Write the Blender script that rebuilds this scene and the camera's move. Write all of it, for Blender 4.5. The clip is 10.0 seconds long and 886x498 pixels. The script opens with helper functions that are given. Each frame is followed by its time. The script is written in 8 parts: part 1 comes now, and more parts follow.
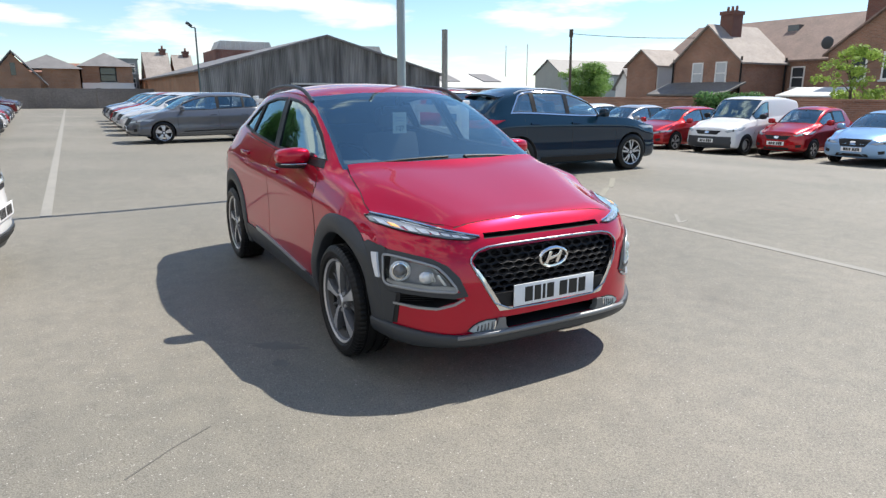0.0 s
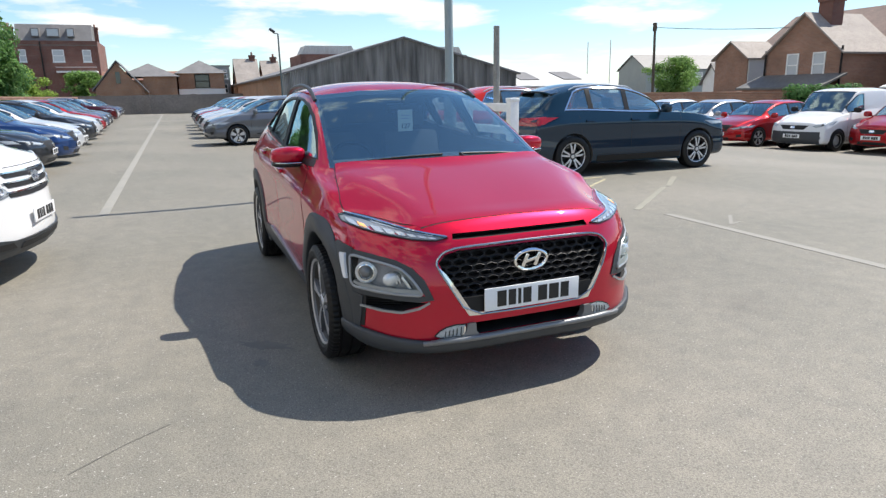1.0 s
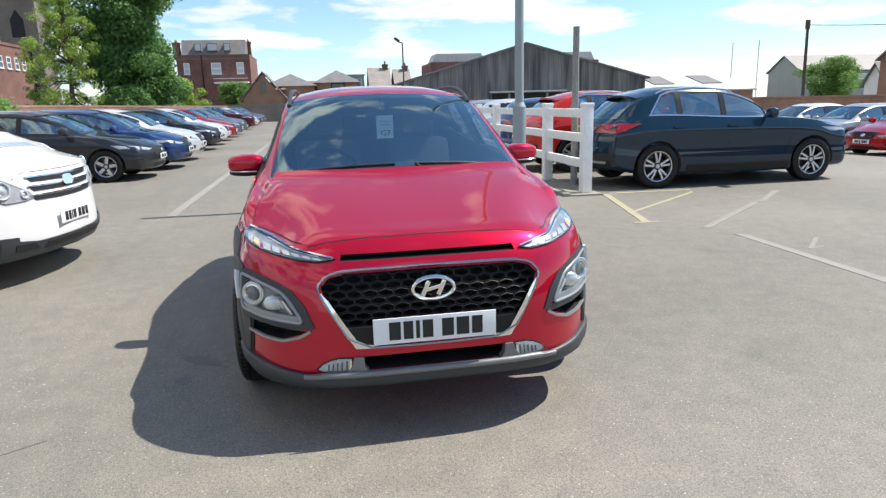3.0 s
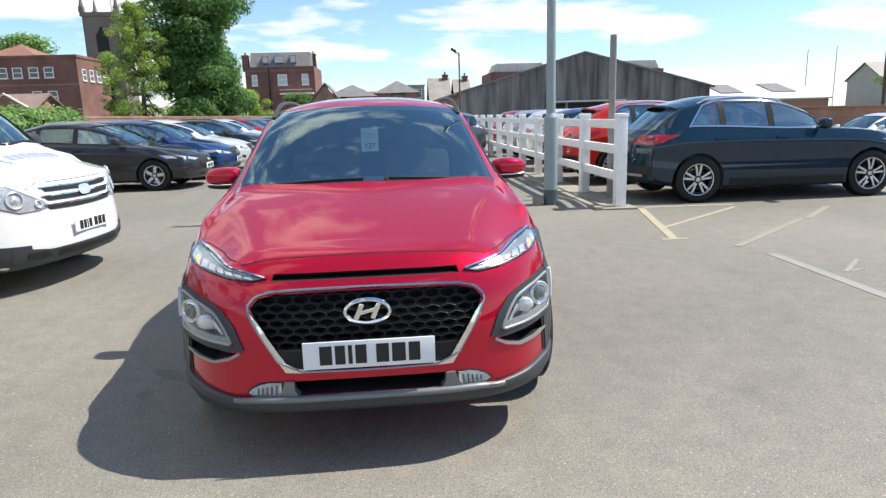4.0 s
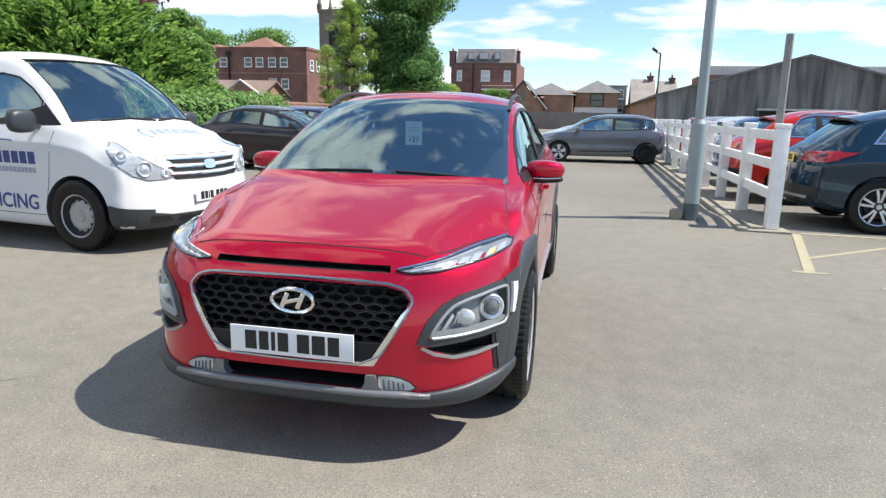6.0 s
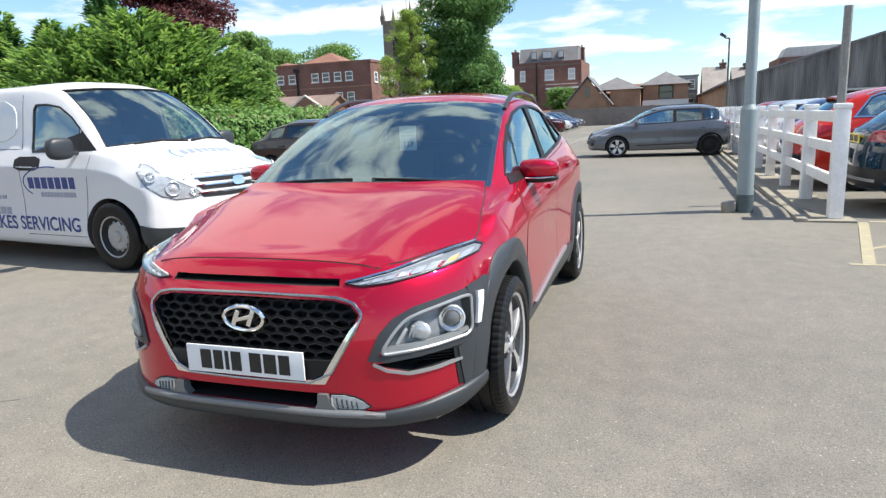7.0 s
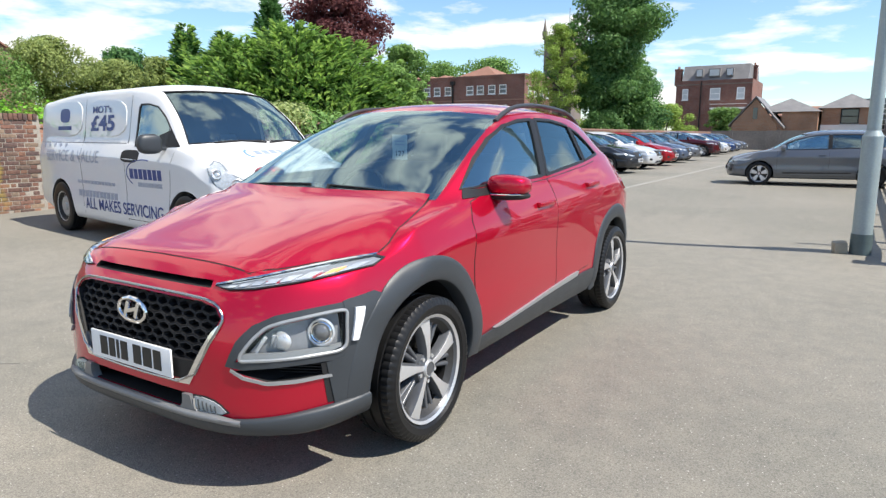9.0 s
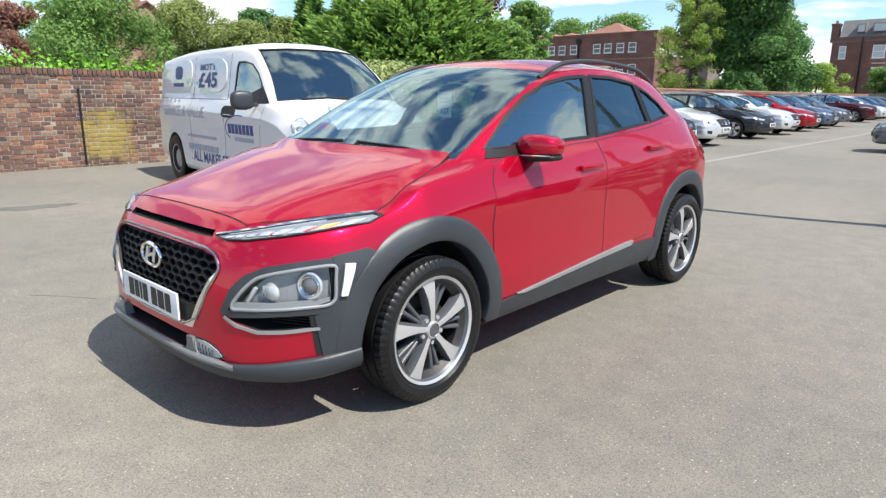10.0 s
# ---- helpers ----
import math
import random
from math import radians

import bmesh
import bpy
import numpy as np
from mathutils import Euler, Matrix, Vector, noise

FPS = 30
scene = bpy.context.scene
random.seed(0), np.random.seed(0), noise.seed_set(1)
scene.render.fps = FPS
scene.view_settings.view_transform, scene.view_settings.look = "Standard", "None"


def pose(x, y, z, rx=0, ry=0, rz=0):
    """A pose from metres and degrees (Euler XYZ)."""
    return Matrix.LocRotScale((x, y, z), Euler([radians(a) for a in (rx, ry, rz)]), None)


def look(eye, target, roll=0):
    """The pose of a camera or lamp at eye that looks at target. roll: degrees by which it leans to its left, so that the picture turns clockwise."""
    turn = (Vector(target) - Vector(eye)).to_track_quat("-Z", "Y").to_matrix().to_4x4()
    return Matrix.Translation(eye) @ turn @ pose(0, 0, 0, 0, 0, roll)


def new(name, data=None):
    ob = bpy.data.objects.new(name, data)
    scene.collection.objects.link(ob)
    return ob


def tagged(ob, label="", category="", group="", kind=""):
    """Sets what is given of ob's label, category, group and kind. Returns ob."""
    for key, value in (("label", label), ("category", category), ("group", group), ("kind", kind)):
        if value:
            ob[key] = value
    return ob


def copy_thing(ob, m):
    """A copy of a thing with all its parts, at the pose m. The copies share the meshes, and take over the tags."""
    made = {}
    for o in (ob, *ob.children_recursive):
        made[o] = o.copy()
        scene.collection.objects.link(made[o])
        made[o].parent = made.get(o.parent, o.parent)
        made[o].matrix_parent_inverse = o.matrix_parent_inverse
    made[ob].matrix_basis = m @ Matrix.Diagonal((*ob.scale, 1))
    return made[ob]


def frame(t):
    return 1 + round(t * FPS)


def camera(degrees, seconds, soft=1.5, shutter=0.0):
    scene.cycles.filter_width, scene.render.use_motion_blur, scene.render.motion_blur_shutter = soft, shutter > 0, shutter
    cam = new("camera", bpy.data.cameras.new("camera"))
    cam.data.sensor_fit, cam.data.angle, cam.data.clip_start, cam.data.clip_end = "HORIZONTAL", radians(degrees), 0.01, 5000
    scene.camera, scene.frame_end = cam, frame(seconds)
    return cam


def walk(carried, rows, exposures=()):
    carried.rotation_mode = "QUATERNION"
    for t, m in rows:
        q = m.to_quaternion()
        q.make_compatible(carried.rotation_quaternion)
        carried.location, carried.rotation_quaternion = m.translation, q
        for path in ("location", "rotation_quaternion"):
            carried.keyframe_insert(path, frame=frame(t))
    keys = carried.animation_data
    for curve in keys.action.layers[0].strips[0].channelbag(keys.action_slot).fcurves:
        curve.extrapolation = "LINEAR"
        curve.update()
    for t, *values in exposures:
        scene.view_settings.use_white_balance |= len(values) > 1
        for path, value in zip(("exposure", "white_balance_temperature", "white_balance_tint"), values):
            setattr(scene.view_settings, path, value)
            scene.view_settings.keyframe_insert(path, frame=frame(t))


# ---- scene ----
import mathutils
import mathutils.bvhtree

cam = camera(69.2, 10.0, soft=1.38)
PATH = [
    (0, (-2.055, -3.317, 1.465), (-1.105, -1.621, 0.991), 0.1),
    (0.5, (-1.806, -3.357, 1.435), (-0.938, -1.61, 0.993), -1.8),
    (1, (-1.501, -3.432, 1.434), (-0.781, -1.627, 0.962), -1.1),
    (1.5, (-1.223, -3.396, 1.416), (-0.551, -1.572, 0.945), -0.7),
    (2, (-0.961, -3.361, 1.43), (-0.341, -1.507, 1.006), -1.8),
    (2.5, (-0.659, -3.377, 1.404), (-0.193, -1.476, 0.994), 0.2),
    (2.7, (-0.547, -3.373, 1.394), (-0.144, -1.464, 0.951), -0.2),
    (3.8, (0.005, -3.247, 1.398), (0.237, -1.306, 0.979), -3.6),
    (4, (0.121, -3.248, 1.396), (0.27, -1.296, 0.986), -1.7),
    (4.5, (0.385, -3.253, 1.391), (0.342, -1.306, 0.933), -1.4),
    (5, (0.593, -3.127, 1.392), (0.412, -1.186, 0.948), 0.2),
    (5.5, (0.823, -3.045, 1.385), (0.544, -1.102, 1.001), -1.4),
    (6, (1.106, -3.034, 1.377), (0.674, -1.126, 0.964), 1.2),
    (6.2, (1.203, -3.008, 1.377), (0.715, -1.116, 0.95), -0.3),
    (7.3, (1.654, -2.694, 1.356), (0.938, -0.866, 0.975), -0.9),
    (7.5, (1.769, -2.666, 1.358), (1.008, -0.853, 0.994), 0.5),
    (8, (1.985, -2.545, 1.324), (1.112, -0.783, 0.962), -1.6),
    (8.5, (2.135, -2.343, 1.352), (1.201, -0.614, 0.977), 0.4),
    (9, (2.341, -2.199, 1.319), (1.278, -0.541, 0.971), -0.0),
    (9.5, (2.546, -2.065, 1.303), (1.294, -0.563, 0.885), -0.9),
    (10, (2.673, -1.86, 1.304), (1.337, -0.446, 0.838), 0.5),
]
walk(cam, [(t, look(eye, target, roll)) for t, eye, target, roll in PATH], exposures=[(0.0, 0.69), (4.0, 0.78), (10.0, 0.86)])

# ---- world and sun ----
SUN_TO = Vector((-1.0, -0.10, -1.43)).normalized()
world = bpy.data.worlds.new("sky")
scene.world = world
world.use_nodes = True
wn, wl = world.node_tree.nodes, world.node_tree.links
wn.clear()
w_out = wn.new("ShaderNodeOutputWorld")
w_bg = wn.new("ShaderNodeBackground")
w_sky = wn.new("ShaderNodeTexSky")
w_sky.sky_type, w_sky.sun_disc = "NISHITA", False
w_sky.sun_elevation = math.asin(-SUN_TO.z)
w_sky.sun_rotation = math.atan2(-SUN_TO.x, -SUN_TO.y)
w_sky.air_density, w_sky.dust_density, w_sky.ozone_density = 1.0, 0.15, 1.5
w_co = wn.new("ShaderNodeTexCoord")
w_map = wn.new("ShaderNodeMapping")
w_map.inputs["Scale"].default_value = (1.0, 1.0, 3.2)
w_map.inputs["Location"].default_value = (1.75, 0.6, 0.0)
w_noise = wn.new("ShaderNodeTexNoise")
w_noise.inputs["Scale"].default_value = 4.4
w_noise.inputs["Detail"].default_value = 9.0
w_noise.inputs["Roughness"].default_value = 0.56
w_noise.inputs["Distortion"].default_value = 0.1
w_ramp = wn.new("ShaderNodeValToRGB")
w_ramp.color_ramp.elements[0].position, w_ramp.color_ramp.elements[1].position = 0.485, 0.60
w_ramp.color_ramp.elements[0].color = (0, 0, 0, 1)
w_ramp.color_ramp.elements[1].color = (1, 1, 1, 1)
w_mix = wn.new("ShaderNodeMix")
w_mix.data_type = "RGBA"
w_mix.inputs[7].default_value = (5.8, 5.75, 5.65, 1)
w_split, w_root, w_join = wn.new("ShaderNodeSeparateXYZ"), wn.new("ShaderNodeMath"), wn.new("ShaderNodeCombineXYZ")
w_root.operation, w_root.use_clamp = "POWER", True
w_root.inputs[1].default_value = 0.55
wl.new(w_co.outputs["Generated"], w_split.inputs[0])
wl.new(w_split.outputs["Z"], w_root.inputs[0])
wl.new(w_split.outputs["X"], w_join.inputs["X"])
wl.new(w_split.outputs["Y"], w_join.inputs["Y"])
wl.new(w_root.outputs[0], w_join.inputs["Z"])
wl.new(w_join.outputs[0], w_map.inputs["Vector"])
wl.new(w_map.outputs["Vector"], w_noise.inputs["Vector"])
w_sep, w_thin = wn.new("ShaderNodeSeparateXYZ"), wn.new("ShaderNodeMath")
w_thin.operation = "MULTIPLY_ADD"
w_thin.inputs[1].default_value = -0.085
wl.new(w_co.outputs["Generated"], w_sep.inputs[0])
wl.new(w_sep.outputs["Z"], w_thin.inputs[0])
wl.new(w_noise.outputs["Fac"], w_thin.inputs[2])
w_west = wn.new("ShaderNodeMath")
w_west.operation = "MULTIPLY_ADD"
w_west.inputs[1].default_value = -0.32
w_high = wn.new("ShaderNodeMath")
w_high.operation = "MULTIPLY"
wl.new(w_sep.outputs["X"], w_high.inputs[0])
wl.new(w_sep.outputs["Z"], w_high.inputs[1])
wl.new(w_high.outputs[0], w_west.inputs[0])
wl.new(w_thin.outputs[0], w_west.inputs[2])
wl.new(w_west.outputs[0], w_ramp.inputs["Fac"])
wl.new(w_ramp.outputs["Color"], w_mix.inputs[0])
w_tone = wn.new("ShaderNodeMix")
w_tone.data_type, w_tone.blend_type = "RGBA", "MULTIPLY"
w_tone.inputs[0].default_value = 1.0
w_tone.inputs[7].default_value = (0.695, 0.798, 0.88, 1)
wl.new(w_sky.outputs["Color"], w_tone.inputs[6])
wl.new(w_tone.outputs[2], w_mix.inputs[6])
wl.new(w_mix.outputs[2], w_bg.inputs["Color"])
w_bg.inputs["Strength"].default_value = 0.122
wl.new(w_bg.outputs["Background"], w_out.inputs["Surface"])

sun_data = bpy.data.lights.new("sun", "SUN")
sun_data.energy, sun_data.angle, sun_data.color = 4.3, radians(0.5), (1.0, 0.938, 0.840)
sun = new("sun", sun_data)
sun.rotation_mode = "QUATERNION"
sun.rotation_quaternion = SUN_TO.to_track_quat("-Z", "Y")
sun.location = (30, -3, 40)


# ---- materials ----
def base_mat(name):
    m = bpy.data.materials.new(name)
    m.use_nodes = True
    return m, m.node_tree.nodes, m.node_tree.links, m.node_tree.nodes["Principled BSDF"]


def surface(name, color, rough=0.5, metal=0.0, coat=0.0, var=0.12, scale=6.0, fine=60.0, bump=0.0, stain=None, spec=0.5):
    """Base colour varied at two scales, with roughness variation and fine relief."""
    m, n, l, b = base_mat(name)
    co = n.new("ShaderNodeTexCoord")
    big, small = n.new("ShaderNodeTexNoise"), n.new("ShaderNodeTexNoise")
    big.inputs["Scale"].default_value, small.inputs["Scale"].default_value = scale, fine
    big.inputs["Detail"].default_value, small.inputs["Detail"].default_value = 4.0, 3.0
    for t in (big, small):
        l.new(co.outputs["Object"], t.inputs["Vector"])
    add = n.new("ShaderNodeMath")
    add.operation = "ADD"
    l.new(big.outputs["Fac"], add.inputs[0])
    l.new(small.outputs["Fac"], add.inputs[1])
    ramp = n.new("ShaderNodeMapRange")
    ramp.inputs["From Min"].default_value, ramp.inputs["From Max"].default_value = 0.6, 1.4
    l.new(add.outputs[0], ramp.inputs["Value"])
    mix = n.new("ShaderNodeMix")
    mix.data_type = "RGBA"
    lo = stain or [c * (1 - var) for c in color]
    hi = [min(1, c * (1 + var)) for c in color]
    mix.inputs[6].default_value, mix.inputs[7].default_value = (*lo, 1), (*hi, 1)
    l.new(ramp.outputs["Result"], mix.inputs[0])
    l.new(mix.outputs[2], b.inputs["Base Color"])
    r = n.new("ShaderNodeMapRange")
    r.inputs["To Min"].default_value, r.inputs["To Max"].default_value = max(0.02, rough * 0.85), min(1, rough * 1.15)
    l.new(big.outputs["Fac"], r.inputs["Value"])
    l.new(r.outputs["Result"], b.inputs["Roughness"])
    b.inputs["Metallic"].default_value, b.inputs["Coat Weight"].default_value = metal, coat
    b.inputs["Coat Roughness"].default_value = 0.03
    b.inputs["Specular IOR Level"].default_value = spec
    if bump:
        bp = n.new("ShaderNodeBump")
        bp.inputs["Strength"].default_value, bp.inputs["Distance"].default_value = bump, 0.01
        l.new(small.outputs["Fac"], bp.inputs["Height"])
        l.new(bp.outputs["Normal"], b.inputs["Normal"])
    return m


def paint_by_object(name, metal=0.0, rough=0.42, ior=1.5):
    """Car paint: the colour is the object's own, with fine flakes under a clear coat."""
    m, n, l, b = base_mat(name)
    info = n.new("ShaderNodeObjectInfo")
    co = n.new("ShaderNodeTexCoord")
    flake = n.new("ShaderNodeTexNoise")
    flake.inputs["Scale"].default_value = 900.0
    l.new(co.outputs["Object"], flake.inputs["Vector"])
    rg = n.new("ShaderNodeMapRange")
    rg.inputs["To Min"].default_value, rg.inputs["To Max"].default_value = 0.85, 1.15
    l.new(flake.outputs["Fac"], rg.inputs["Value"])
    mul = n.new("ShaderNodeVectorMath")
    mul.operation = "SCALE"
    l.new(info.outputs["Color"], mul.inputs[0])
    l.new(rg.outputs["Result"], mul.inputs["Scale"])
    l.new(mul.outputs["Vector"], b.inputs["Base Color"])
    b.inputs["Metallic"].default_value, b.inputs["Roughness"].default_value = metal, rough
    b.inputs["Specular IOR Level"].default_value = 0.0
    b.inputs["Coat Weight"].default_value, b.inputs["Coat Roughness"].default_value = 1.0, 0.02
    b.inputs["Coat IOR"].default_value = ior
    return m


def thin_glass(name, tint, face=0.06):
    """A thin tinted pane: see-through, with mirror gloss that grows towards grazing angles alike from both sides."""
    m = bpy.data.materials.new(name)
    m.use_nodes = True
    n, l = m.node_tree.nodes, m.node_tree.links
    n.clear()
    out, mix = n.new("ShaderNodeOutputMaterial"), n.new("ShaderNodeMixShader")
    clear, shine, lw = n.new("ShaderNodeBsdfTransparent"), n.new("ShaderNodeBsdfGlossy"), n.new("ShaderNodeLayerWeight")
    clear.inputs["Color"].default_value = (*tint, 1)
    shine.inputs["Color"].default_value = (0.76, 0.98, 1.0, 1)
    shine.inputs["Roughness"].default_value = 0.01
    lw.inputs["Blend"].default_value = 0.5
    power, grow = n.new("ShaderNodeMath"), n.new("ShaderNodeMath")
    power.operation, grow.operation = "POWER", "MULTIPLY_ADD"
    power.inputs[1].default_value = 4.5
    grow.inputs[1].default_value, grow.inputs[2].default_value = 1.0 - face, face
    l.new(lw.outputs["Facing"], power.inputs[0])
    l.new(power.outputs[0], grow.inputs[0])
    l.new(grow.outputs[0], mix.inputs["Fac"])
    l.new(clear.outputs[0], mix.inputs[1])
    l.new(shine.outputs[0], mix.inputs[2])
    l.new(mix.outputs[0], out.inputs["Surface"])
    return m


def glow(name, color, strength):
    m, n, l, b = base_mat(name)
    b.inputs["Base Color"].default_value = (*color, 1)
    b.inputs["Emission Color"].default_value = (*color, 1)
    b.inputs["Emission Strength"].default_value = strength
    return m


def asphalt_mat():
    m, n, l, b = base_mat("asphalt")
    co = n.new("ShaderNodeTexCoord")
    big, mid, grit = (n.new("ShaderNodeTexNoise") for _ in range(3))
    for t, s, d in ((big, 0.22, 5), (mid, 6.5, 8), (grit, 130, 2)):
        t.inputs["Scale"].default_value, t.inputs["Detail"].default_value = s, d
        l.new(co.outputs["Object"], t.inputs["Vector"])
    cells = n.new("ShaderNodeTexVoronoi")
    cells.inputs["Scale"].default_value = 150
    l.new(co.outputs["Object"], cells.inputs["Vector"])
    c1 = n.new("ShaderNodeMix")
    c1.data_type = "RGBA"
    c1.inputs[6].default_value, c1.inputs[7].default_value = (0.1845, 0.1785, 0.152, 1), (0.247, 0.230, 0.196, 1)
    a = n.new("ShaderNodeMapRange")
    a.inputs["From Min"].default_value, a.inputs["From Max"].default_value = 0.35, 0.65
    l.new(big.outputs["Fac"], a.inputs["Value"])
    l.new(a.outputs["Result"], c1.inputs[0])
    c2 = n.new("ShaderNodeMix")
    c2.data_type, c2.blend_type = "RGBA", "MULTIPLY"
    c2.inputs[0].default_value = 1.0
    r2 = n.new("ShaderNodeValToRGB")
    r2.color_ramp.elements[0].position, r2.color_ramp.elements[1].position = 0.3, 0.7
    r2.color_ramp.elements[0].color, r2.color_ramp.elements[1].color = (0.89, 0.892, 0.90, 1), (1.08, 1.07, 1.05, 1)
    l.new(mid.outputs["Fac"], r2.inputs["Fac"])
    l.new(c1.outputs[2], c2.inputs[6])
    l.new(r2.outputs["Color"], c2.inputs[7])
    c3 = n.new("ShaderNodeMix")
    c3.data_type, c3.blend_type = "RGBA", "MULTIPLY"
    c3.inputs[0].default_value = 1.0
    r3 = n.new("ShaderNodeValToRGB")
    r3.color_ramp.elements[0].position, r3.color_ramp.elements[1].position = 0.0, 0.9
    r3.color_ramp.elements[0].color, r3.color_ramp.elements[1].color = (1.24, 1.24, 1.23, 1), (0.62, 0.62, 0.62, 1)
    l.new(cells.outputs["Distance"], r3.inputs["Fac"])
    l.new(c2.outputs[2], c3.inputs[6])
    l.new(r3.outputs["Color"], c3.inputs[7])
    speck = n.new("ShaderNodeTexNoise")
    speck.inputs["Scale"].default_value = 75
    l.new(co.outputs["Object"], speck.inputs["Vector"])
    sr = n.new("ShaderNodeValToRGB")
    sr.color_ramp.elements[0].position, sr.color_ramp.elements[1].position = 0.66, 0.72
    sr.color_ramp.elements[0].color, sr.color_ramp.elements[1].color = (0, 0, 0, 1), (1, 1, 1, 1)
    l.new(speck.outputs["Fac"], sr.inputs["Fac"])
    c4 = n.new("ShaderNodeMix")
    c4.data_type = "RGBA"
    c4.inputs[7].default_value = (0.42, 0.40, 0.37, 1)
    l.new(sr.outputs["Color"], c4.inputs[0])
    l.new(c3.outputs[2], c4.inputs[6])
    # dark oil spots and long faint scuffs
    blot, scuff, smap = n.new("ShaderNodeTexNoise"), n.new("ShaderNodeTexNoise"), n.new("ShaderNodeMapping")
    blot.inputs["Scale"].default_value, blot.inputs["Detail"].default_value = 0.75, 6
    smap.inputs["Scale"].default_value = (0.9, 0.14, 1.0)
    smap.inputs["Rotation"].default_value = (0, 0, 0.5)
    scuff.inputs["Scale"].default_value, scuff.inputs["Detail"].default_value = 2.2, 5
    l.new(co.outputs["Object"], blot.inputs["Vector"])
    l.new(co.outputs["Object"], smap.inputs["Vector"])
    l.new(smap.outputs["Vector"], scuff.inputs["Vector"])
    last = c4.outputs[2]
    for tex, a0, a1, dark in ((blot, 0.64, 0.74, (0.84, 0.84, 0.85, 1)), (scuff, 0.55, 0.72, (0.91, 0.91, 0.92, 1))):
        rm, mm = n.new("ShaderNodeValToRGB"), n.new("ShaderNodeMix")
        rm.color_ramp.elements[0].position, rm.color_ramp.elements[1].position = a0, a1
        rm.color_ramp.elements[0].color, rm.color_ramp.elements[1].color = (1, 1, 1, 1), dark
        mm.data_type, mm.blend_type = "RGBA", "MULTIPLY"
        mm.inputs[0].default_value = 1.0
        l.new(tex.outputs["Fac"], rm.inputs["Fac"])
        l.new(last, mm.inputs[6])
        l.new(rm.outputs["Color"], mm.inputs[7])
        last = mm.outputs[2]
    l.new(last, b.inputs["Base Color"])
    b.inputs["Roughness"].default_value = 0.74
    b.inputs["Specular IOR Level"].default_value = 0.45
    bp = n.new("ShaderNodeBump")
    bp.inputs["Strength"].default_value, bp.inputs["Distance"].default_value = 0.35, 0.005
    l.new(cells.outputs["Distance"], bp.inputs["Height"])
    l.new(bp.outputs["Normal"], b.inputs["Normal"])
    return m


def brick_mat(name, a, b2, mortar, scale=1.0):
    """Brickwork far off: courses by a brick texture on upright faces."""
    m, n, l, b = base_mat(name)
    co, geo = n.new("ShaderNodeTexCoord"), n.new("ShaderNodeNewGeometry")
    sep, sepn = n.new("ShaderNodeSeparateXYZ"), n.new("ShaderNodeSeparateXYZ")
    l.new(co.outputs["Object"], sep.inputs[0])
    l.new(geo.outputs["Normal"], sepn.inputs[0])
    along, ab = n.new("ShaderNodeMix"), n.new("ShaderNodeMath")
    ab.operation = "ABSOLUTE"
    l.new(sepn.outputs["X"], ab.inputs[0])
    l.new(ab.outputs[0], along.inputs[0])
    l.new(sep.outputs["X"], along.inputs[2])
    l.new(sep.outputs["Y"], along.inputs[3])
    comb = n.new("ShaderNodeCombineXYZ")
    l.new(along.outputs[0], comb.inputs["X"])
    l.new(sep.outputs["Z"], comb.inputs["Y"])
    tex = n.new("ShaderNodeTexBrick")
    tex.inputs["Scale"].default_value = scale
    tex.inputs["Brick Width"].default_value, tex.inputs["Row Height"].default_value = 0.225, 0.075
    tex.inputs["Mortar Size"].default_value = 0.008
    tex.inputs["Color1"].default_value, tex.inputs["Color2"].default_value = (*a, 1), (*b2, 1)
    tex.inputs["Mortar"].default_value = (*mortar, 1)
    l.new(comb.outputs[0], tex.inputs["Vector"])
    noise_t = n.new("ShaderNodeTexNoise")
    noise_t.inputs["Scale"].default_value, noise_t.inputs["Detail"].default_value = 0.7, 6
    l.new(co.outputs["Object"], noise_t.inputs["Vector"])
    mul = n.new("ShaderNodeMix")
    mul.data_type, mul.blend_type = "RGBA", "MULTIPLY"
    mul.inputs[0].default_value = 1
    rr = n.new("ShaderNodeValToRGB")
    rr.color_ramp.elements[0].position, rr.color_ramp.elements[1].position = 0.3, 0.7
    rr.color_ramp.elements[0].color, rr.color_ramp.elements[1].color = (0.72, 0.72, 0.72, 1), (1.1, 1.1, 1.1, 1)
    l.new(noise_t.outputs["Fac"], rr.inputs["Fac"])
    l.new(tex.outputs["Color"], mul.inputs[6])
    l.new(rr.outputs["Color"], mul.inputs[7])
    l.new(mul.outputs[2], b.inputs["Base Color"])
    b.inputs["Roughness"].default_value = 0.9
    return m


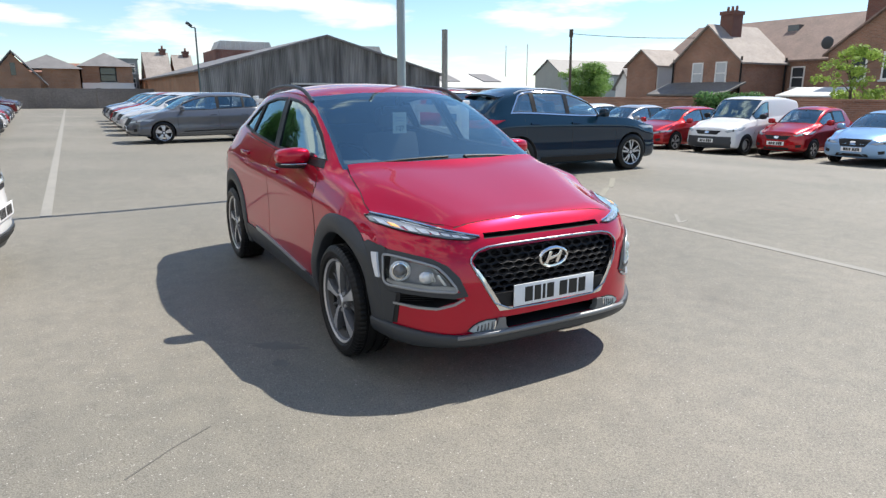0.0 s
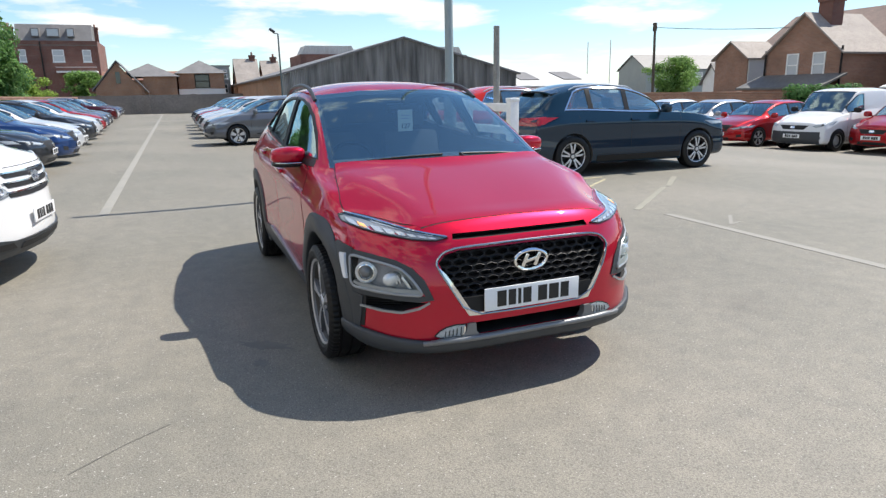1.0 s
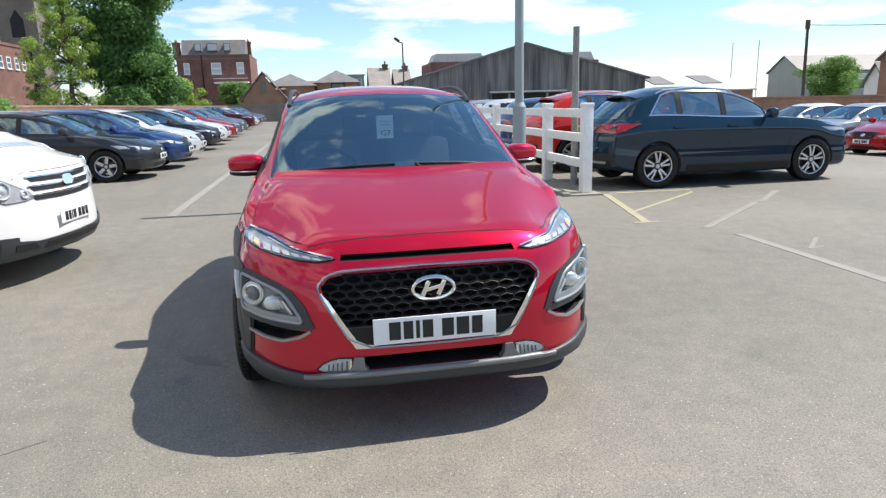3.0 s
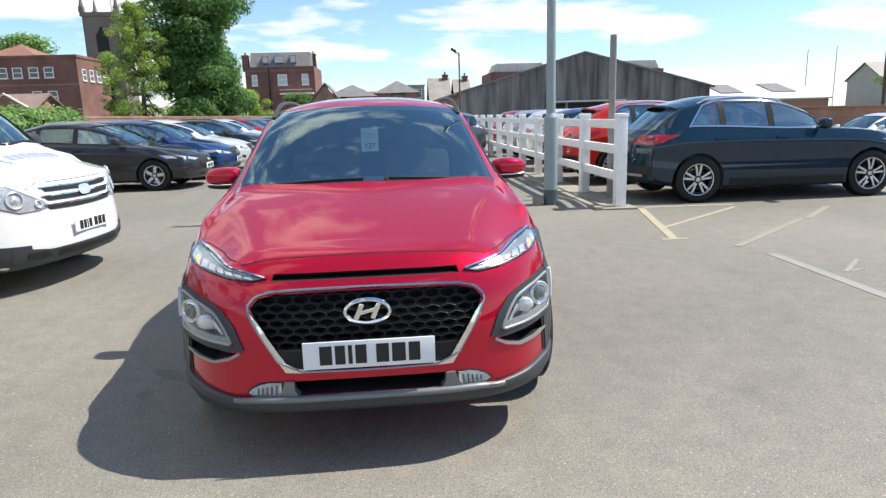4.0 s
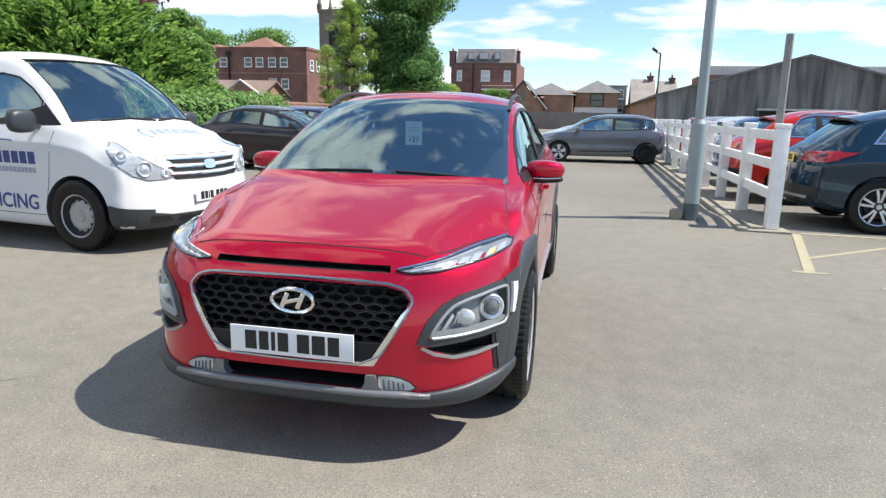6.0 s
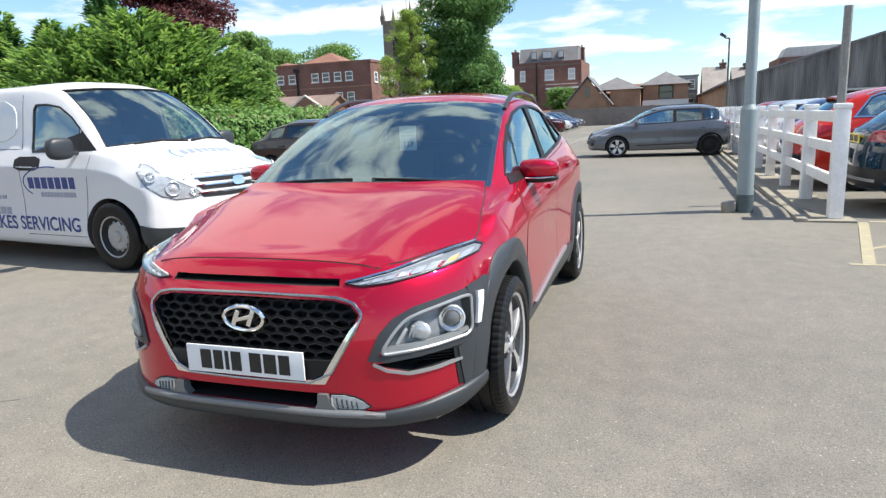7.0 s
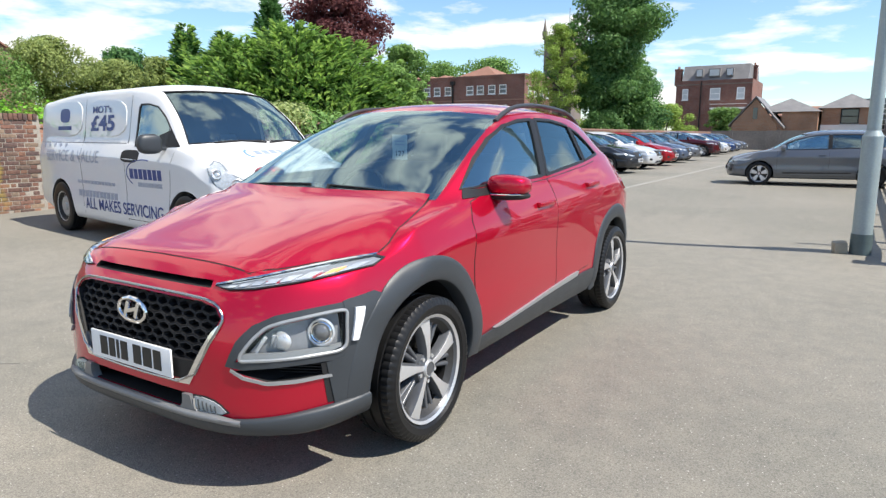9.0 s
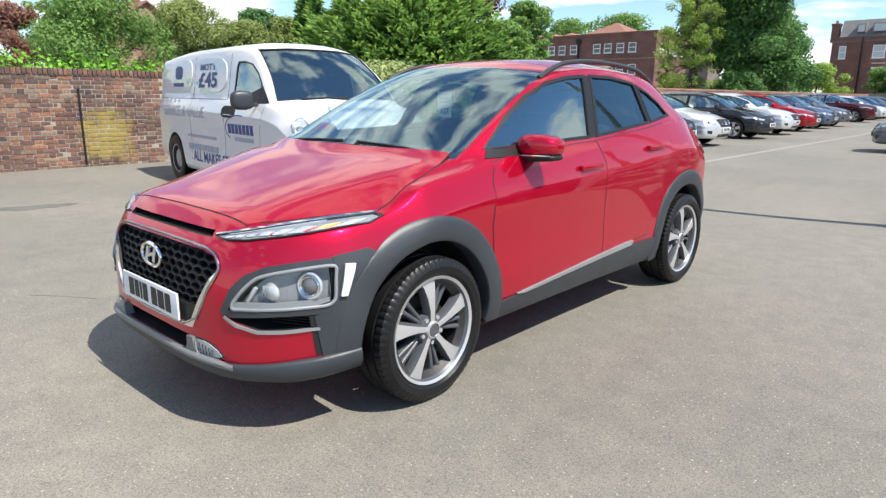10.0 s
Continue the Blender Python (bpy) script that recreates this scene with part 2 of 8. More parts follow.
def leaf_mat(name, a, c):
    m, n, l, b = base_mat(name)
    geo = n.new("ShaderNodeNewGeometry")
    co = n.new("ShaderNodeTexCoord")
    nz = n.new("ShaderNodeTexNoise")
    nz.inputs["Scale"].default_value = 0.6
    l.new(co.outputs["Object"], nz.inputs["Vector"])
    avg = n.new("ShaderNodeMath")
    avg.operation = "MULTIPLY_ADD"
    avg.inputs[1].default_value, avg.inputs[2].default_value = 0.6, 0.0
    l.new(geo.outputs["Random Per Island"], avg.inputs[0])
    add = n.new("ShaderNodeMath")
    add.operation = "MULTIPLY_ADD"
    add.inputs[1].default_value = 0.5
    l.new(nz.outputs["Fac"], add.inputs[0])
    l.new(avg.outputs[0], add.inputs[2])
    mix = n.new("ShaderNodeMix")
    mix.data_type = "RGBA"
    mix.inputs[6].default_value, mix.inputs[7].default_value = (*a, 1), (*c, 1)
    l.new(add.outputs[0], mix.inputs[0])
    l.new(mix.outputs[2], b.inputs["Base Color"])
    b.inputs["Roughness"].default_value = 0.6
    b.inputs["Specular IOR Level"].default_value = 0.3
    tr = n.new("ShaderNodeBsdfTranslucent")
    l.new(mix.outputs[2], tr.inputs["Color"])
    sh = n.new("ShaderNodeMixShader")
    sh.inputs[0].default_value = 0.45
    l.new(b.outputs[0], sh.inputs[1])
    l.new(tr.outputs[0], sh.inputs[2])
    l.new(sh.outputs[0], n["Material Output"].inputs["Surface"])
    return m


def by_random(name, colors, rough=0.85, island=False, bump=0.4, moss=None):
    """A ramp of colours picked by the object's (or island's) random number, with fine stains."""
    m, n, l, b = base_mat(name)
    if island:
        src = n.new("ShaderNodeNewGeometry").outputs["Random Per Island"]
    else:
        src = n.new("ShaderNodeObjectInfo").outputs["Random"]
    ramp = n.new("ShaderNodeValToRGB")
    e = ramp.color_ramp.elements
    e[0].position, e[0].color = 0.0, (*colors[0], 1)
    e[1].position, e[1].color = 1.0, (*colors[-1], 1)
    for i, c in enumerate(colors[1:-1]):
        e.new((i + 1) / (len(colors) - 1)).color = (*c, 1)
    l.new(src, ramp.inputs["Fac"])
    geo = n.new("ShaderNodeNewGeometry")
    nz = n.new("ShaderNodeTexNoise")
    nz.inputs["Scale"].default_value, nz.inputs["Detail"].default_value = 28, 5
    l.new(geo.outputs["Position"], nz.inputs["Vector"])
    mul = n.new("ShaderNodeMix")
    mul.data_type, mul.blend_type = "RGBA", "MULTIPLY"
    mul.inputs[0].default_value = 1
    r2 = n.new("ShaderNodeValToRGB")
    r2.color_ramp.elements[0].position, r2.color_ramp.elements[1].position = 0.3, 0.7
    r2.color_ramp.elements[0].color, r2.color_ramp.elements[1].color = (0.6, 0.6, 0.6, 1), (1.2, 1.2, 1.2, 1)
    l.new(nz.outputs["Fac"], r2.inputs["Fac"])
    l.new(ramp.outputs["Color"], mul.inputs[6])
    l.new(r2.outputs["Color"], mul.inputs[7])
    soot, sr, sm = n.new("ShaderNodeTexNoise"), n.new("ShaderNodeValToRGB"), n.new("ShaderNodeMix")
    soot.inputs["Scale"].default_value, soot.inputs["Detail"].default_value = 0.9, 6
    sr.color_ramp.elements[0].position, sr.color_ramp.elements[1].position = 0.36, 0.6
    sr.color_ramp.elements[0].color, sr.color_ramp.elements[1].color = (1.12, 1.08, 1.0, 1), (0.60, 0.64, 0.66, 1)
    sm.data_type, sm.blend_type = "RGBA", "MULTIPLY"
    sm.inputs[0].default_value = 1
    l.new(geo.outputs["Position"], soot.inputs["Vector"])
    l.new(soot.outputs["Fac"], sr.inputs["Fac"])
    l.new(mul.outputs[2], sm.inputs[6])
    l.new(sr.outputs["Color"], sm.inputs[7])
    last = sm.outputs[2]
    if moss:
        mc, centre, size = moss
        d = n.new("ShaderNodeVectorMath")
        d.operation = "SUBTRACT"
        d.inputs[1].default_value = centre
        l.new(geo.outputs["Position"], d.inputs[0])
        q = n.new("ShaderNodeVectorMath")
        q.operation = "DIVIDE"
        q.inputs[1].default_value = size
        l.new(d.outputs[0], q.inputs[0])
        ln = n.new("ShaderNodeVectorMath")
        ln.operation = "LENGTH"
        l.new(q.outputs[0], ln.inputs[0])
        nz2 = n.new("ShaderNodeTexNoise")
        nz2.inputs["Scale"].default_value, nz2.inputs["Detail"].default_value = 5, 6
        l.new(geo.outputs["Position"], nz2.inputs["Vector"])
        s = n.new("ShaderNodeMath")
        s.operation = "MULTIPLY_ADD"
        s.inputs[1].default_value = 1.6
        l.new(nz2.outputs["Fac"], s.inputs[0])
        l.new(ln.outputs["Value"], s.inputs[2])
        f = n.new("ShaderNodeMapRange")
        f.inputs["From Min"].default_value, f.inputs["From Max"].default_value = 1.75, 1.25
        f.inputs["To Max"].default_value = 0.8
        l.new(s.outputs[0], f.inputs["Value"])
        mx = n.new("ShaderNodeMix")
        mx.data_type = "RGBA"
        mx.inputs[7].default_value = (*mc, 1)
        l.new(f.outputs["Result"], mx.inputs[0])
        l.new(last, mx.inputs[6])
        last = mx.outputs[2]
    l.new(last, b.inputs["Base Color"])
    b.inputs["Roughness"].default_value = rough
    bp = n.new("ShaderNodeBump")
    bp.inputs["Strength"].default_value, bp.inputs["Distance"].default_value = bump, 0.01
    l.new(nz.outputs["Fac"], bp.inputs["Height"])
    l.new(bp.outputs["Normal"], b.inputs["Normal"])
    return m


PAINT = paint_by_object("car_paint", metal=0.55, rough=0.32, ior=1.52)
SOLID = paint_by_object("solid_car_paint", metal=0.0, rough=0.5, ior=1.55)
DARK = surface("dark_interior", (0.085, 0.088, 0.092), 0.75)
LINER = surface("grey_cabin_lining", (0.19, 0.19, 0.185), 0.9, fine=200)
SEAT = surface("seat_fabric", (0.11, 0.112, 0.118), 0.9, fine=300, bump=0.3)
TRIM = surface("black_trim", (0.015, 0.015, 0.016), 0.45, fine=200, bump=0.1, spec=0.25)
CLAD = surface("grey_cladding", (0.030, 0.035, 0.041), 0.46, fine=500, bump=0.06, var=0.08, spec=0.55)
SKID = surface("skid_grey", (0.20, 0.205, 0.21), 0.42, metal=0.4, var=0.05)
SILVER = surface("satin_silver", (0.32, 0.33, 0.34), 0.36, metal=0.4, var=0.05)
CHROME = surface("chrome", (0.8, 0.8, 0.8), 0.08, metal=1.0, var=0.03)
RUBBER = surface("tyre_rubber", (0.010, 0.010, 0.0105), 0.40, fine=120, bump=0.05, var=0.3, spec=0.25)
ALLOY = surface("machined_alloy", (0.62, 0.62, 0.63), 0.33, metal=0.65, var=0.06)
ALLOY_DARK = surface("grey_alloy", (0.05, 0.052, 0.056), 0.4, metal=0.4, var=0.08)
STEEL_SILVER = surface("silver_steel_wheel", (0.40, 0.40, 0.39), 0.4, metal=0.3, var=0.15, scale=12)
ALLOY_GREY = surface("painted_grey_alloy", (0.10, 0.105, 0.115), 0.36, metal=0.35, var=0.08)
LAMP_DARK = surface("lamp_dark_housing", (0.12, 0.123, 0.13), 0.25, metal=0.3, var=0.15, scale=30)
STEEL = surface("brake_steel", (0.06, 0.058, 0.056), 0.5, metal=0.7, var=0.15)
HOLLOW = surface("hollow_black", (0.008, 0.008, 0.009), 0.7)
PLATE_W = surface("plate_white", (0.78, 0.79, 0.80), 0.35, var=0.03)
PLATE_Y = surface("plate_yellow", (0.72, 0.55, 0.06), 0.35, var=0.04)
INK = surface("plate_black", (0.012, 0.012, 0.012), 0.5)
BLUE_INK = surface("navy_lettering", (0.03, 0.06, 0.22), 0.45, var=0.06)
GREY_INK = surface("grey_lettering", (0.32, 0.35, 0.42), 0.45, var=0.06)
PAPER = surface("paper", (0.45, 0.50, 0.49), 0.7, var=0.05)
GLASS = thin_glass("windscreen_glass", (0.80, 0.92, 0.92), 0.27)
GLASS_SIDE = thin_glass("side_glass", (0.70, 0.80, 0.82), 0.32)
GLASS_DARK = thin_glass("privacy_glass", (0.40, 0.46, 0.48), 0.17)
LENS = thin_glass("lamp_lens", (0.97, 0.98, 0.985), 0.03)
REFLECTOR = surface("lamp_reflector", (0.66, 0.68, 0.70), 0.22, metal=0.55, var=0.1, scale=40)
LAMP_GREY = surface("lamp_housing", (0.24, 0.25, 0.27), 0.35, metal=0.2)
LAMP_SILVER = surface("lamp_silver", (0.44, 0.46, 0.48), 0.3, metal=0.2, var=0.3, scale=25)
DARK_CHROME = surface("dark_chrome", (0.36, 0.36, 0.37), 0.18, metal=1.0, var=0.05)
LENS_BALL = surface("projector_glass", (0.11, 0.115, 0.12), 0.04, coat=1.0, var=0.1)
WHITE_TRIM = surface("white_reflector", (0.75, 0.76, 0.78), 0.25, var=0.04)
AMBER = glow("lit_indicator", (0.80, 0.34, 0.11), 0.5)
TAIL = surface("tail_lamp_red", (0.26, 0.006, 0.01), 0.12, coat=1.0, var=0.15, scale=30)
ASPHALT = asphalt_mat()
WHITE_TIMBER = surface("white_painted_timber", (0.88, 0.88, 0.87), 0.55, var=0.06, fine=25, bump=0.15, stain=(0.78, 0.78, 0.76))
YELLOW_LINE = surface("worn_yellow_paint", (0.38, 0.34, 0.20), 0.85, var=0.15, scale=9, fine=45, stain=(0.26, 0.24, 0.20))
YELLOW_FAINT = surface("faint_yellow_paint", (0.25, 0.24, 0.195), 0.88, var=0.2, scale=5, fine=45, stain=(0.20, 0.195, 0.165))
ASPHALT_DARK = surface("dark_asphalt_patch", (0.125, 0.12, 0.108), 0.9, var=0.35, scale=5, fine=90, bump=0.3)
ASPHALT_OIL = surface("oily_asphalt", (0.15, 0.146, 0.132), 0.8, var=0.25, scale=8, fine=150, bump=0.2)
PALE_STRIP = surface("pale_concrete_strip", (0.268, 0.258, 0.232), 0.85, var=0.12, scale=3, fine=50, bump=0.2, stain=(0.215, 0.21, 0.19))
KERB = surface("kerb_concrete", (0.27, 0.25, 0.20), 0.9, var=0.25, scale=4, fine=70, bump=0.3)
GALV = surface("galvanised_steel", (0.27, 0.33, 0.345), 0.5, metal=0.15, var=0.12, scale=5)
DARK_STEEL = surface("dark_green_steel", (0.07, 0.10, 0.105), 0.5, var=0.2)
OLD_WOOD = surface("weathered_wood", (0.25, 0.25, 0.235), 0.85, var=0.3, scale=3, fine=30, bump=0.4)
BRICK = brick_mat("red_brickwork", (0.215, 0.085, 0.060), (0.155, 0.062, 0.048), (0.20, 0.16, 0.14))
BRICK_BROWN = brick_mat("brown_brickwork", (0.34, 0.175, 0.115), (0.25, 0.13, 0.09), (0.33, 0.26, 0.21))
BRICK_ORANGE = brick_mat("orange_brickwork", (0.42, 0.215, 0.12), (0.34, 0.17, 0.10), (0.36, 0.30, 0.24))
SLATE = surface("grey_slate", (0.17, 0.165, 0.165), 0.6, var=0.3, scale=1.2, fine=14, bump=0.3)
ROOF_TILE = surface("lichened_roof_tiles", (0.22, 0.16, 0.135), 0.8, var=0.35, scale=1.0, fine=10, bump=0.4)
ROOF_PALE = surface("pale_lichened_tiles", (0.31, 0.275, 0.25), 0.8, var=0.35, scale=1.0, fine=9, bump=0.4)
ROOF_RED = surface("red_roof_tiles", (0.23, 0.115, 0.08), 0.8, var=0.3, scale=1.2, fine=14, bump=0.4)
RENDER_GREY = surface("pale_grey_cladding", (0.55, 0.57, 0.57), 0.7, var=0.08, scale=1)
CLAD_GREEN = surface("grey_green_cladding", (0.30, 0.33, 0.32), 0.7, var=0.12, scale=1)
WHITE_PAINT = surface("white_paint", (0.78, 0.78, 0.76), 0.6, var=0.06, scale=2)
SHEET = surface("weathered_grey_sheet", (0.14, 0.135, 0.13), 0.7, var=0.4, scale=0.5, fine=6)
SHEET_PALE = surface("pale_corrugated_sheet", (0.5, 0.5, 0.48), 0.7, var=0.25, scale=0.6, fine=8)
PANE = surface("window_pane", (0.05, 0.06, 0.07), 0.05, coat=0.0, var=0.2, scale=0.5, spec=0.8)
BLIND = surface("pale_window_pane", (0.5, 0.53, 0.55), 0.1, var=0.1, scale=0.7)
BLOCK = surface("grey_block_wall", (0.23, 0.205, 0.185), 0.9, var=0.35, scale=0.6, fine=9, bump=0.3)
LEAF_MID = leaf_mat("mid_green_leaves", (0.079, 0.169, 0.043), (0.282, 0.452, 0.124))
LEAF_DARK = leaf_mat("dark_green_leaves", (0.037, 0.105, 0.037), (0.145, 0.302, 0.092))
LEAF_LIGHT = leaf_mat("light_green_leaves", (0.13, 0.22, 0.035), (0.40, 0.54, 0.12))
LEAF_COPPER = leaf_mat("copper_leaves", (0.070, 0.025, 0.028), (0.201, 0.070, 0.070))
LEAF_HEDGE = leaf_mat("hedge_leaves", (0.102, 0.271, 0.028), (0.350, 0.701, 0.079))
LEAF_CONIFER = leaf_mat("conifer_leaves", (0.030, 0.085, 0.026), (0.27, 0.46, 0.11))
BARK = surface("bark", (0.09, 0.07, 0.055), 0.9, var=0.3, scale=3, fine=25, bump=0.6)
CONIFER_TIP = leaf_mat("conifer_tip_leaves", (0.085, 0.21, 0.04), (0.44, 0.62, 0.14))
LEAF_OLIVE = leaf_mat("olive_leaves", (0.113, 0.169, 0.051), (0.384, 0.452, 0.147))
LEAF_MAPLE = leaf_mat("maple_leaves", (0.040, 0.11, 0.034), (0.19, 0.35, 0.10))
LEAF_IVY = leaf_mat("ivy_leaves", (0.068, 0.169, 0.051), (0.294, 0.486, 0.147))
LEAF_PALE = leaf_mat("pale_climber_leaves", (0.20, 0.28, 0.09), (0.55, 0.62, 0.28))
LEAF_COPPER_RED = leaf_mat("red_brown_leaves", (0.158, 0.085, 0.062), (0.429, 0.226, 0.169))
STONE = surface("weathered_stone", (0.17, 0.14, 0.12), 0.9, var=0.3, scale=0.4, fine=4)


def streaked(name, a, c):
    """Sheets with dark streaks that run down."""
    m, n, l, b = base_mat(name)
    co, mp, nz = n.new("ShaderNodeTexCoord"), n.new("ShaderNodeMapping"), n.new("ShaderNodeTexNoise")
    mp.inputs["Scale"].default_value = (1.6, 1.0, 0.16)
    nz.inputs["Scale"].default_value, nz.inputs["Detail"].default_value = 1.2, 7
    l.new(co.outputs["Object"], mp.inputs["Vector"])
    l.new(mp.outputs["Vector"], nz.inputs["Vector"])
    r = n.new("ShaderNodeValToRGB")
    r.color_ramp.elements[0].position, r.color_ramp.elements[1].position = 0.35, 0.68
    r.color_ramp.elements[0].color, r.color_ramp.elements[1].color = (*a, 1), (*c, 1)
    l.new(nz.outputs["Fac"], r.inputs["Fac"])
    l.new(r.outputs["Color"], b.inputs["Base Color"])
    b.inputs["Roughness"].default_value = 0.8
    return m


SHEET_STREAK = streaked("streaked_grey_sheet", (0.075, 0.074, 0.074), (0.31, 0.305, 0.295))


BRICK_SET = [(0.095, 0.062, 0.057), (0.16, 0.082, 0.064), (0.22, 0.11, 0.08), (0.125, 0.082, 0.076), (0.31, 0.145, 0.088), (0.18, 0.11, 0.085), (0.27, 0.20, 0.145)]
OLD_BRICK = by_random("old_bricks", BRICK_SET, moss=((0.30, 0.23, 0.045), (-9.6, 2.45, 0.55), (1.0, 0.55, 0.62)))
OLD_BRICK_REST = by_random("old_bricks_joined", BRICK_SET, island=True)
MORTAR = surface("old_mortar", (0.30, 0.27, 0.23), 0.95, var=0.3, scale=3, fine=40, bump=0.4)
HEDGE_CORE = surface("hedge_twigs", (0.03, 0.035, 0.015), 0.95, var=0.5, scale=6, fine=30, bump=0.6)
PALE_INK = surface("pale_lettering", (0.24, 0.29, 0.42), 0.4, var=0.05)
BLUE_LIGHT = surface("bright_blue_lettering", (0.12, 0.25, 0.60), 0.4, var=0.05)


# ---- mesh helpers ----


def finish(bm, sharp=35):
    """Smooth shading with sharp edges above an angle."""
    bm.normal_update()
    lim = radians(sharp)
    for f in bm.faces:
        f.smooth = True
    for e in bm.edges:
        if len(e.link_faces) != 2 or e.calc_face_angle(0) > lim:
            e.smooth = False


def part(name, bm, material, parent=None, label="", sharp=35):
    """Links a bmesh as one mesh object under a thing or a part."""
    if sharp:
        finish(bm, sharp)
    me = bpy.data.meshes.new(name)
    bm.to_mesh(me)
    bm.free()
    for m in material if isinstance(material, (list, tuple)) else [material]:
        me.materials.append(m)
    ob = new(name, me)
    if parent:
        ob.parent = parent
    if label:
        ob["label"] = label
    return ob


def thing(name, label, category, group="", at=None, kind=""):
    """An empty at a thing's base, which parents its parts."""
    e = new(name)
    e.empty_display_size = 0.1
    if at is not None:
        e.matrix_basis = at
    return tagged(e, label, category, group, kind)


def box(bm, x0, x1, y0, y1, z0, z1, bevel=0.0, m=None, mat_index=0):
    r = bmesh.ops.create_cube(bm, size=1.0)
    bmesh.ops.scale(bm, vec=(x1 - x0, y1 - y0, z1 - z0), verts=r["verts"])
    bmesh.ops.translate(bm, vec=((x0 + x1) / 2, (y0 + y1) / 2, (z0 + z1) / 2), verts=r["verts"])
    vs = r["verts"]
    if bevel:
        es = list({e for v in vs for e in v.link_edges})
        g = bmesh.ops.bevel(bm, geom=es, offset=bevel, segments=2, affect="EDGES", profile=0.6)
        vs = g["verts"]
    if m is not None:
        bmesh.ops.transform(bm, matrix=m, verts=vs)
    if mat_index:
        for f in {f for v in vs for f in v.link_faces}:
            f.material_index = mat_index
    return vs


def boxes(*specs, bevel=0.0):
    bm = bmesh.new()
    for s in specs:
        box(bm, *s, bevel=bevel)
    return bm


def tube(bm, pts, r, n=8, r2=None, cap=True):
    """A round bar along points, tapering from r to r2."""
    pts = [Vector(p) for p in pts]
    rings = []
    for i, p in enumerate(pts):
        d = (pts[min(i + 1, len(pts) - 1)] - pts[max(i - 1, 0)]).normalized()
        a = d.orthogonal().normalized() if i == 0 else (prev - d * prev.dot(d)).normalized()
        prev = a
        b = d.cross(a)
        rr = r if r2 is None else r + (r2 - r) * i / (len(pts) - 1)
        rings.append([bm.verts.new(p + (a * math.cos(k * 2 * math.pi / n) + b * math.sin(k * 2 * math.pi / n)) * rr) for k in range(n)])
    for p, q in zip(rings, rings[1:]):
        for k in range(n):
            bm.faces.new((p[k], p[(k + 1) % n], q[(k + 1) % n], q[k]))
    if cap:
        bm.faces.new(rings[0][::-1])
        bm.faces.new(rings[-1])
    return [v for ring in rings for v in ring]


def prism(bm, poly, axis, a, b, mat_index=0):
    """A solid over a flat polygon, along x, y or z from a to b."""
    def put(p, v):
        return (v, p[0], p[1]) if axis == "x" else (p[0], v, p[1]) if axis == "y" else (p[0], p[1], v)
    lo, hi = [bm.verts.new(put(p, a)) for p in poly], [bm.verts.new(put(p, b)) for p in poly]
    fs = [bm.faces.new(lo), bm.faces.new(hi[::-1])]
    n = len(poly)
    for i in range(n):
        fs.append(bm.faces.new((lo[(i + 1) % n], lo[i], hi[i], hi[(i + 1) % n])))
    for f in fs:
        f.material_index = mat_index
    bmesh.ops.recalc_face_normals(bm, faces=fs)
    return lo + hi


def lathe(bm, profile, n, centre=(0, 0, 0), mat_index=0):
    """Turns (x, r) points about the x axis."""
    rings = [[bm.verts.new((centre[0] + x, centre[1] + r * math.cos(2 * math.pi * k / n), centre[2] + r * math.sin(2 * math.pi * k / n)))
              for k in range(n)] for x, r in profile]
    fs = []
    for p, q in zip(rings, rings[1:]):
        for k in range(n):
            fs.append(bm.faces.new((p[k], p[(k + 1) % n], q[(k + 1) % n], q[k])))
    for f in fs:
        f.material_index = mat_index
    return rings


def text_mesh(body, size, m, material, name, parent, squeeze=1.0, depth=0.0015, label="", bold=0.0):
    """Lettering in the built-in font, centred, as a mesh under its thing."""
    cu = bpy.data.curves.new("lettering", "FONT")
    cu.body, cu.size, cu.align_x, cu.align_y, cu.extrude = body, size, "CENTER", "CENTER", depth
    cu.offset = bold
    tmp = new("lettering_source", cu)
    dg = bpy.context.evaluated_depsgraph_get()
    me = bpy.data.meshes.new_from_object(tmp.evaluated_get(dg))
    bpy.data.objects.remove(tmp)
    me.transform(m @ Matrix.Diagonal((squeeze, 1, 1, 1)))
    me.materials.clear()
    me.materials.append(material)
    ob = new(name, me)
    ob.parent = parent
    if label:
        ob["label"] = label
    return ob


def curve_at(keys, x):
    """A smooth monotone curve through (x, value) keys."""
    if x <= keys[0][0]:
        return keys[0][1]
    if x >= keys[-1][0]:
        return keys[-1][1]
    n = len(keys)
    d = [(keys[i + 1][1] - keys[i][1]) / (keys[i + 1][0] - keys[i][0]) for i in range(n - 1)]
    for i in range(n - 1):
        if x <= keys[i + 1][0]:
            def slope(j):
                if j == 0:
                    return d[0]
                if j == n - 1:
                    return d[-1]
                return 0.0 if d[j - 1] * d[j] <= 0 else 2 * d[j - 1] * d[j] / (d[j - 1] + d[j])
            h = keys[i + 1][0] - keys[i][0]
            t = (x - keys[i][0]) / h
            m0, m1 = slope(i) * h, slope(i + 1) * h
            return (2 * t**3 - 3 * t**2 + 1) * keys[i][1] + (t**3 - 2 * t**2 + t) * m0 + (-2 * t**3 + 3 * t**2) * keys[i + 1][1] + (t**3 - t**2) * m1


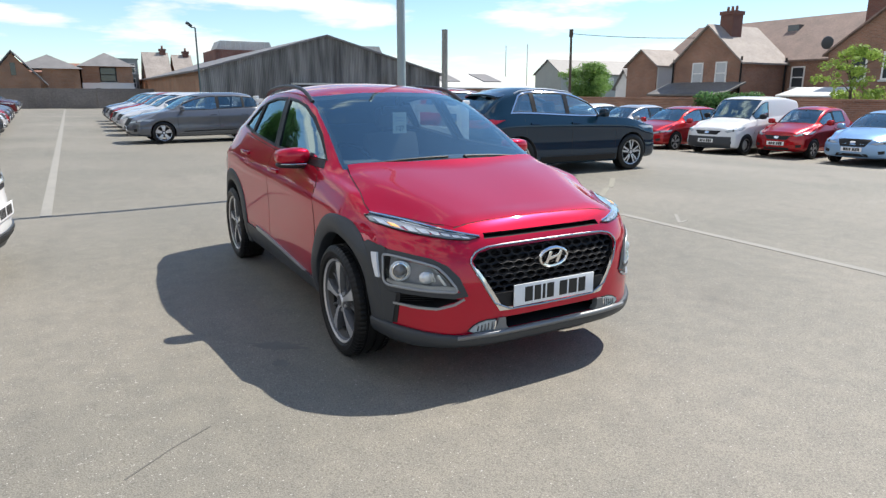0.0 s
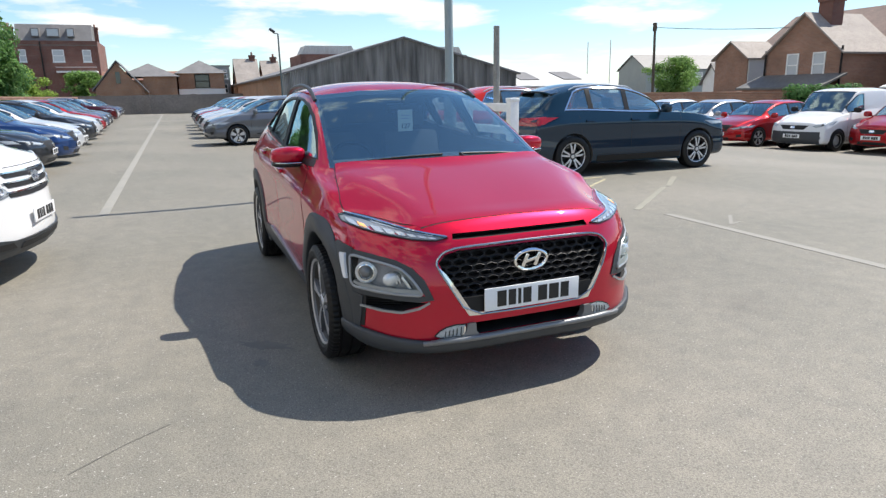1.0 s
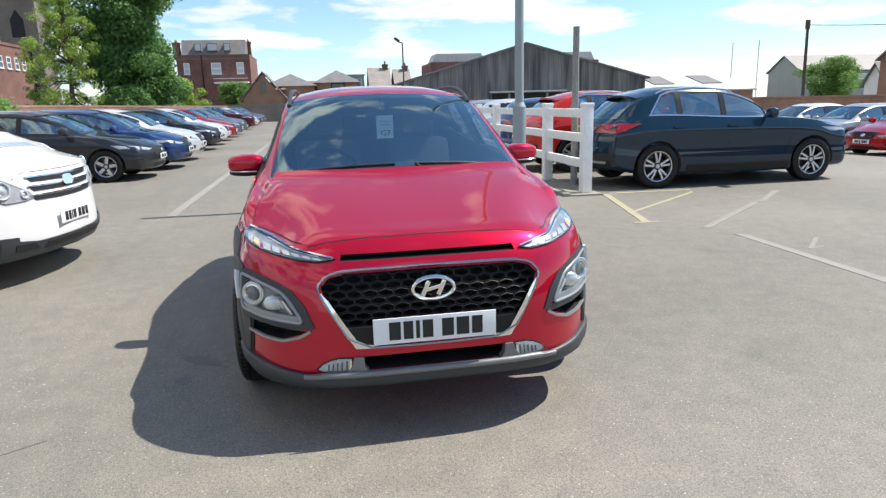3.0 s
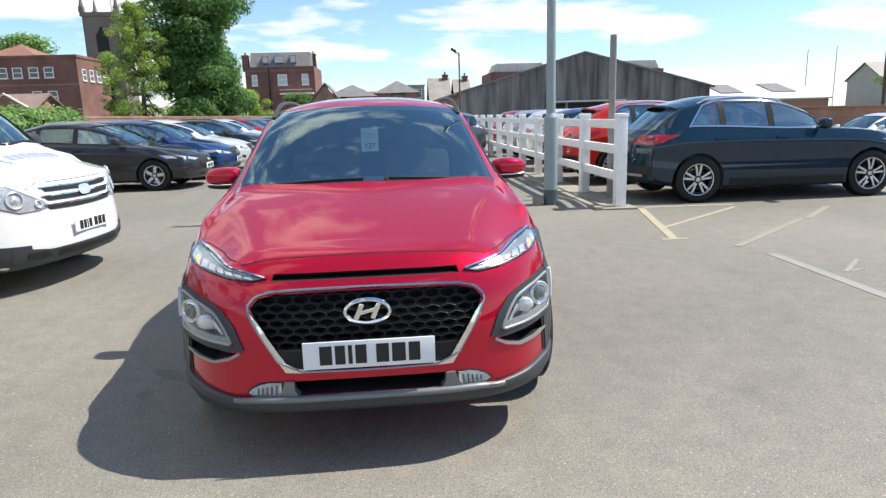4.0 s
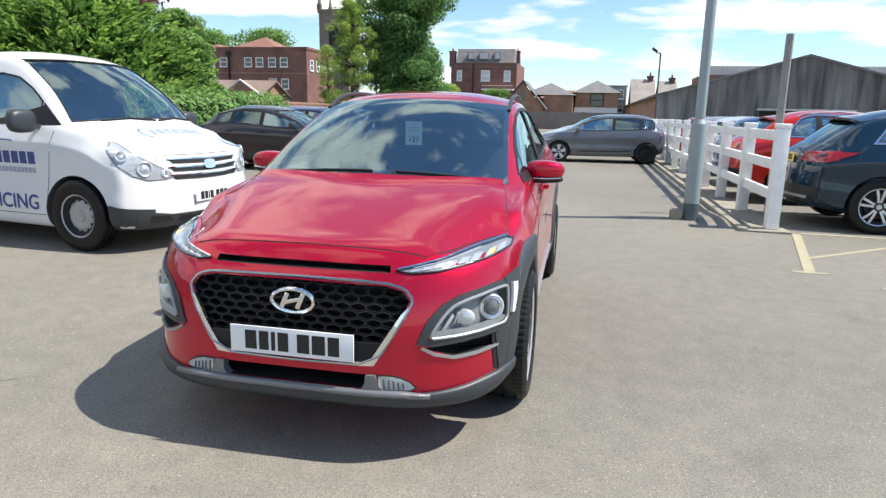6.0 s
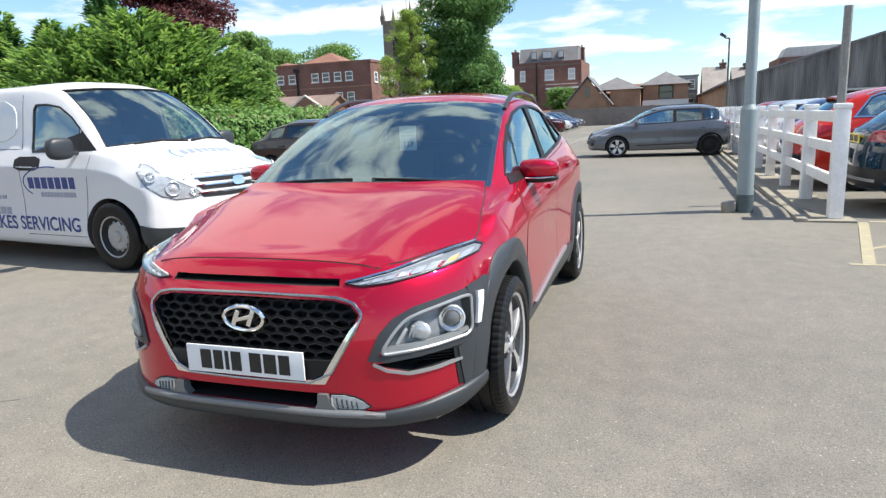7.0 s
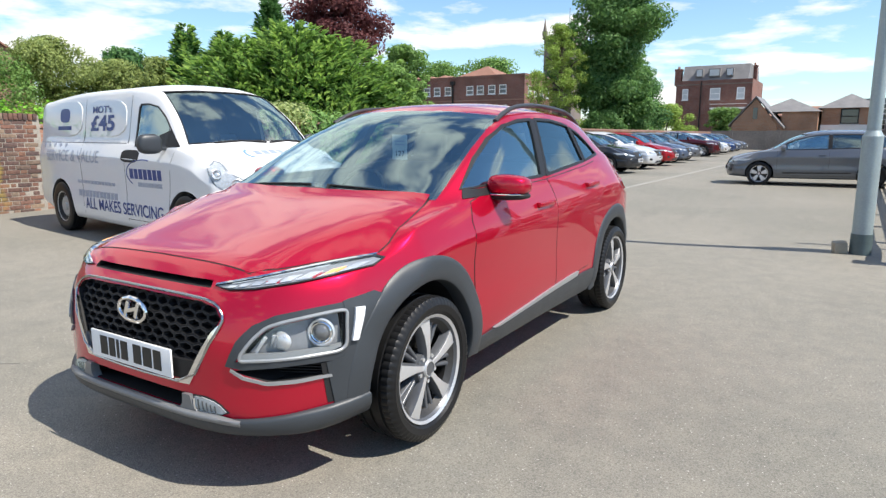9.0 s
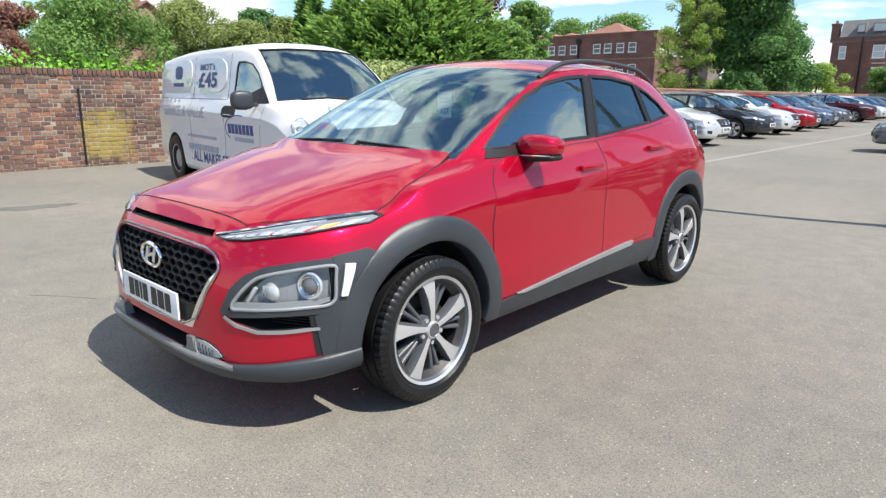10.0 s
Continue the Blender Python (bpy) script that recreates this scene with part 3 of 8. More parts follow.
def chaikin(pts, times):
    for _ in range(times):
        out = [pts[0]]
        for i in range(len(pts) - 1):
            (ax, az), (bx, bz) = pts[i], pts[i + 1]
            if i > 0:
                out.append((0.75 * ax + 0.25 * bx, 0.75 * az + 0.25 * bz))
            if i < len(pts) - 2:
                out.append((0.25 * ax + 0.75 * bx, 0.25 * az + 0.75 * bz))
        out.append(pts[-1])
        pts = out
    return pts


def inset(poly, d):
    """A polygon moved inwards by d (outwards if negative)."""
    area = sum(p[0] * q[1] - q[0] * p[1] for p, q in zip(poly, poly[1:] + poly[:1]))
    s = 1 if area > 0 else -1
    out, n = [], len(poly)
    for i in range(n):
        a, b, c = (Vector(poly[(i + k) % n]) for k in (-1, 0, 1))
        e1, e2 = (b - a).normalized(), (c - b).normalized()
        n1, n2 = Vector((-e1.y, e1.x)) * s, Vector((-e2.y, e2.x)) * s
        k = max(0.35, 1 + n1.dot(n2))
        out.append(tuple(b + (n1 + n2) * (d / k)))
    return out


def rounded(poly, times=2):
    """Corner-cut closed polygon."""
    for _ in range(times):
        out = []
        for p, q in zip(poly, poly[1:] + poly[:1]):
            out += [(0.8 * p[0] + 0.2 * q[0], 0.8 * p[1] + 0.2 * q[1]), (0.2 * p[0] + 0.8 * q[0], 0.2 * p[1] + 0.8 * q[1])]
        poly = out
    return poly


def clip_cell(poly, x0, x1, z0, z1):
    for ax, lim, sgn in ((0, x0, 1), (0, x1, -1), (1, z0, 1), (1, z1, -1)):
        out = []
        for p, q in zip(poly, poly[1:] + poly[:1]):
            a, b = (p[ax] - lim) * sgn, (q[ax] - lim) * sgn
            if a >= 0:
                out.append(p)
            if (a > 0 and b < 0) or (a < 0 and b > 0):
                lo, hi = (p, q) if p < q else (q, p)
                t = (lim - lo[ax]) / (hi[ax] - lo[ax])
                r = [lo[0] + t * (hi[0] - lo[0]), lo[1] + t * (hi[1] - lo[1])]
                r[ax] = lim
                out.append(tuple(r))
        poly = out
        if len(poly) < 3:
            return []
    return poly


class Skin:
    """A closed body surface on which panels are laid."""

    def __init__(self, me):
        me.calc_loop_triangles()
        self.verts = [v.co.copy() for v in me.vertices]
        self.normals = [v.normal.copy() for v in me.vertices]
        self.tris = [tuple(t.vertices) for t in me.loop_triangles]
        self.tree = mathutils.bvhtree.BVHTree.FromPolygons(self.verts, self.tris)

    def normal_at(self, co, idx):
        a, b, c = (self.verts[i] for i in self.tris[idx])
        na, nb, nc = (self.normals[i] for i in self.tris[idx])
        v0, v1, v2 = b - a, c - a, co - a
        d00, d01, d11, d20, d21 = v0.dot(v0), v0.dot(v1), v1.dot(v1), v2.dot(v0), v2.dot(v1)
        den = d00 * d11 - d01 * d01
        if abs(den) < 1e-14:
            return na
        v, w = (d11 * d20 - d01 * d21) / den, (d00 * d21 - d01 * d20) / den
        return (na * (1 - v - w) + nb * v + nc * w).normalized()

    def drop(self, p, view):
        """Where the point p of a view (front, rear, left, right, top) meets the skin, and the normal there."""
        if view == "corner":
            return self.around(p[0] * 100, p[1])
        o, d = {"front": ((p[0], -6, p[1]), (0, 1, 0)), "rear": ((p[0], 9, p[1]), (0, -1, 0)), "left": ((4, p[0], p[1]), (-1, 0, 0)),
                "right": ((-4, p[0], p[1]), (1, 0, 0)), "top": ((p[0], p[1], 5), (0, 0, -1))}[view]
        co, _, idx, _ = self.tree.ray_cast(Vector(o), Vector(d))
        if co is None:
            return None
        return co, self.normal_at(co, idx)

    def around(self, deg, z, cy=0.15):
        """Where a level ray towards (0, cy) meets the skin; 0 degrees comes from straight ahead."""
        d = Vector((math.sin(radians(deg)), -math.cos(radians(deg)), 0))
        co, _, idx, _ = self.tree.ray_cast(Vector((0, cy, z)) + d * 3, -d)
        return co, self.normal_at(co, idx)

    def panel(self, polys, view, off, deep, cell=0.03):
        """A plate on the skin over flat polygons: its face lies off proud, its rim goes deep inwards. Returns a bmesh."""
        bm = bmesh.new()
        tops, lows, faces = {}, {}, []
        for poly in polys:
            x0, x1 = min(p[0] for p in poly), max(p[0] for p in poly)
            z0, z1 = min(p[1] for p in poly), max(p[1] for p in poly)
            for i in range(math.floor(x0 / cell), math.ceil(x1 / cell)):
                for j in range(math.floor(z0 / cell), math.ceil(z1 / cell)):
                    c = clip_cell(poly, i * cell, (i + 1) * cell, j * cell, (j + 1) * cell)
                    keys = []
                    for p in c:
                        k = (round(p[0], 5), round(p[1], 5))
                        if k not in keys:
                            if k not in tops:
                                hit = self.drop(k, view)
                                if hit is None:
                                    tops[k] = None
                                else:
                                    co, no = hit
                                    tops[k] = bm.verts.new(co + no * off)
                                    lows[k] = (co, no)
                            if tops[k] is not None:
                                keys.append(k)
                    if len(keys) > 2:
                        faces.append(keys)
        edges = {}
        for keys in faces:
            try:
                f = bm.faces.new([tops[k] for k in keys])
            except ValueError:
                continue
            for a, b in zip(keys, keys[1:] + keys[:1]):
                edges[tuple(sorted((a, b)))] = edges.get(tuple(sorted((a, b))), 0) + 1
        bottoms = {}
        for (a, b), count in edges.items():
            if count == 1:
                for k in (a, b):
                    if k not in bottoms:
                        co, no = lows[k]
                        bottoms[k] = bm.verts.new(co - no * deep)
                try:
                    bm.faces.new((tops[a], tops[b], bottoms[b], bottoms[a]))
                except ValueError:
                    pass
        for v in [v for v in bm.verts if not v.link_faces]:
            bm.verts.remove(v)
        bmesh.ops.recalc_face_normals(bm, faces=bm.faces[:])
        up = sum((f.normal.dot(self.tree.find_nearest(f.calc_center_median())[1]) for f in list(bm.faces)[:20]))
        if up < 0:
            bmesh.ops.reverse_faces(bm, faces=bm.faces[:])
        return bm


def loft(rows, cap=True):
    """A skin over rows of points, closed at both ends."""
    bm = bmesh.new()
    vs = [[bm.verts.new(p) for p in row] for row in rows]
    for p, q in zip(vs, vs[1:]):
        for k in range(len(p) - 1):
            bm.faces.new((p[k], p[k + 1], q[k + 1], q[k]))
    if cap:
        bm.faces.new(vs[0])
        bm.faces.new(vs[-1][::-1])
    bmesh.ops.recalc_face_normals(bm, faces=bm.faces[:])
    return bm


def ease(t):
    t = max(0.0, min(1.0, t))
    return t * t * (3 - 2 * t)


def ring_polys(outer, inner):
    n = len(outer)
    return [[outer[i], outer[(i + 1) % n], inner[(i + 1) % n], inner[i]] for i in range(n)]


def mirrored(bm):
    """A copy of a bmesh turned over to the other side."""
    b2 = bm.copy()
    bmesh.ops.scale(b2, vec=(-1, 1, 1), verts=b2.verts[:])
    bmesh.ops.reverse_faces(b2, faces=b2.faces[:])
    return b2


def pod(bm, c, hx, hy, hz, p=3.0, cuts=6):
    """A rounded block: a superellipsoid about c."""
    tmp = bmesh.new()
    bmesh.ops.create_cube(tmp, size=2.0)
    bmesh.ops.subdivide_edges(tmp, edges=tmp.edges[:], cuts=cuts, use_grid_fill=True)
    for v in tmp.verts:
        n = (abs(v.co.x) ** p + abs(v.co.y) ** p + abs(v.co.z) ** p) ** (1 / p)
        q = v.co / n
        v.co = Vector((c[0] + q.x * hx, c[1] + q.y * hy, c[2] + q.z * hz))
    me = bpy.data.meshes.new("pod")
    tmp.to_mesh(me)
    tmp.free()
    bm.from_mesh(me)
    bpy.data.meshes.remove(me)


def laid_text(body, size, skin, view, at, material, name, parent, squeeze=1.0, proud=0.003, bold=0.0):
    """Lettering laid on a skin's right side, reading towards the front."""
    ob = text_mesh(body, size, Matrix.Identity(4), material, name, parent, squeeze, 0.0, bold=bold)
    bm = bmesh.new()
    bm.from_mesh(ob.data)
    for _ in range(4):
        bmesh.ops.triangulate(bm, faces=bm.faces[:])
        long = [e for e in bm.edges if e.calc_length() > 0.03]
        if long:
            bmesh.ops.subdivide_edges(bm, edges=long, cuts=1)
    bmesh.ops.triangulate(bm, faces=bm.faces[:])
    bm.to_mesh(ob.data)
    bm.free()
    for v in ob.data.vertices:
        y, z = at[0] - v.co.x, at[1] + v.co.y
        hit = skin.drop((y, z), view)
        x = hit[0].x if hit else -0.95
        v.co = (x - proud, y, z)
    return ob


# ---- cars ----
def smooth_at(keys, y, h=0.05):
    """The curve with its small kinks evened out."""
    return sum(k * curve_at(keys, y + d * h) for d, k in ((-2, 1), (-1, 2), (0, 3), (1, 2), (2, 1))) / 9


def section(C, y):
    zt, ze = smooth_at(C["zt"], y, 0.035), smooth_at(C["ze"], y, 0.09)
    zf, wf = zt - smooth_at(C["df"], y, 0.09), smooth_at(C["wf"], y, 0.09)
    zb, wb, w, zs, we = (smooth_at(C[k], y, 0.09) for k in ("zb", "wb", "w", "zs", "we"))
    zl = zb + 0.22
    pts = [(0, zb), (wb, zb), (w - 0.03, zb + 0.04), (w, zl), (w + 0.004 - C.get("waist", 0.0), zl + (zs - zl) * 0.42), (w, zs - 0.02), (w - 0.012, zs + 0.02),
           (we + 0.02, ze - 0.015), (we, ze + 0.01), (wf + 0.03, zf - 0.02), (wf - 0.03, zf + 0.018), (wf * 0.5, zt - 0.006), (0, zt)]
    return pts


def bend(C, x, z, y):
    """Bows the nose, the tail and the windscreen in plan, and leans the nose and tail."""
    y0, a, p, lean = C["nose"]
    y1, a2, p2, lean2 = C["tail"]
    g = max(0.0, 1 - (y - y0) / 0.95)
    g = g * g * (3 - 2 * g)
    dy = g * (a * (abs(x) / C["half"]) ** p + curve_at(lean, z))
    g = max(0.0, 1 - (y1 - y) / 0.8)
    g = g * g * (3 - 2 * g)
    dy -= g * (a2 * (abs(x) / C["half"]) ** p2 + curve_at(lean2, z))
    yc, yt = C["screen"]
    if yc - 0.3 < y < yt + 0.5:
        h = min(1.0, (y - yc + 0.3) / 0.3, (yt + 0.5 - y) / 0.5)
        dy += 0.11 * h * (abs(x) / 0.7) ** 2
    return y + dy


def hull_mesh(C, step=0.05, rounds=2):
    y0, y1 = C["nose"][0], C["tail"][0]
    n = int((y1 - y0) / step)
    ys = [y0, y0 + 0.012, y0 + 0.03] + [y0 + (y1 - y0) * i / n for i in range(1, n)] + [y1 - 0.03, y1 - 0.012, y1]
    bm = bmesh.new()
    loops = []

    def ring(y, shrink):
        half = chaikin(section(C, y), rounds)
        zc = C["mid"]
        half = [(x * shrink, zc + (z - zc) * shrink) for x, z in half]
        full = half + [(-x, z) for x, z in half[-2:0:-1]]
        return [bm.verts.new((x, bend(C, x, z, y), z)) for x, z in full]

    for s in (0.15, 0.35, 0.55, 0.7, 0.82, 0.9):
        loops.append(ring(y0, s * 0.955))
    for y in ys:
        e = min(y - y0, y1 - y)
        loops.append(ring(y, 1 - 0.045 * math.exp(-e / 0.02)))
    for s in (0.9, 0.82, 0.7, 0.55, 0.35, 0.15):
        loops.append(ring(y1, s * 0.955))
    k = len(loops[0])
    for p, q in zip(loops, loops[1:]):
        for i in range(k):
            bm.faces.new((p[i], p[(i + 1) % k], q[(i + 1) % k], q[i]))
    bm.faces.new(loops[0][::-1])
    bm.faces.new(loops[-1])
    bmesh.ops.recalc_face_normals(bm, faces=bm.faces[:])
    if C.get("even_bonnet"):
        y0, y1, zlow, wide = C["even_bonnet"]
        flat_zone = [v for v in bm.verts if y0 < v.co.y < y1 and v.co.z > zlow and abs(v.co.x) < wide]
        for _ in range(14):
            bmesh.ops.smooth_vert(bm, verts=flat_zone, factor=0.5, use_axis_x=False, use_axis_y=False, use_axis_z=True)
        for v in bm.verts:
            if y0 - 0.1 < v.co.y < 0.25 and v.co.z > zlow - 0.05 and abs(v.co.x) < 0.8:
                xc = 0.42 + 0.22 * (v.co.y + 0.6) / 0.75
                fade = ease((v.co.y - y0 + 0.06) / 0.2) * ease((0.24 - v.co.y) / 0.12)
                v.co.z += 0.009 * fade * math.exp(-((abs(v.co.x) - xc) / 0.075) ** 2)
    for f in bm.faces:
        f.smooth = True
    me = bpy.data.meshes.new("hull")
    bm.to_mesh(me)
    bm.free()
    return me


def cabin_cutter(C):
    """The hollow of the cabin."""
    bm = bmesh.new()
    ya, yb = C["cabin"]
    loops = []
    n = 16
    for i in range(n + 1):
        y = ya + (yb - ya) * i / n
        zt, ze, wf, we = curve_at(C["zt"], y) - 0.045, curve_at(C["ze"], y), curve_at(C["wf"], y) - 0.03, curve_at(C["we"], y) - 0.05
        zf = zt - curve_at(C["df"], y) * 0.8
        ze = min(ze, zf - 0.03)
        fl = C["floor"]
        half = [(0, fl), (we, fl), (we + 0.01, ze), (wf, zf), (0, zt)]
        full = half + [(-x, z) for x, z in half[-2:0:-1]]
        loops.append([bm.verts.new((x, bend(C, x, z, y) if z > fl + 0.1 else y, z)) for x, z in full])
    k = len(loops[0])
    for p, q in zip(loops, loops[1:]):
        for i in range(k):
            bm.faces.new((p[i], p[(i + 1) % k], q[(i + 1) % k], q[i]))
    bm.faces.new(loops[0][::-1])
    bm.faces.new(loops[-1])
    for f in bm.faces:
        f.material_index = 2
    bmesh.ops.recalc_face_normals(bm, faces=bm.faces[:])
    return bm


def carve(me, mats, cutters):
    """Cuts closed solids out of a hull and keeps the hull's own smooth normals."""
    skin = Skin(me)
    for m in mats:
        me.materials.append(m)
    ob = new("carved", me)
    tmp = []
    for bm in cutters:
        cm = bpy.data.meshes.new("cutter")
        bm.to_mesh(cm)
        bm.free()
        for m in mats:
            cm.materials.append(m)
        co = new("cutter", cm)
        tmp.append(co)
        mod = ob.modifiers.new("cut", "BOOLEAN")
        mod.operation, mod.solver, mod.object = "DIFFERENCE", "EXACT", co
    bpy.context.view_layer.update()
    dg = bpy.context.evaluated_depsgraph_get()
    res = bpy.data.meshes.new_from_object(ob.evaluated_get(dg))
    for o in tmp + [ob]:
        bpy.data.objects.remove(o)
    loops = []
    for p in res.polygons:
        p.use_smooth = True
        ids = list(p.loop_indices)
        found = []
        for li in ids:
            co = res.vertices[res.loops[li].vertex_index].co
            loc, no, idx, dist = skin.tree.find_nearest(co)
            ok = dist is not None and dist < 2e-4 and no.dot(p.normal) > 0.6 and p.material_index == 0
            found.append(skin.normal_at(loc, idx) if ok else p.normal.copy())
        loops += [tuple(v) for v in found]
    res.normals_split_custom_set(loops)
    return res, skin


def arch_cutter(C, r):
    bm = bmesh.new()
    for y in C["axles"]:
        for s in (1, -1):
            poly = [(y + r * math.cos(a * math.pi / 18), C.get("arch_z", C["hub"]) + r * math.sin(a * math.pi / 18)) for a in range(36)]
            prism(bm, poly, "x", s * (C["half"] - 0.30), s * (C["half"] + 0.25), 1)
    return bm


def side_windows(C, splits, lift=0.03, top=0.86, rake=0.0):
    """Side panes in (y, z) between the belt and the roof edge, split at the pillars."""
    ya, yb = splits[0][0], splits[-1][1]
    panes = []
    for a, b in splits:
        low, high = [], []
        for i in range(11):
            y = a + (b - a) * i / 10
            zt = curve_at(C["zt"], y - 0.08)
            ze, zf = curve_at(C["ze"], y), zt - curve_at(C["df"], y)
            lo, hi = ze + lift, ze + top * (zf - ze)
            if hi - lo > 0.012:
                back = rake * (y - a) / (b - a) if (a, b) == splits[-1] else 0.0
                low.append((y, lo))
                high.append((y - back, hi))
        panes.append(low + high[::-1])
    return panes


def make_wheel(parent, at, side, r, width, rim_r, style, n=40, nut=True):
    """A wheel: brake disc and hub, tyre with grooves, spoked rim. side 1: the outside looks to +x."""
    w = width / 2
    bm = bmesh.new()
    lathe(bm, [(-0.02, 0.02), (-0.02, rim_r * 0.62), (0.005, rim_r * 0.62), (0.005, 0.02)], 24)
    lathe(bm, [(-w * 0.6, 0.08), (0.03, 0.08), (0.045, 0.06), (0.045, 0.0)], 16)
    hub = part("wheel", bm, STEEL, parent)
    bm = bmesh.new()
    prof = [(-w * 0.78, rim_r), (-w * 0.95, rim_r + 0.02), (-w, rim_r + (r - rim_r) * 0.55), (-w * 0.93, r - 0.018), (-w * 0.82, r - 0.004)]
    for g in (-0.5, 0.0, 0.5):
        c = g * w
        prof += [(c - 0.008, r - 0.001), (c - 0.006, r - 0.009), (c + 0.006, r - 0.009), (c + 0.008, r - 0.001)]
    prof += [(w * 0.82, r - 0.004), (w * 0.93, r - 0.018), (w, rim_r + (r - rim_r) * 0.55), (w * 0.95, rim_r + 0.02), (w * 0.78, rim_r)]
    rings = lathe(bm, prof, n * (4 if n > 40 else 2))
    for i, ring in enumerate(rings if n > 40 else ()):
        if prof[i][1] > r - 0.02 and abs(prof[i][0]) > w * 0.56:
            for k, v in enumerate(ring):
                if k % 3 == 0:
                    v.co.y, v.co.z = v.co.y * (1 - 0.0055 / r), v.co.z * (1 - 0.0055 / r)
    part("tyre", bm, RUBBER, hub, sharp=30)
    bm = bmesh.new()
    lathe(bm, [(-w * 0.78, rim_r - 0.002), (-w * 0.7, rim_r - 0.03), (w * 0.5, rim_r - 0.045)], n, mat_index=2)
    lathe(bm, [(w * 0.5, rim_r - 0.045), (w * 0.70, rim_r - 0.018)], n, mat_index=2)
    lathe(bm, [(w * 0.70, rim_r - 0.018), (w * 0.82, rim_r - 0.009)], n, mat_index=1)
    lathe(bm, [(w * 0.82, rim_r - 0.009), (w * 0.88, rim_r + 0.004), (w * 0.76, rim_r + 0.006)], n)
    face = w * 0.78
    if style in ("steel", "black_steel"):
        lathe(bm, [(w * 0.3, rim_r - 0.03), (w * 0.35, rim_r * 0.82), (w * 0.6, rim_r * 0.6), (w * 0.5, rim_r * 0.3), (w * 0.65, rim_r * 0.24), (w * 0.65, 0.0)], 28)
        vents = bmesh.new()
        for k in range(12):
            a = k * math.pi / 6
            tube(vents, [(w * 0.40, rim_r * 0.74 * math.cos(a), rim_r * 0.74 * math.sin(a)), (w * 0.50, rim_r * 0.74 * math.cos(a), rim_r * 0.74 * math.sin(a))], 0.015, 8)
        part("wheel_vents", vents, HOLLOW, hub)["kind"] = "stuff"
        mats = [STEEL_SILVER if style == "steel" else TRIM, HOLLOW, HOLLOW]
    elif style == "blade":
        def bar(a, stations, idx, back, side_idx=1):
            """A spoke through (radius, from, to, depth) stations."""
            c, sn = math.cos(a), math.sin(a)
            rows = []
            for rr, v0, v1, dx in stations:
                vm = (v0 + v1) / 2
                pts = [(v0 - 0.004, -back), (v0, -0.004), (v0 + 0.003, 0.0), (vm, 0.0015), (v1 - 0.003, 0.0), (v1, -0.004), (v1 + 0.004, -back)]
                rows.append([bm.verts.new((face - dx + xo, rr * c - v * sn, rr * sn + v * c)) for v, xo in pts])
            for p, q in zip(rows, rows[1:]):
                for k in range(6):
                    bm.faces.new((p[k], p[k + 1], q[k + 1], q[k])).material_index = idx if 1 < k < 4 else side_idx
        ro = rim_r - 0.010
        for k in range(5):
            a = math.pi / 2 + k * 2 * math.pi / 5 + 0.05
            bar(a, [(0.036, -0.014, 0.014, 0.004), (0.09, -0.016, 0.017, 0.0), (0.15, -0.019, 0.030, 0.0), (0.195, -0.022, 0.046, 0.003), (ro, -0.025, 0.064, 0.008)], 0, 0.045)
            for lean in (-0.40, -0.62):
                bar(a + lean * 0.92, [(0.05, -0.009, 0.009, 0.034), (0.10, -0.0085, 0.0085, 0.030), (0.17, -0.009, 0.009, 0.028), (ro, -0.012, 0.012, 0.024)], 1, 0.035)
        lathe(bm, [(face - 0.045, 0.078), (face - 0.016, 0.070), (face - 0.004, 0.040)], 30, mat_index=1)
        lathe(bm, [(face - 0.004, 0.040), (face + 0.004, 0.036), (face + 0.005, 0.031)], 30)
        lathe(bm, [(face + 0.005, 0.031), (face + 0.002, 0.028), (face + 0.003, 0.0)], 30, mat_index=1)
        for k in range(5):
            a = math.pi / 2 + (k + 0.5) * 2 * math.pi / 5
            tube(bm, [(face - 0.03, 0.058 * math.cos(a), 0.058 * math.sin(a)), (face - 0.006, 0.058 * math.cos(a), 0.058 * math.sin(a))], 0.0095, 6)
        mats = [ALLOY, ALLOY_GREY, STEEL]
    else:
        count, pair, wid_in, wid_out, twist = style[:5]
        second = style[5] if len(style) > 5 else 0.8

        def spoke(a, wi, wo, idx, dx, t):
            c, s = math.cos(a), math.sin(a)
            ro, ri = rim_r - 0.014, 0.045
            vs = []
            for rr, ww, xx, off in ((ri, wi, face - 0.012, 0.0), (rim_r * 0.55, (wi + wo) / 2, face + 0.002, t * 0.5), (ro, wo, face - 0.006, t)):
                for sgn in (-1, 1):
                    for xo in (0, -0.035):
                        u, v = rr, sgn * ww * (1 if xo == 0 else 1.15) + off
                        vs.append(bm.verts.new((xx + xo - dx, u * c - v * s, u * s + v * c)))
            def q(*i):
                f = bm.faces.new([vs[j] for j in i])
                f.material_index = idx
            for k in (0, 4):
                q(k, k + 4, k + 6, k + 2)
                f2 = bm.faces.new([vs[j] for j in (k, k + 1, k + 5, k + 4)])
                f3 = bm.faces.new([vs[j] for j in (k + 2, k + 6, k + 7, k + 3)])
                f2.material_index = f3.material_index = 1
        for k in range(count):
            a = math.pi / 2 + k * 2 * math.pi / count
            if pair:
                spoke(a - pair, wid_in, wid_out, 0, 0.0, -twist)
                spoke(a + pair, wid_in * second, wid_out * second, 0 if second > 0.9 else 1, 0.0 if second > 0.9 else 0.014, twist)
            else:
                spoke(a, wid_in, wid_out, 0, 0.0, twist)
        lathe(bm, [(face - 0.03, 0.075), (face - 0.012, 0.07), (face - 0.006, 0.034)], 24, mat_index=1)
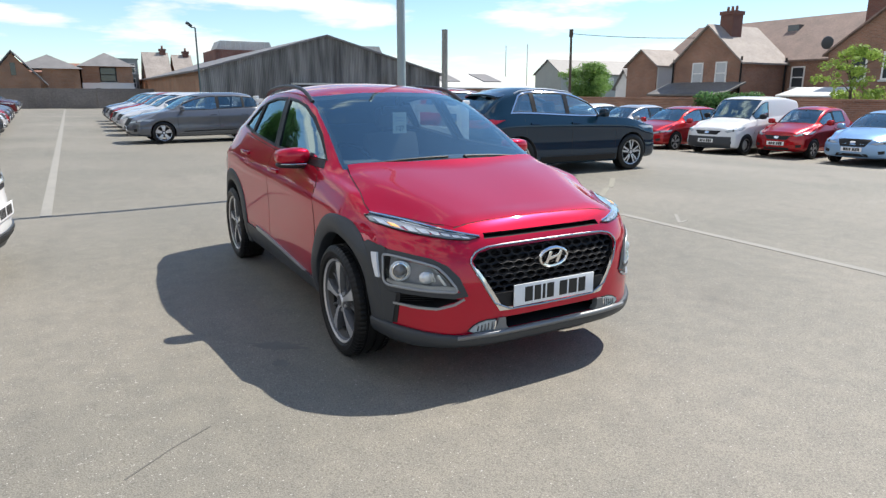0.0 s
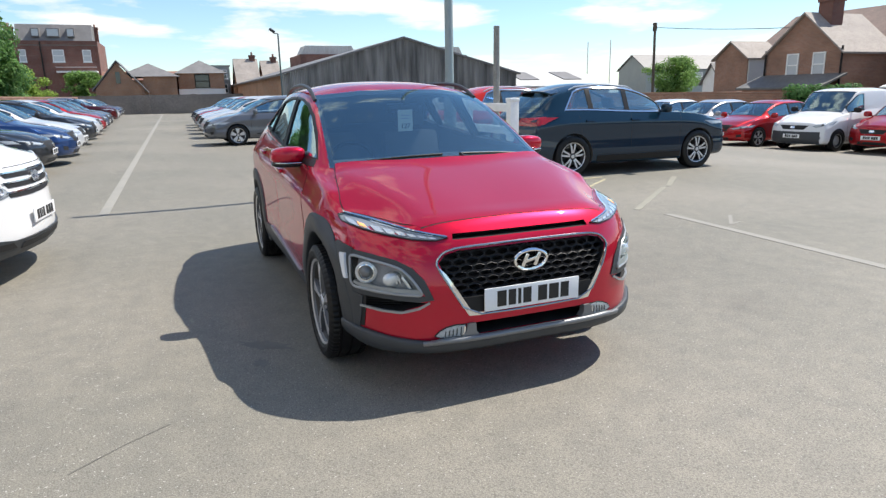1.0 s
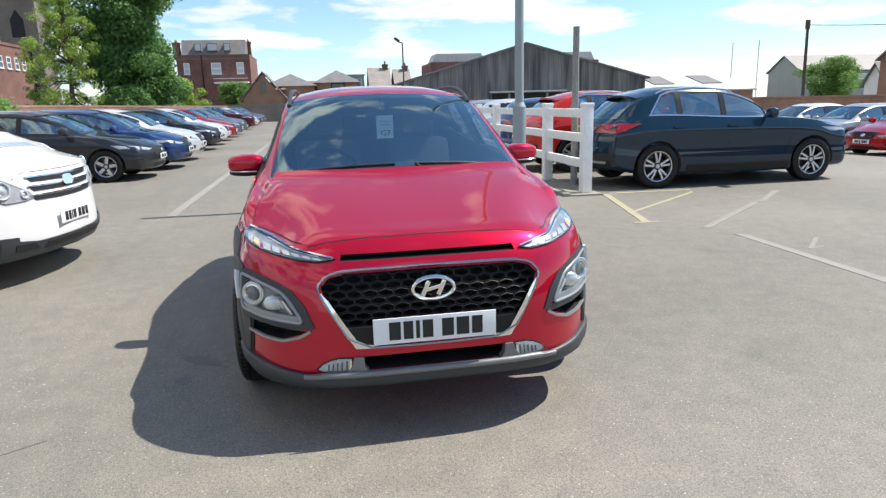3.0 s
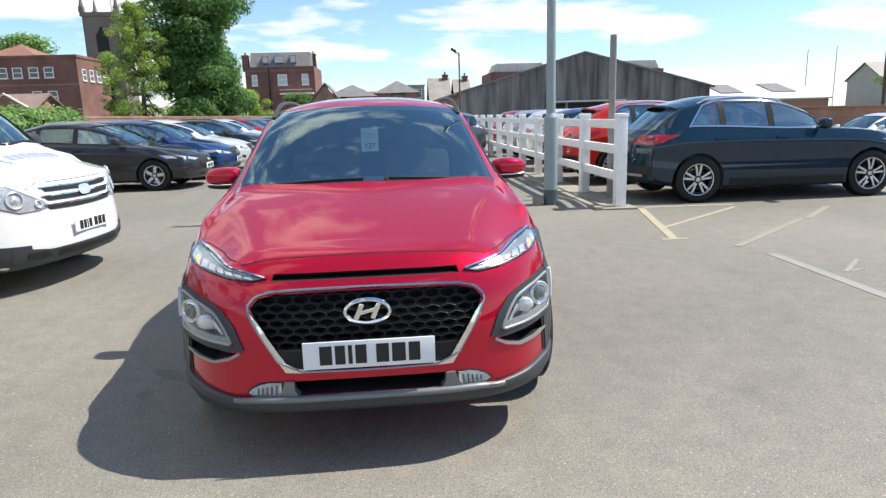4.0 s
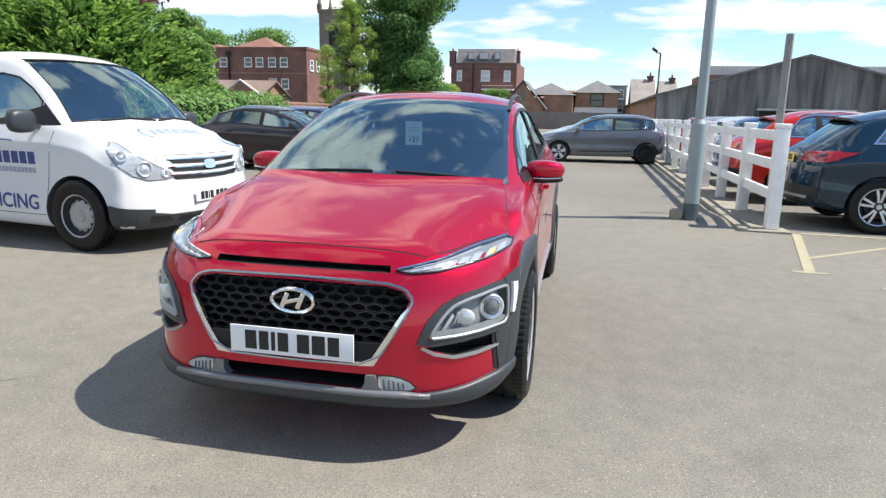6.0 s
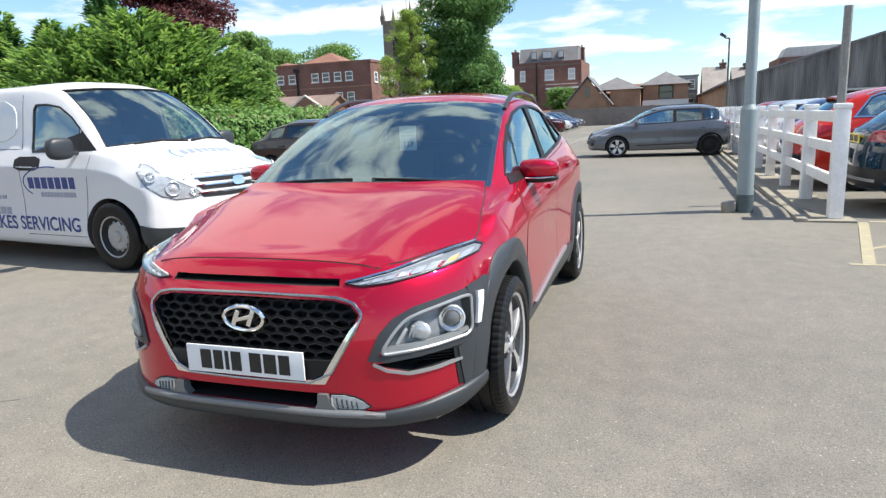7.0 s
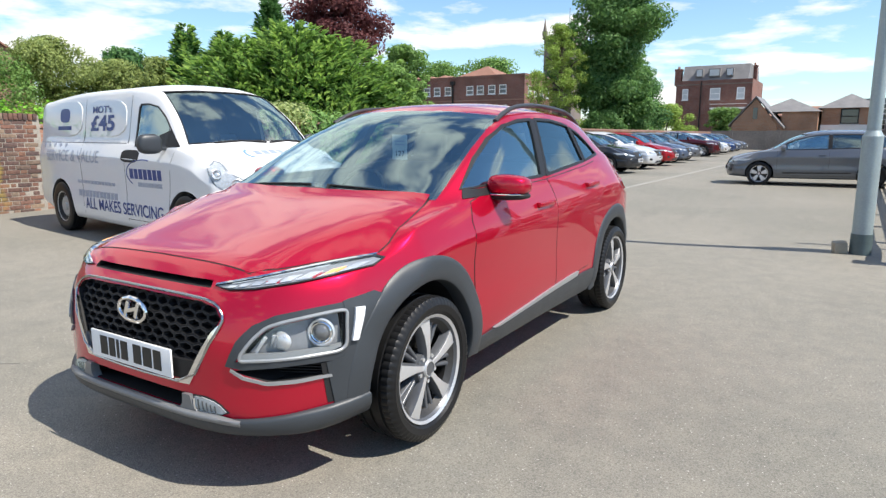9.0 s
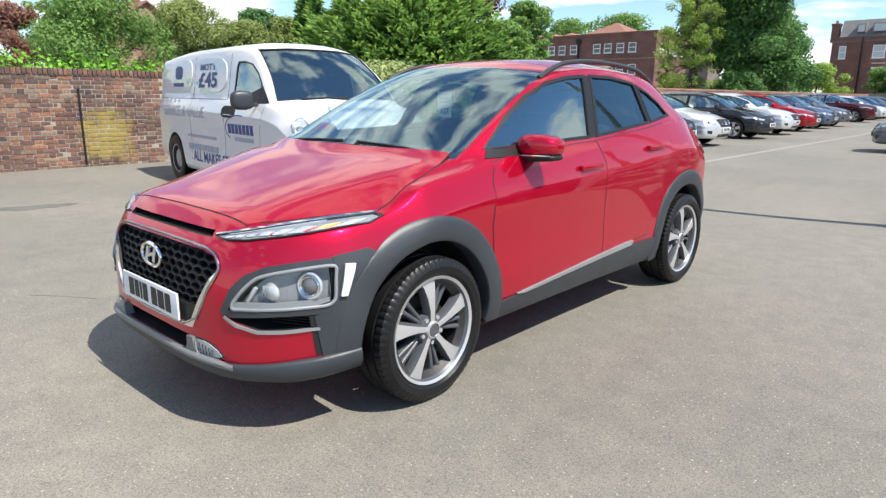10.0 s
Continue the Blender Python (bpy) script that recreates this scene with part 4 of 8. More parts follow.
        lathe(bm, [(face - 0.006, 0.034), (face + 0.004, 0.03), (face + 0.005, 0.0)], 20)
        for k in range(5 if nut else 0):
            a = math.pi / 2 + (k + 0.5) * 2 * math.pi / 5
            tube(bm, [(face - 0.02, 0.054 * math.cos(a), 0.054 * math.sin(a)), (face - 0.002, 0.054 * math.cos(a), 0.054 * math.sin(a))], 0.009, 6)
        mats = [ALLOY, ALLOY_DARK, HOLLOW]
    bmesh.ops.recalc_face_normals(bm, faces=bm.faces[:])
    part("rim", bm, mats, hub, sharp=40)
    hub.matrix_basis = pose(*at, 0, 0, 0 if side > 0 else 180)
    return hub


def make_seat(parent, x, y, z, w=0.5, h=0.62):
    bm = bmesh.new()
    box(bm, x - w / 2, x + w / 2, y - 0.05, y + 0.47, z, z + 0.16, bevel=0.05)
    box(bm, x - w / 2, x + w / 2, 0, 0.14, 0, h, bevel=0.06, m=pose(0, y + 0.42, z + 0.1, -16, 0, 0))
    box(bm, x - 0.13, x + 0.13, 0, 0.10, h + 0.02, h + 0.2, bevel=0.04, m=pose(0, y + 0.42, z + 0.1, -14, 0, 0))
    return part("seat", bm, SEAT, parent)


def plate_on(parent, skin, view, cx, cz, yellow=False, w=0.52, h=0.111, tilt=0.0):
    """A number plate standing off the skin, its characters as plain bars."""
    hit = skin.drop((cx, cz), view)
    y = hit[0].y + (-0.014 if view == "front" else 0.014)
    s = 1 if view == "front" else -1
    m = pose(cx, y, cz, tilt, 0, 0 if s > 0 else 180)
    bm = bmesh.new()
    box(bm, -w / 2, w / 2, -0.004, 0.004, -h / 2, h / 2, bevel=0.002)
    bmesh.ops.transform(bm, matrix=m, verts=bm.verts[:])
    p = part("number_plate", bm, PLATE_Y if yellow else PLATE_W, parent, "yellow rear number plate" if yellow else "white number plate with black characters")
    x = -0.195 * w / 0.52
    for i in range(7):
        if i == 4:
            x += 0.026
        wide = (0.048, 0.040, 0.016, 0.044, 0.050, 0.054, 0.046)[i] * w / 0.52
        bm = bmesh.new()
        box(bm, x, x + wide, -0.006, 0.0, -0.0385 * h / 0.111, 0.0385 * h / 0.111)
        bmesh.ops.transform(bm, matrix=m, verts=bm.verts[:])
        part("character_bar", bm, INK, p)
        x += wide + 0.012
    return p


def car_root(name, label, group):
    return thing(name, label, "car" if "van" not in name else "van", group)


def both_sides(name, bm, mt, parent):
    b2 = mirrored(bm)
    part(name, bm, mt, parent)
    part(name, b2, mt, parent)


def make_car(name, C, color, label, group="", solid=False):
    """A parked car from its curves: body, panes, lamps, grille, plates, mirrors, seats and wheels."""
    root = car_root(name, label, group)
    me = hull_mesh(C, C.get("step", 0.08), 2)
    cut = [arch_cutter(C, C["wheel"] + 0.045)]
    panes = C.get("pane_polys") or side_windows(C, C["panes"], C.get("lift", 0.03), C.get("glass_top", 0.84), C.get("rake", 0.0))
    bm = bmesh.new()
    for p in panes:
        prism(bm, p, "x", 0.2, C["half"] + 0.3, 1)
        prism(bm, p, "x", -0.2, -C["half"] - 0.3, 1)
    yc, yt = C["screen"]
    zc, ztop = curve_at(C["zt"], yc) + 0.02, curve_at(C["zt"], yt) - 0.045
    wc, wt = curve_at(C["wf"], yc) - 0.03, curve_at(C["wf"], yt) - 0.025
    wc, wt = C.get("screen_w", (wc, wt))
    screen = [(-wc, zc - 0.03), (-wc * 0.5, zc), (0, zc + 0.006), (wc * 0.5, zc), (wc, zc - 0.03), (wt, ztop - 0.02), (wt * 0.5, ztop), (-wt * 0.5, ztop), (-wt, ztop - 0.02)]
    bs = bmesh.new()
    prism(bs, screen, "y", yc - 0.35, C["screen"][1] + 0.3, 1)
    cutters = cut + [bm, bs]
    rear = C.get("rear_pane")
    if rear:
        br = bmesh.new()
        prism(br, rear[0], "y", rear[1], C["tail"][0] + 0.3, 1)
        cutters.append(br)
    cutters.append(cabin_cutter(C))
    body_me, skin = carve(me, [SOLID if solid else PAINT, DARK, LINER], cutters)
    body = new("body", body_me)
    body.parent, body.color = root, (*color, 1)
    bm = skin.panel([screen], "front", -0.006, 0.006, 0.09)
    part("windscreen", bm, GLASS, root)
    bm = skin.panel(ring_polys(inset(screen, -0.003), inset(screen, 0.008)), "front", 0.002, 0.008, 0.09)
    part("windscreen_seal", bm, TRIM, root)
    for i, p in enumerate(panes):
        bm = skin.panel([p], "left", -0.006, 0.006, 0.12)
        b2 = mirrored(bm)
        g = GLASS_DARK if (i > 0 and C.get("privacy", True)) else GLASS_SIDE
        part("side_window", bm, g, root)
        part("side_window", b2, g, root)
        bm = skin.panel(ring_polys(inset(p, -0.014), inset(p, 0.004)), "left", 0.003, 0.008, 0.12)
        b2 = mirrored(bm)
        part("window_trim", bm, TRIM, root)
        part("window_trim", b2, TRIM, root)
    if C.get("chrome_line"):
        allp = [q for p in panes for q in p[:len(p) // 2]] + [q for p in panes[::-1] for q in p[len(p) // 2:]]
        both_sides("chrome_line", skin.panel(ring_polys(inset(allp, -0.032), inset(allp, -0.008)), "left", 0.008, 0.006, 0.12), CHROME, root)
    for p, q in zip(panes, panes[1:]):
        a, b = p[len(p) // 2 - 1], p[len(p) // 2]
        d, e = q[0], q[-1]
        both_sides("pillar_trim", skin.panel([[a, d, e, b]], "left", 0.002, 0.006, 0.12), TRIM, root)
    if rear:
        part("rear_window", skin.panel([rear[0]], "rear", -0.006, 0.006, 0.12), GLASS_DARK, root)
    for poly in C.get("lamps", ()):
        bm = skin.panel([poly], "front", 0.004, 0.02, 0.06)
        b2 = mirrored(bm)
        for b in (bm, b2):
            h = part("headlight", b, LAMP_GREY, root)
        cx, cz = sum(p[0] for p in poly) / len(poly), sum(p[1] for p in poly) / len(poly)
        inner = inset(poly, 0.014)
        bm = skin.panel([inner], "front", 0.008, 0.0, 0.06)
        b2 = mirrored(bm)
        part("lamp_reflector", bm, LAMP_SILVER, root)
        part("lamp_reflector", b2, LAMP_SILVER, root)
        for s in (1, -1):
            hit = skin.drop((cx + 0.03, cz), "front")
            bm = bmesh.new()
            bmesh.ops.create_uvsphere(bm, u_segments=14, v_segments=8, radius=C.get("bulb", 0.038))
            bmesh.ops.translate(bm, vec=(s * hit[0].x, hit[0].y + 0.012, hit[0].z), verts=bm.verts[:])
            part("lamp_bulb", bm, C.get("bulb_mat", LENS_BALL), root)
        both_sides("lamp_glass", skin.panel([poly], "front", 0.014, 0.0, 0.08), LENS, root)
    for poly in C.get("corner_lamps", ()):
        both_sides("headlight", skin.panel([poly], "corner", 0.003, 0.012, 0.03), LAMP_GREY, root)
        both_sides("lamp_reflector", skin.panel([inset(poly, 0.010)], "corner", 0.007, 0.0, 0.03), LAMP_SILVER, root)
        for deg, z, r in ((43, 0.785, 0.066), (53, 0.90, 0.044), (33, 0.735, 0.028)):
            co, no = skin.around(deg, z)
            for s in (1, -1):
                b = bmesh.new()
                ring = [co + no * 0.012 + no.orthogonal().normalized() * r * math.cos(a * math.pi / 10) + no.cross(no.orthogonal()).normalized() * r * math.sin(a * math.pi / 10) for a in range(22)]
                tube(b, [(s * p.x, p.y, p.z) for p in ring], 0.008, 6, cap=False)
                bmesh.ops.create_uvsphere(b, u_segments=14, v_segments=8, radius=r * 0.8, matrix=Matrix.Translation((s * (co.x - no.x * r * 0.4), co.y - no.y * r * 0.4, co.z - no.z * r * 0.4)))
                part("lamp_bulb", b, REFLECTOR, root)
        both_sides("lamp_glass", skin.panel([poly], "corner", 0.016, 0.0, 0.03), LENS, root)
    for nm, view, polys, mt, off, deep in C.get("panels", ()):
        for poly in polys:
            bm = skin.panel([poly], view, off, deep, 0.07)
            if min(p[0] for p in poly) > 0.001 and view in ("front", "rear", "top"):
                part(nm, mirrored(bm), mt, root)
            elif view == "left":
                part(nm, mirrored(bm), mt, root)
            o = part(nm, bm, mt, root)
            for o in root.children:
                if o.name.split(".")[0] == nm and mt in (PAINT, SOLID):
                    o.color = (*color, 1)
    for nm, view, a, b in C.get("seams", ()):
        d = Vector((b[0] - a[0], b[1] - a[1])).normalized() * 0.003
        q = [(a[0] - d.y, a[1] + d.x), (a[0] + d.y, a[1] - d.x), (b[0] + d.y, b[1] - d.x), (b[0] - d.y, b[1] + d.x)]
        bm = skin.panel([q], view, 0.0012, 0.002, 0.1)
        if view == "left":
            part(nm, mirrored(bm), HOLLOW, root)
        part(nm, bm, HOLLOW, root)
    for view, cx, cz, yellow in C.get("plates", ()):
        plate_on(root, skin, view, cx, cz, yellow)
    mx, my, mz, msz = C["mirror"]
    for s in (1, -1):
        bm = bmesh.new()
        pod(bm, (0.085 * msz, 0.0, 0.0), 0.11 * msz, 0.065, 0.08 * msz * C.get("mirror_tall", 1.0))
        box(bm, -0.09, 0.02, -0.02, 0.02, -0.07, -0.03, bevel=0.01)
        if s < 0:
            bmesh.ops.scale(bm, vec=(-1, 1, 1), verts=bm.verts[:])
            bmesh.ops.reverse_faces(bm, faces=bm.faces[:])
        bmesh.ops.translate(bm, vec=(s * mx, my, mz), verts=bm.verts[:])
        o = part("door_mirror", bm, C.get("mirror_mat", PAINT), root)
        o.color = (*color, 1)
    for x, y in C.get("seats", ((0.36, 1.0), (-0.36, 1.0))):
        make_seat(root, x, y, C["floor"] + 0.08)
    bm = bmesh.new()
    yd = C["cabin"][0]
    box(bm, -curve_at(C["we"], yd + 0.4) + 0.06, curve_at(C["we"], yd + 0.4) - 0.06, yd + 0.03, yd + 0.46, C["floor"] + 0.12, curve_at(C["zt"], C["screen"][0]) - 0.07, bevel=0.05)
    part("dashboard", bm, DARK, root)
    tw = C.get("tyre_w", 0.205)
    for y, style in zip(C["axles"], C["wheels"]):
        for s in (1, -1):
            make_wheel(root, (s * (C["half"] - tw / 2 - 0.005), y, C["hub"]), s, C["wheel"], tw, C["rim"], style, n=32, nut=False)
    if C.get("after"):
        C["after"](root, skin, color)
    return root, skin


HERO = dict(
    waist=0.016, half=0.875, mid=0.55, even_bonnet=(-0.62, 0.09, 0.84, 0.66), hub=0.320, wheel=0.320, rim=0.236, arch_z=0.334, axles=(0.0, 2.575), floor=0.36,
    nose=(-0.815, 0.48, 4.5, [(0.2, 0.05), (0.32, 0.0), (0.5, 0.0), (0.66, 0.025), (0.76, 0.075), (0.84, 0.15), (0.92, 0.2)]),
    tail=(3.275, 0.28, 2.4, [(0.2, 0.1), (0.45, 0.0), (0.8, 0.02), (1.1, 0.12), (1.3, 0.2)]),
    screen=(0.195, 1.035), cabin=(0.36, 2.85),
    zt=[(-0.835, 0.855), (-0.6, 0.90), (-0.3, 0.955), (0.0, 1.003), (0.14, 1.028), (0.255, 1.075), (0.435, 1.175), (0.735, 1.335), (0.985, 1.45), (1.24, 1.51),
        (1.7, 1.535), (2.2, 1.515), (2.6, 1.455), (2.9, 1.35), (3.1, 1.2), (3.31, 1.05)],
    ze=[(-0.835, 0.80), (-0.4, 0.875), (0.0, 0.945), (0.3, 1.0), (0.6, 1.03), (1.5, 1.065), (2.3, 1.13), (2.9, 1.17), (3.31, 1.0)],
    zs=[(-0.835, 0.66), (-0.3, 0.77), (0.3, 0.86), (1.5, 0.90), (2.6, 0.97), (3.31, 0.85)],
    df=[(-0.835, 0.04), (0.2, 0.03), (0.6, 0.045), (1.2, 0.075), (2.6, 0.075), (3.31, 0.05)],
    wf=[(-0.835, 0.56), (-0.3, 0.64), (0.14, 0.715), (0.54, 0.68), (1.14, 0.618), (2.2, 0.59), (2.8, 0.55), (3.31, 0.6)],
    we=[(-0.835, 0.77), (-0.4, 0.80), (0.2, 0.79), (0.6, 0.785), (1.5, 0.79), (2.4, 0.77), (2.9, 0.72), (3.31, 0.74)],
    w=[(-0.835, 0.835), (-0.3, 0.868), (0.3, 0.868), (1.3, 0.862), (2.6, 0.875), (3.1, 0.86), (3.31, 0.82)],
    wb=[(-0.835, 0.66), (-0.3, 0.74), (3.0, 0.74), (3.31, 0.66)],
    zb=[(-0.835, 0.235), (-0.4, 0.20), (2.8, 0.21), (3.31, 0.3)],
)
RED = (0.455, 0.0025, 0.025)


def both(name, bm, mt, parent, label="", sharp=35, color=None):
    """A part and its mirror image on the other side."""
    b2 = mirrored(bm)
    made = [part(name, bm, mt, parent, label, sharp), part(name, b2, mt, parent, label, sharp)]
    for o in made:
        if color:
            o.color = (*color, 1)
    return made


def arc(cy, cz, r, a0, a1, n=22):
    return [(cy + r * math.cos(radians(a0 + (a1 - a0) * i / n)), cz + r * math.sin(radians(a0 + (a1 - a0) * i / n))) for i in range(n + 1)]


def strip(pts, w):
    """Quads along a line of flat points."""
    out = []
    for a, b in zip(pts, pts[1:]):
        d = Vector((b[0] - a[0], b[1] - a[1])).normalized() * (w / 2)
        out.append([(a[0] - d.y, a[1] + d.x), (b[0] - d.y, b[1] + d.x), (b[0] + d.y, b[1] - d.x), (a[0] + d.y, a[1] - d.x)])
    return out


def honeycomb(poly, y_at, cell=0.065, wall=0.005, deep=0.03):
    """Six-sided openings between bars, set into a grille."""
    bm = bmesh.new()

    def inside(x, z):
        n, hit = len(poly), False
        for i in range(n):
            (x1, z1), (x2, z2) = poly[i], poly[i - 1]
            if (z1 > z) != (z2 > z) and x < (x2 - x1) * (z - z1) / (z2 - z1) + x1:
                hit = not hit
        return hit
    dx, dz = cell, 0.0295
    for r in range(-12, 13):
        for c in range(-12, 13):
            cx, cz = c * dx + (dx / 2 if r % 2 else 0), 0.575 + r * dz
            if not inside(cx, cz):
                continue
            outer = [(cx + s * dx * 0.5, cz + t * dz) for s, t in ((1, 0.34), (0, 0.66), (-1, 0.34), (-1, -0.34), (0, -0.66), (1, -0.34))]
            inner = inset(outer, wall)
            rows = []
            for pl, dy in ((outer, 0.012), (outer, 0.004), (inner, 0.0), (inner, deep)):
                rows.append([bm.verts.new((x, y_at(x, z) + dy, z)) for x, z in pl])
            for a, b in zip(rows[1:], rows[2:]):
                for k in range(6):
                    bm.faces.new((a[k], a[(k + 1) % 6], b[(k + 1) % 6], b[k]))
            for v in rows[0]:
                bm.verts.remove(v)
    bmesh.ops.remove_doubles(bm, verts=bm.verts[:], dist=0.0015)
    bmesh.ops.recalc_face_normals(bm, faces=bm.faces[:])
    return bm


def edge_gap(x, y, ring):
    """How far inside a closed outline a point lies; below zero outside."""
    best, hit = 1e9, False
    for (x1, y1), (x2, y2) in zip(ring, ring[1:] + ring[:1]):
        dx, dy = x2 - x1, y2 - y1
        t = max(0.0, min(1.0, ((x - x1) * dx + (y - y1) * dy) / (dx * dx + dy * dy)))
        best = min(best, math.hypot(x - x1 - t * dx, y - y1 - t * dy))
        if (y1 > y) != (y2 > y) and x < dx * (y - y1) / dy + x1:
            hit = not hit
    return best if hit else -best


def even_out(bm, ring, reach=0.13):
    """Draws a panel towards one smooth pressed surface, away from its edge."""
    co = np.array([tuple(v.co) for v in bm.verts])
    x, y = co[:, 0], co[:, 1]
    terms = np.stack([x ** i * y ** j for i in (0, 2, 4) for j in range(4)], 1)
    fit = np.linalg.lstsq(terms, co[:, 2], rcond=None)[0]
    for v, z in zip(bm.verts, terms @ fit):
        k = ease(edge_gap(v.co.x, v.co.y, ring) / reach)
        v.co.z += (z - v.co.z) * k


def make_hero():
    C = HERO
    root = thing("suv", "glossy red compact SUV with grey plastic cladding, parked on asphalt", "car")
    me = hull_mesh(C, 0.035, 3)
    ws = [(-0.70, 1.022), (-0.35, 1.052), (0, 1.062), (0.35, 1.052), (0.70, 1.022), (0.595, 1.43), (0.3, 1.457), (0, 1.463), (-0.3, 1.457), (-0.595, 1.43)]
    panes = [[(0.475, 1.064), (0.69, 1.195), (0.89, 1.295), (1.09, 1.365), (1.29, 1.40), (1.48, 1.412), (1.345, 1.088)],
             [(1.43, 1.092), (1.555, 1.414), (1.8, 1.412), (2.0, 1.392), (2.09, 1.378), (2.09, 1.15)],
             [(2.135, 1.155), (2.135, 1.362), (2.25, 1.325), (2.36, 1.26), (2.42, 1.19)]]
    bm = bmesh.new()
    for p in panes:
        prism(bm, p, "x", 0.2, 1.2, 1)
        prism(bm, p, "x", -0.2, -1.2, 1)
    bs = bmesh.new()
    prism(bs, ws, "y", -0.1, 1.45, 1)
    grille = [(0.0, 0.735), (0.36, 0.732), (0.435, 0.715), (0.475, 0.672), (0.455, 0.62), (0.335, 0.415), (0.0, 0.41),
              (-0.335, 0.415), (-0.455, 0.62), (-0.475, 0.672), (-0.435, 0.715), (-0.36, 0.732)]
    cut = [bm, bs]
    for poly, back in ((inset(grille, 0.012), -0.66), ([(-0.375, 0.766), (0.375, 0.766), (0.368, 0.791), (-0.368, 0.791)], -0.64),
                       ([(-0.30, 0.375), (0.30, 0.375), (0.33, 0.318), (-0.33, 0.318)], -0.66)):
        b = bmesh.new()
        prism(b, poly, "y", -1.2, back, 1)
        cut.append(b)
    intake = [(0.525, 0.488), (0.62, 0.50), (0.798, 0.503), (0.802, 0.462), (0.74, 0.448), (0.63, 0.444)]
    b = bmesh.new()
    for poly in (intake, [(0.548, 0.538), (0.588, 0.60), (0.622, 0.636), (0.66, 0.652), (0.72, 0.666), (0.798, 0.684), (0.812, 0.556), (0.797, 0.540), (0.70, 0.534), (0.60, 0.531)]):
        for s in (1, -1):
            prism(b, [(s * x, z) for x, z in poly], "y", -1.2, -0.47, 1)
    cut.append(b)
    body_me, skin = carve(me, [PAINT, HOLLOW, LINER], [arch_cutter(C, 0.378)] + cut + [cabin_cutter(C)])
    body = new("body", body_me)
    body.parent, body.color = root, (*RED, 1)

    # glass and its rubber
    part("windscreen", skin.panel([inset(ws, -0.003)], "front", 0.0015, 0.003, 0.06), GLASS, root)
    part("windscreen_seal", skin.panel(ring_polys(inset(ws, 0.001), inset(ws, 0.022)), "front", -0.004, 0.006, 0.05), TRIM, root)
    for i, p in enumerate(panes):
        both("side_window", skin.panel([p], "left", -0.006, 0.006, 0.08), GLASS_DARK if i else GLASS_SIDE, root)
        both("window_trim", skin.panel(ring_polys(inset(p, -0.013), inset(p, 0.004)), "left", 0.003 + i * 0.0006, 0.008, 0.05), TRIM, root)

    both("pillar_trim", skin.panel([[(1.335, 1.078), (1.465, 1.418), (1.57, 1.42), (1.445, 1.084)]], "left", 0.002, 0.008, 0.05), TRIM, root)
    both("pillar_trim", skin.panel([[(2.08, 1.142), (2.08, 1.385), (2.145, 1.368), (2.145, 1.148)]], "left", 0.002, 0.008, 0.05), TRIM, root)

    # bonnet and doors with their gaps
    bonnet = [(0, -0.655), (0.1, -0.655), (0.2, -0.654), (0.3, -0.652), (0.38, -0.650), (0.44, -0.647)]
    for x, z in ((0.50, 0.822), (0.56, 0.830), (0.62, 0.838), (0.68, 0.846), (0.73, 0.853)):
        bonnet.append((x, skin.drop((x, z), "front")[0].y))
    bonnet += [(0.757, -0.24), (0.755, -0.14), (0.735, -0.03), (0.718, 0.07), (0.70, 0.18), (0.672, 0.300), (0.5, 0.252), (0.3, 0.205), (0.15, 0.187), (0.0, 0.182)]
    ring = bonnet + [(-x, y) for x, y in bonnet[-2:0:-1]]
    part("bonnet_gap", skin.panel(ring_polys(inset(ring, -0.005), inset(ring, 0.006)), "top", 0.0008, 0.002, 0.05), HOLLOW, root)
    bm = skin.panel([ring], "top", 0.0022, 0.002, 0.05)
    even_out(bm, ring)
    for v in body_me.vertices:
        d = edge_gap(v.co.x, v.co.y, ring)
        if v.co.z > 0.8 and d > 0.02:
            v.co.z -= 0.03 * ease((d - 0.02) / 0.05)
    for v in bm.verts:
        edge = 0.182 + 0.118 * (min(abs(v.co.x), 0.672) / 0.672) ** 1.7
        v.co.z += 0.014 * ease((v.co.y - edge + 0.10) / 0.10)
        crease = 0.43 + 0.23 * (v.co.y + 0.6) / 0.75
        v.co.z += 0.006 * ease(edge_gap(v.co.x, v.co.y, ring) / 0.1) * math.exp(-((abs(v.co.x) - crease) / 0.06) ** 2)
    o = part("bonnet", bm, PAINT, root, sharp=50)
    o.color = (*RED, 1)
    doors = [[(0.452, 0.345), (0.415, 0.55), (0.396, 0.73), (0.42, 0.92), (0.47, 1.0), (0.60, 1.028), (1.385, 1.058), (1.435, 0.95), (1.435, 0.45), (1.43, 0.41)],
             [(1.442, 0.412), (1.442, 0.95), (1.40, 1.06), (2.05, 1.11), (2.28, 1.135), (2.31, 1.03), (2.2, 0.86), (2.08, 0.66), (2.0, 0.44)]]
    for k, d in enumerate(doors):
        both("door_gap", skin.panel(ring_polys(inset(d, -0.005), inset(d, 0.006)), "left", 0.0008, 0.002, 0.05), HOLLOW, root)
        made = both("door", skin.panel([d], "left", 0.0022, 0.002, 0.05), PAINT, root, sharp=50, color=RED)
        hy, hz = ((1.15, 0.924), (1.95, 0.99))[k]
        cup = rounded([(hy + 0.02, hz - 0.028), (hy + 0.2, hz - 0.02), (hy + 0.2, hz + 0.034), (hy + 0.02, hz + 0.028)], 2)
        bm = skin.panel([cup], "left", 0.0034, 0.0, 0.02)
        b2 = mirrored(bm)
        for q in (part("handle_recess", bm, PAINT, made[0]), part("handle_recess", b2, PAINT, made[1])):
            q.color = (*RED, 1)
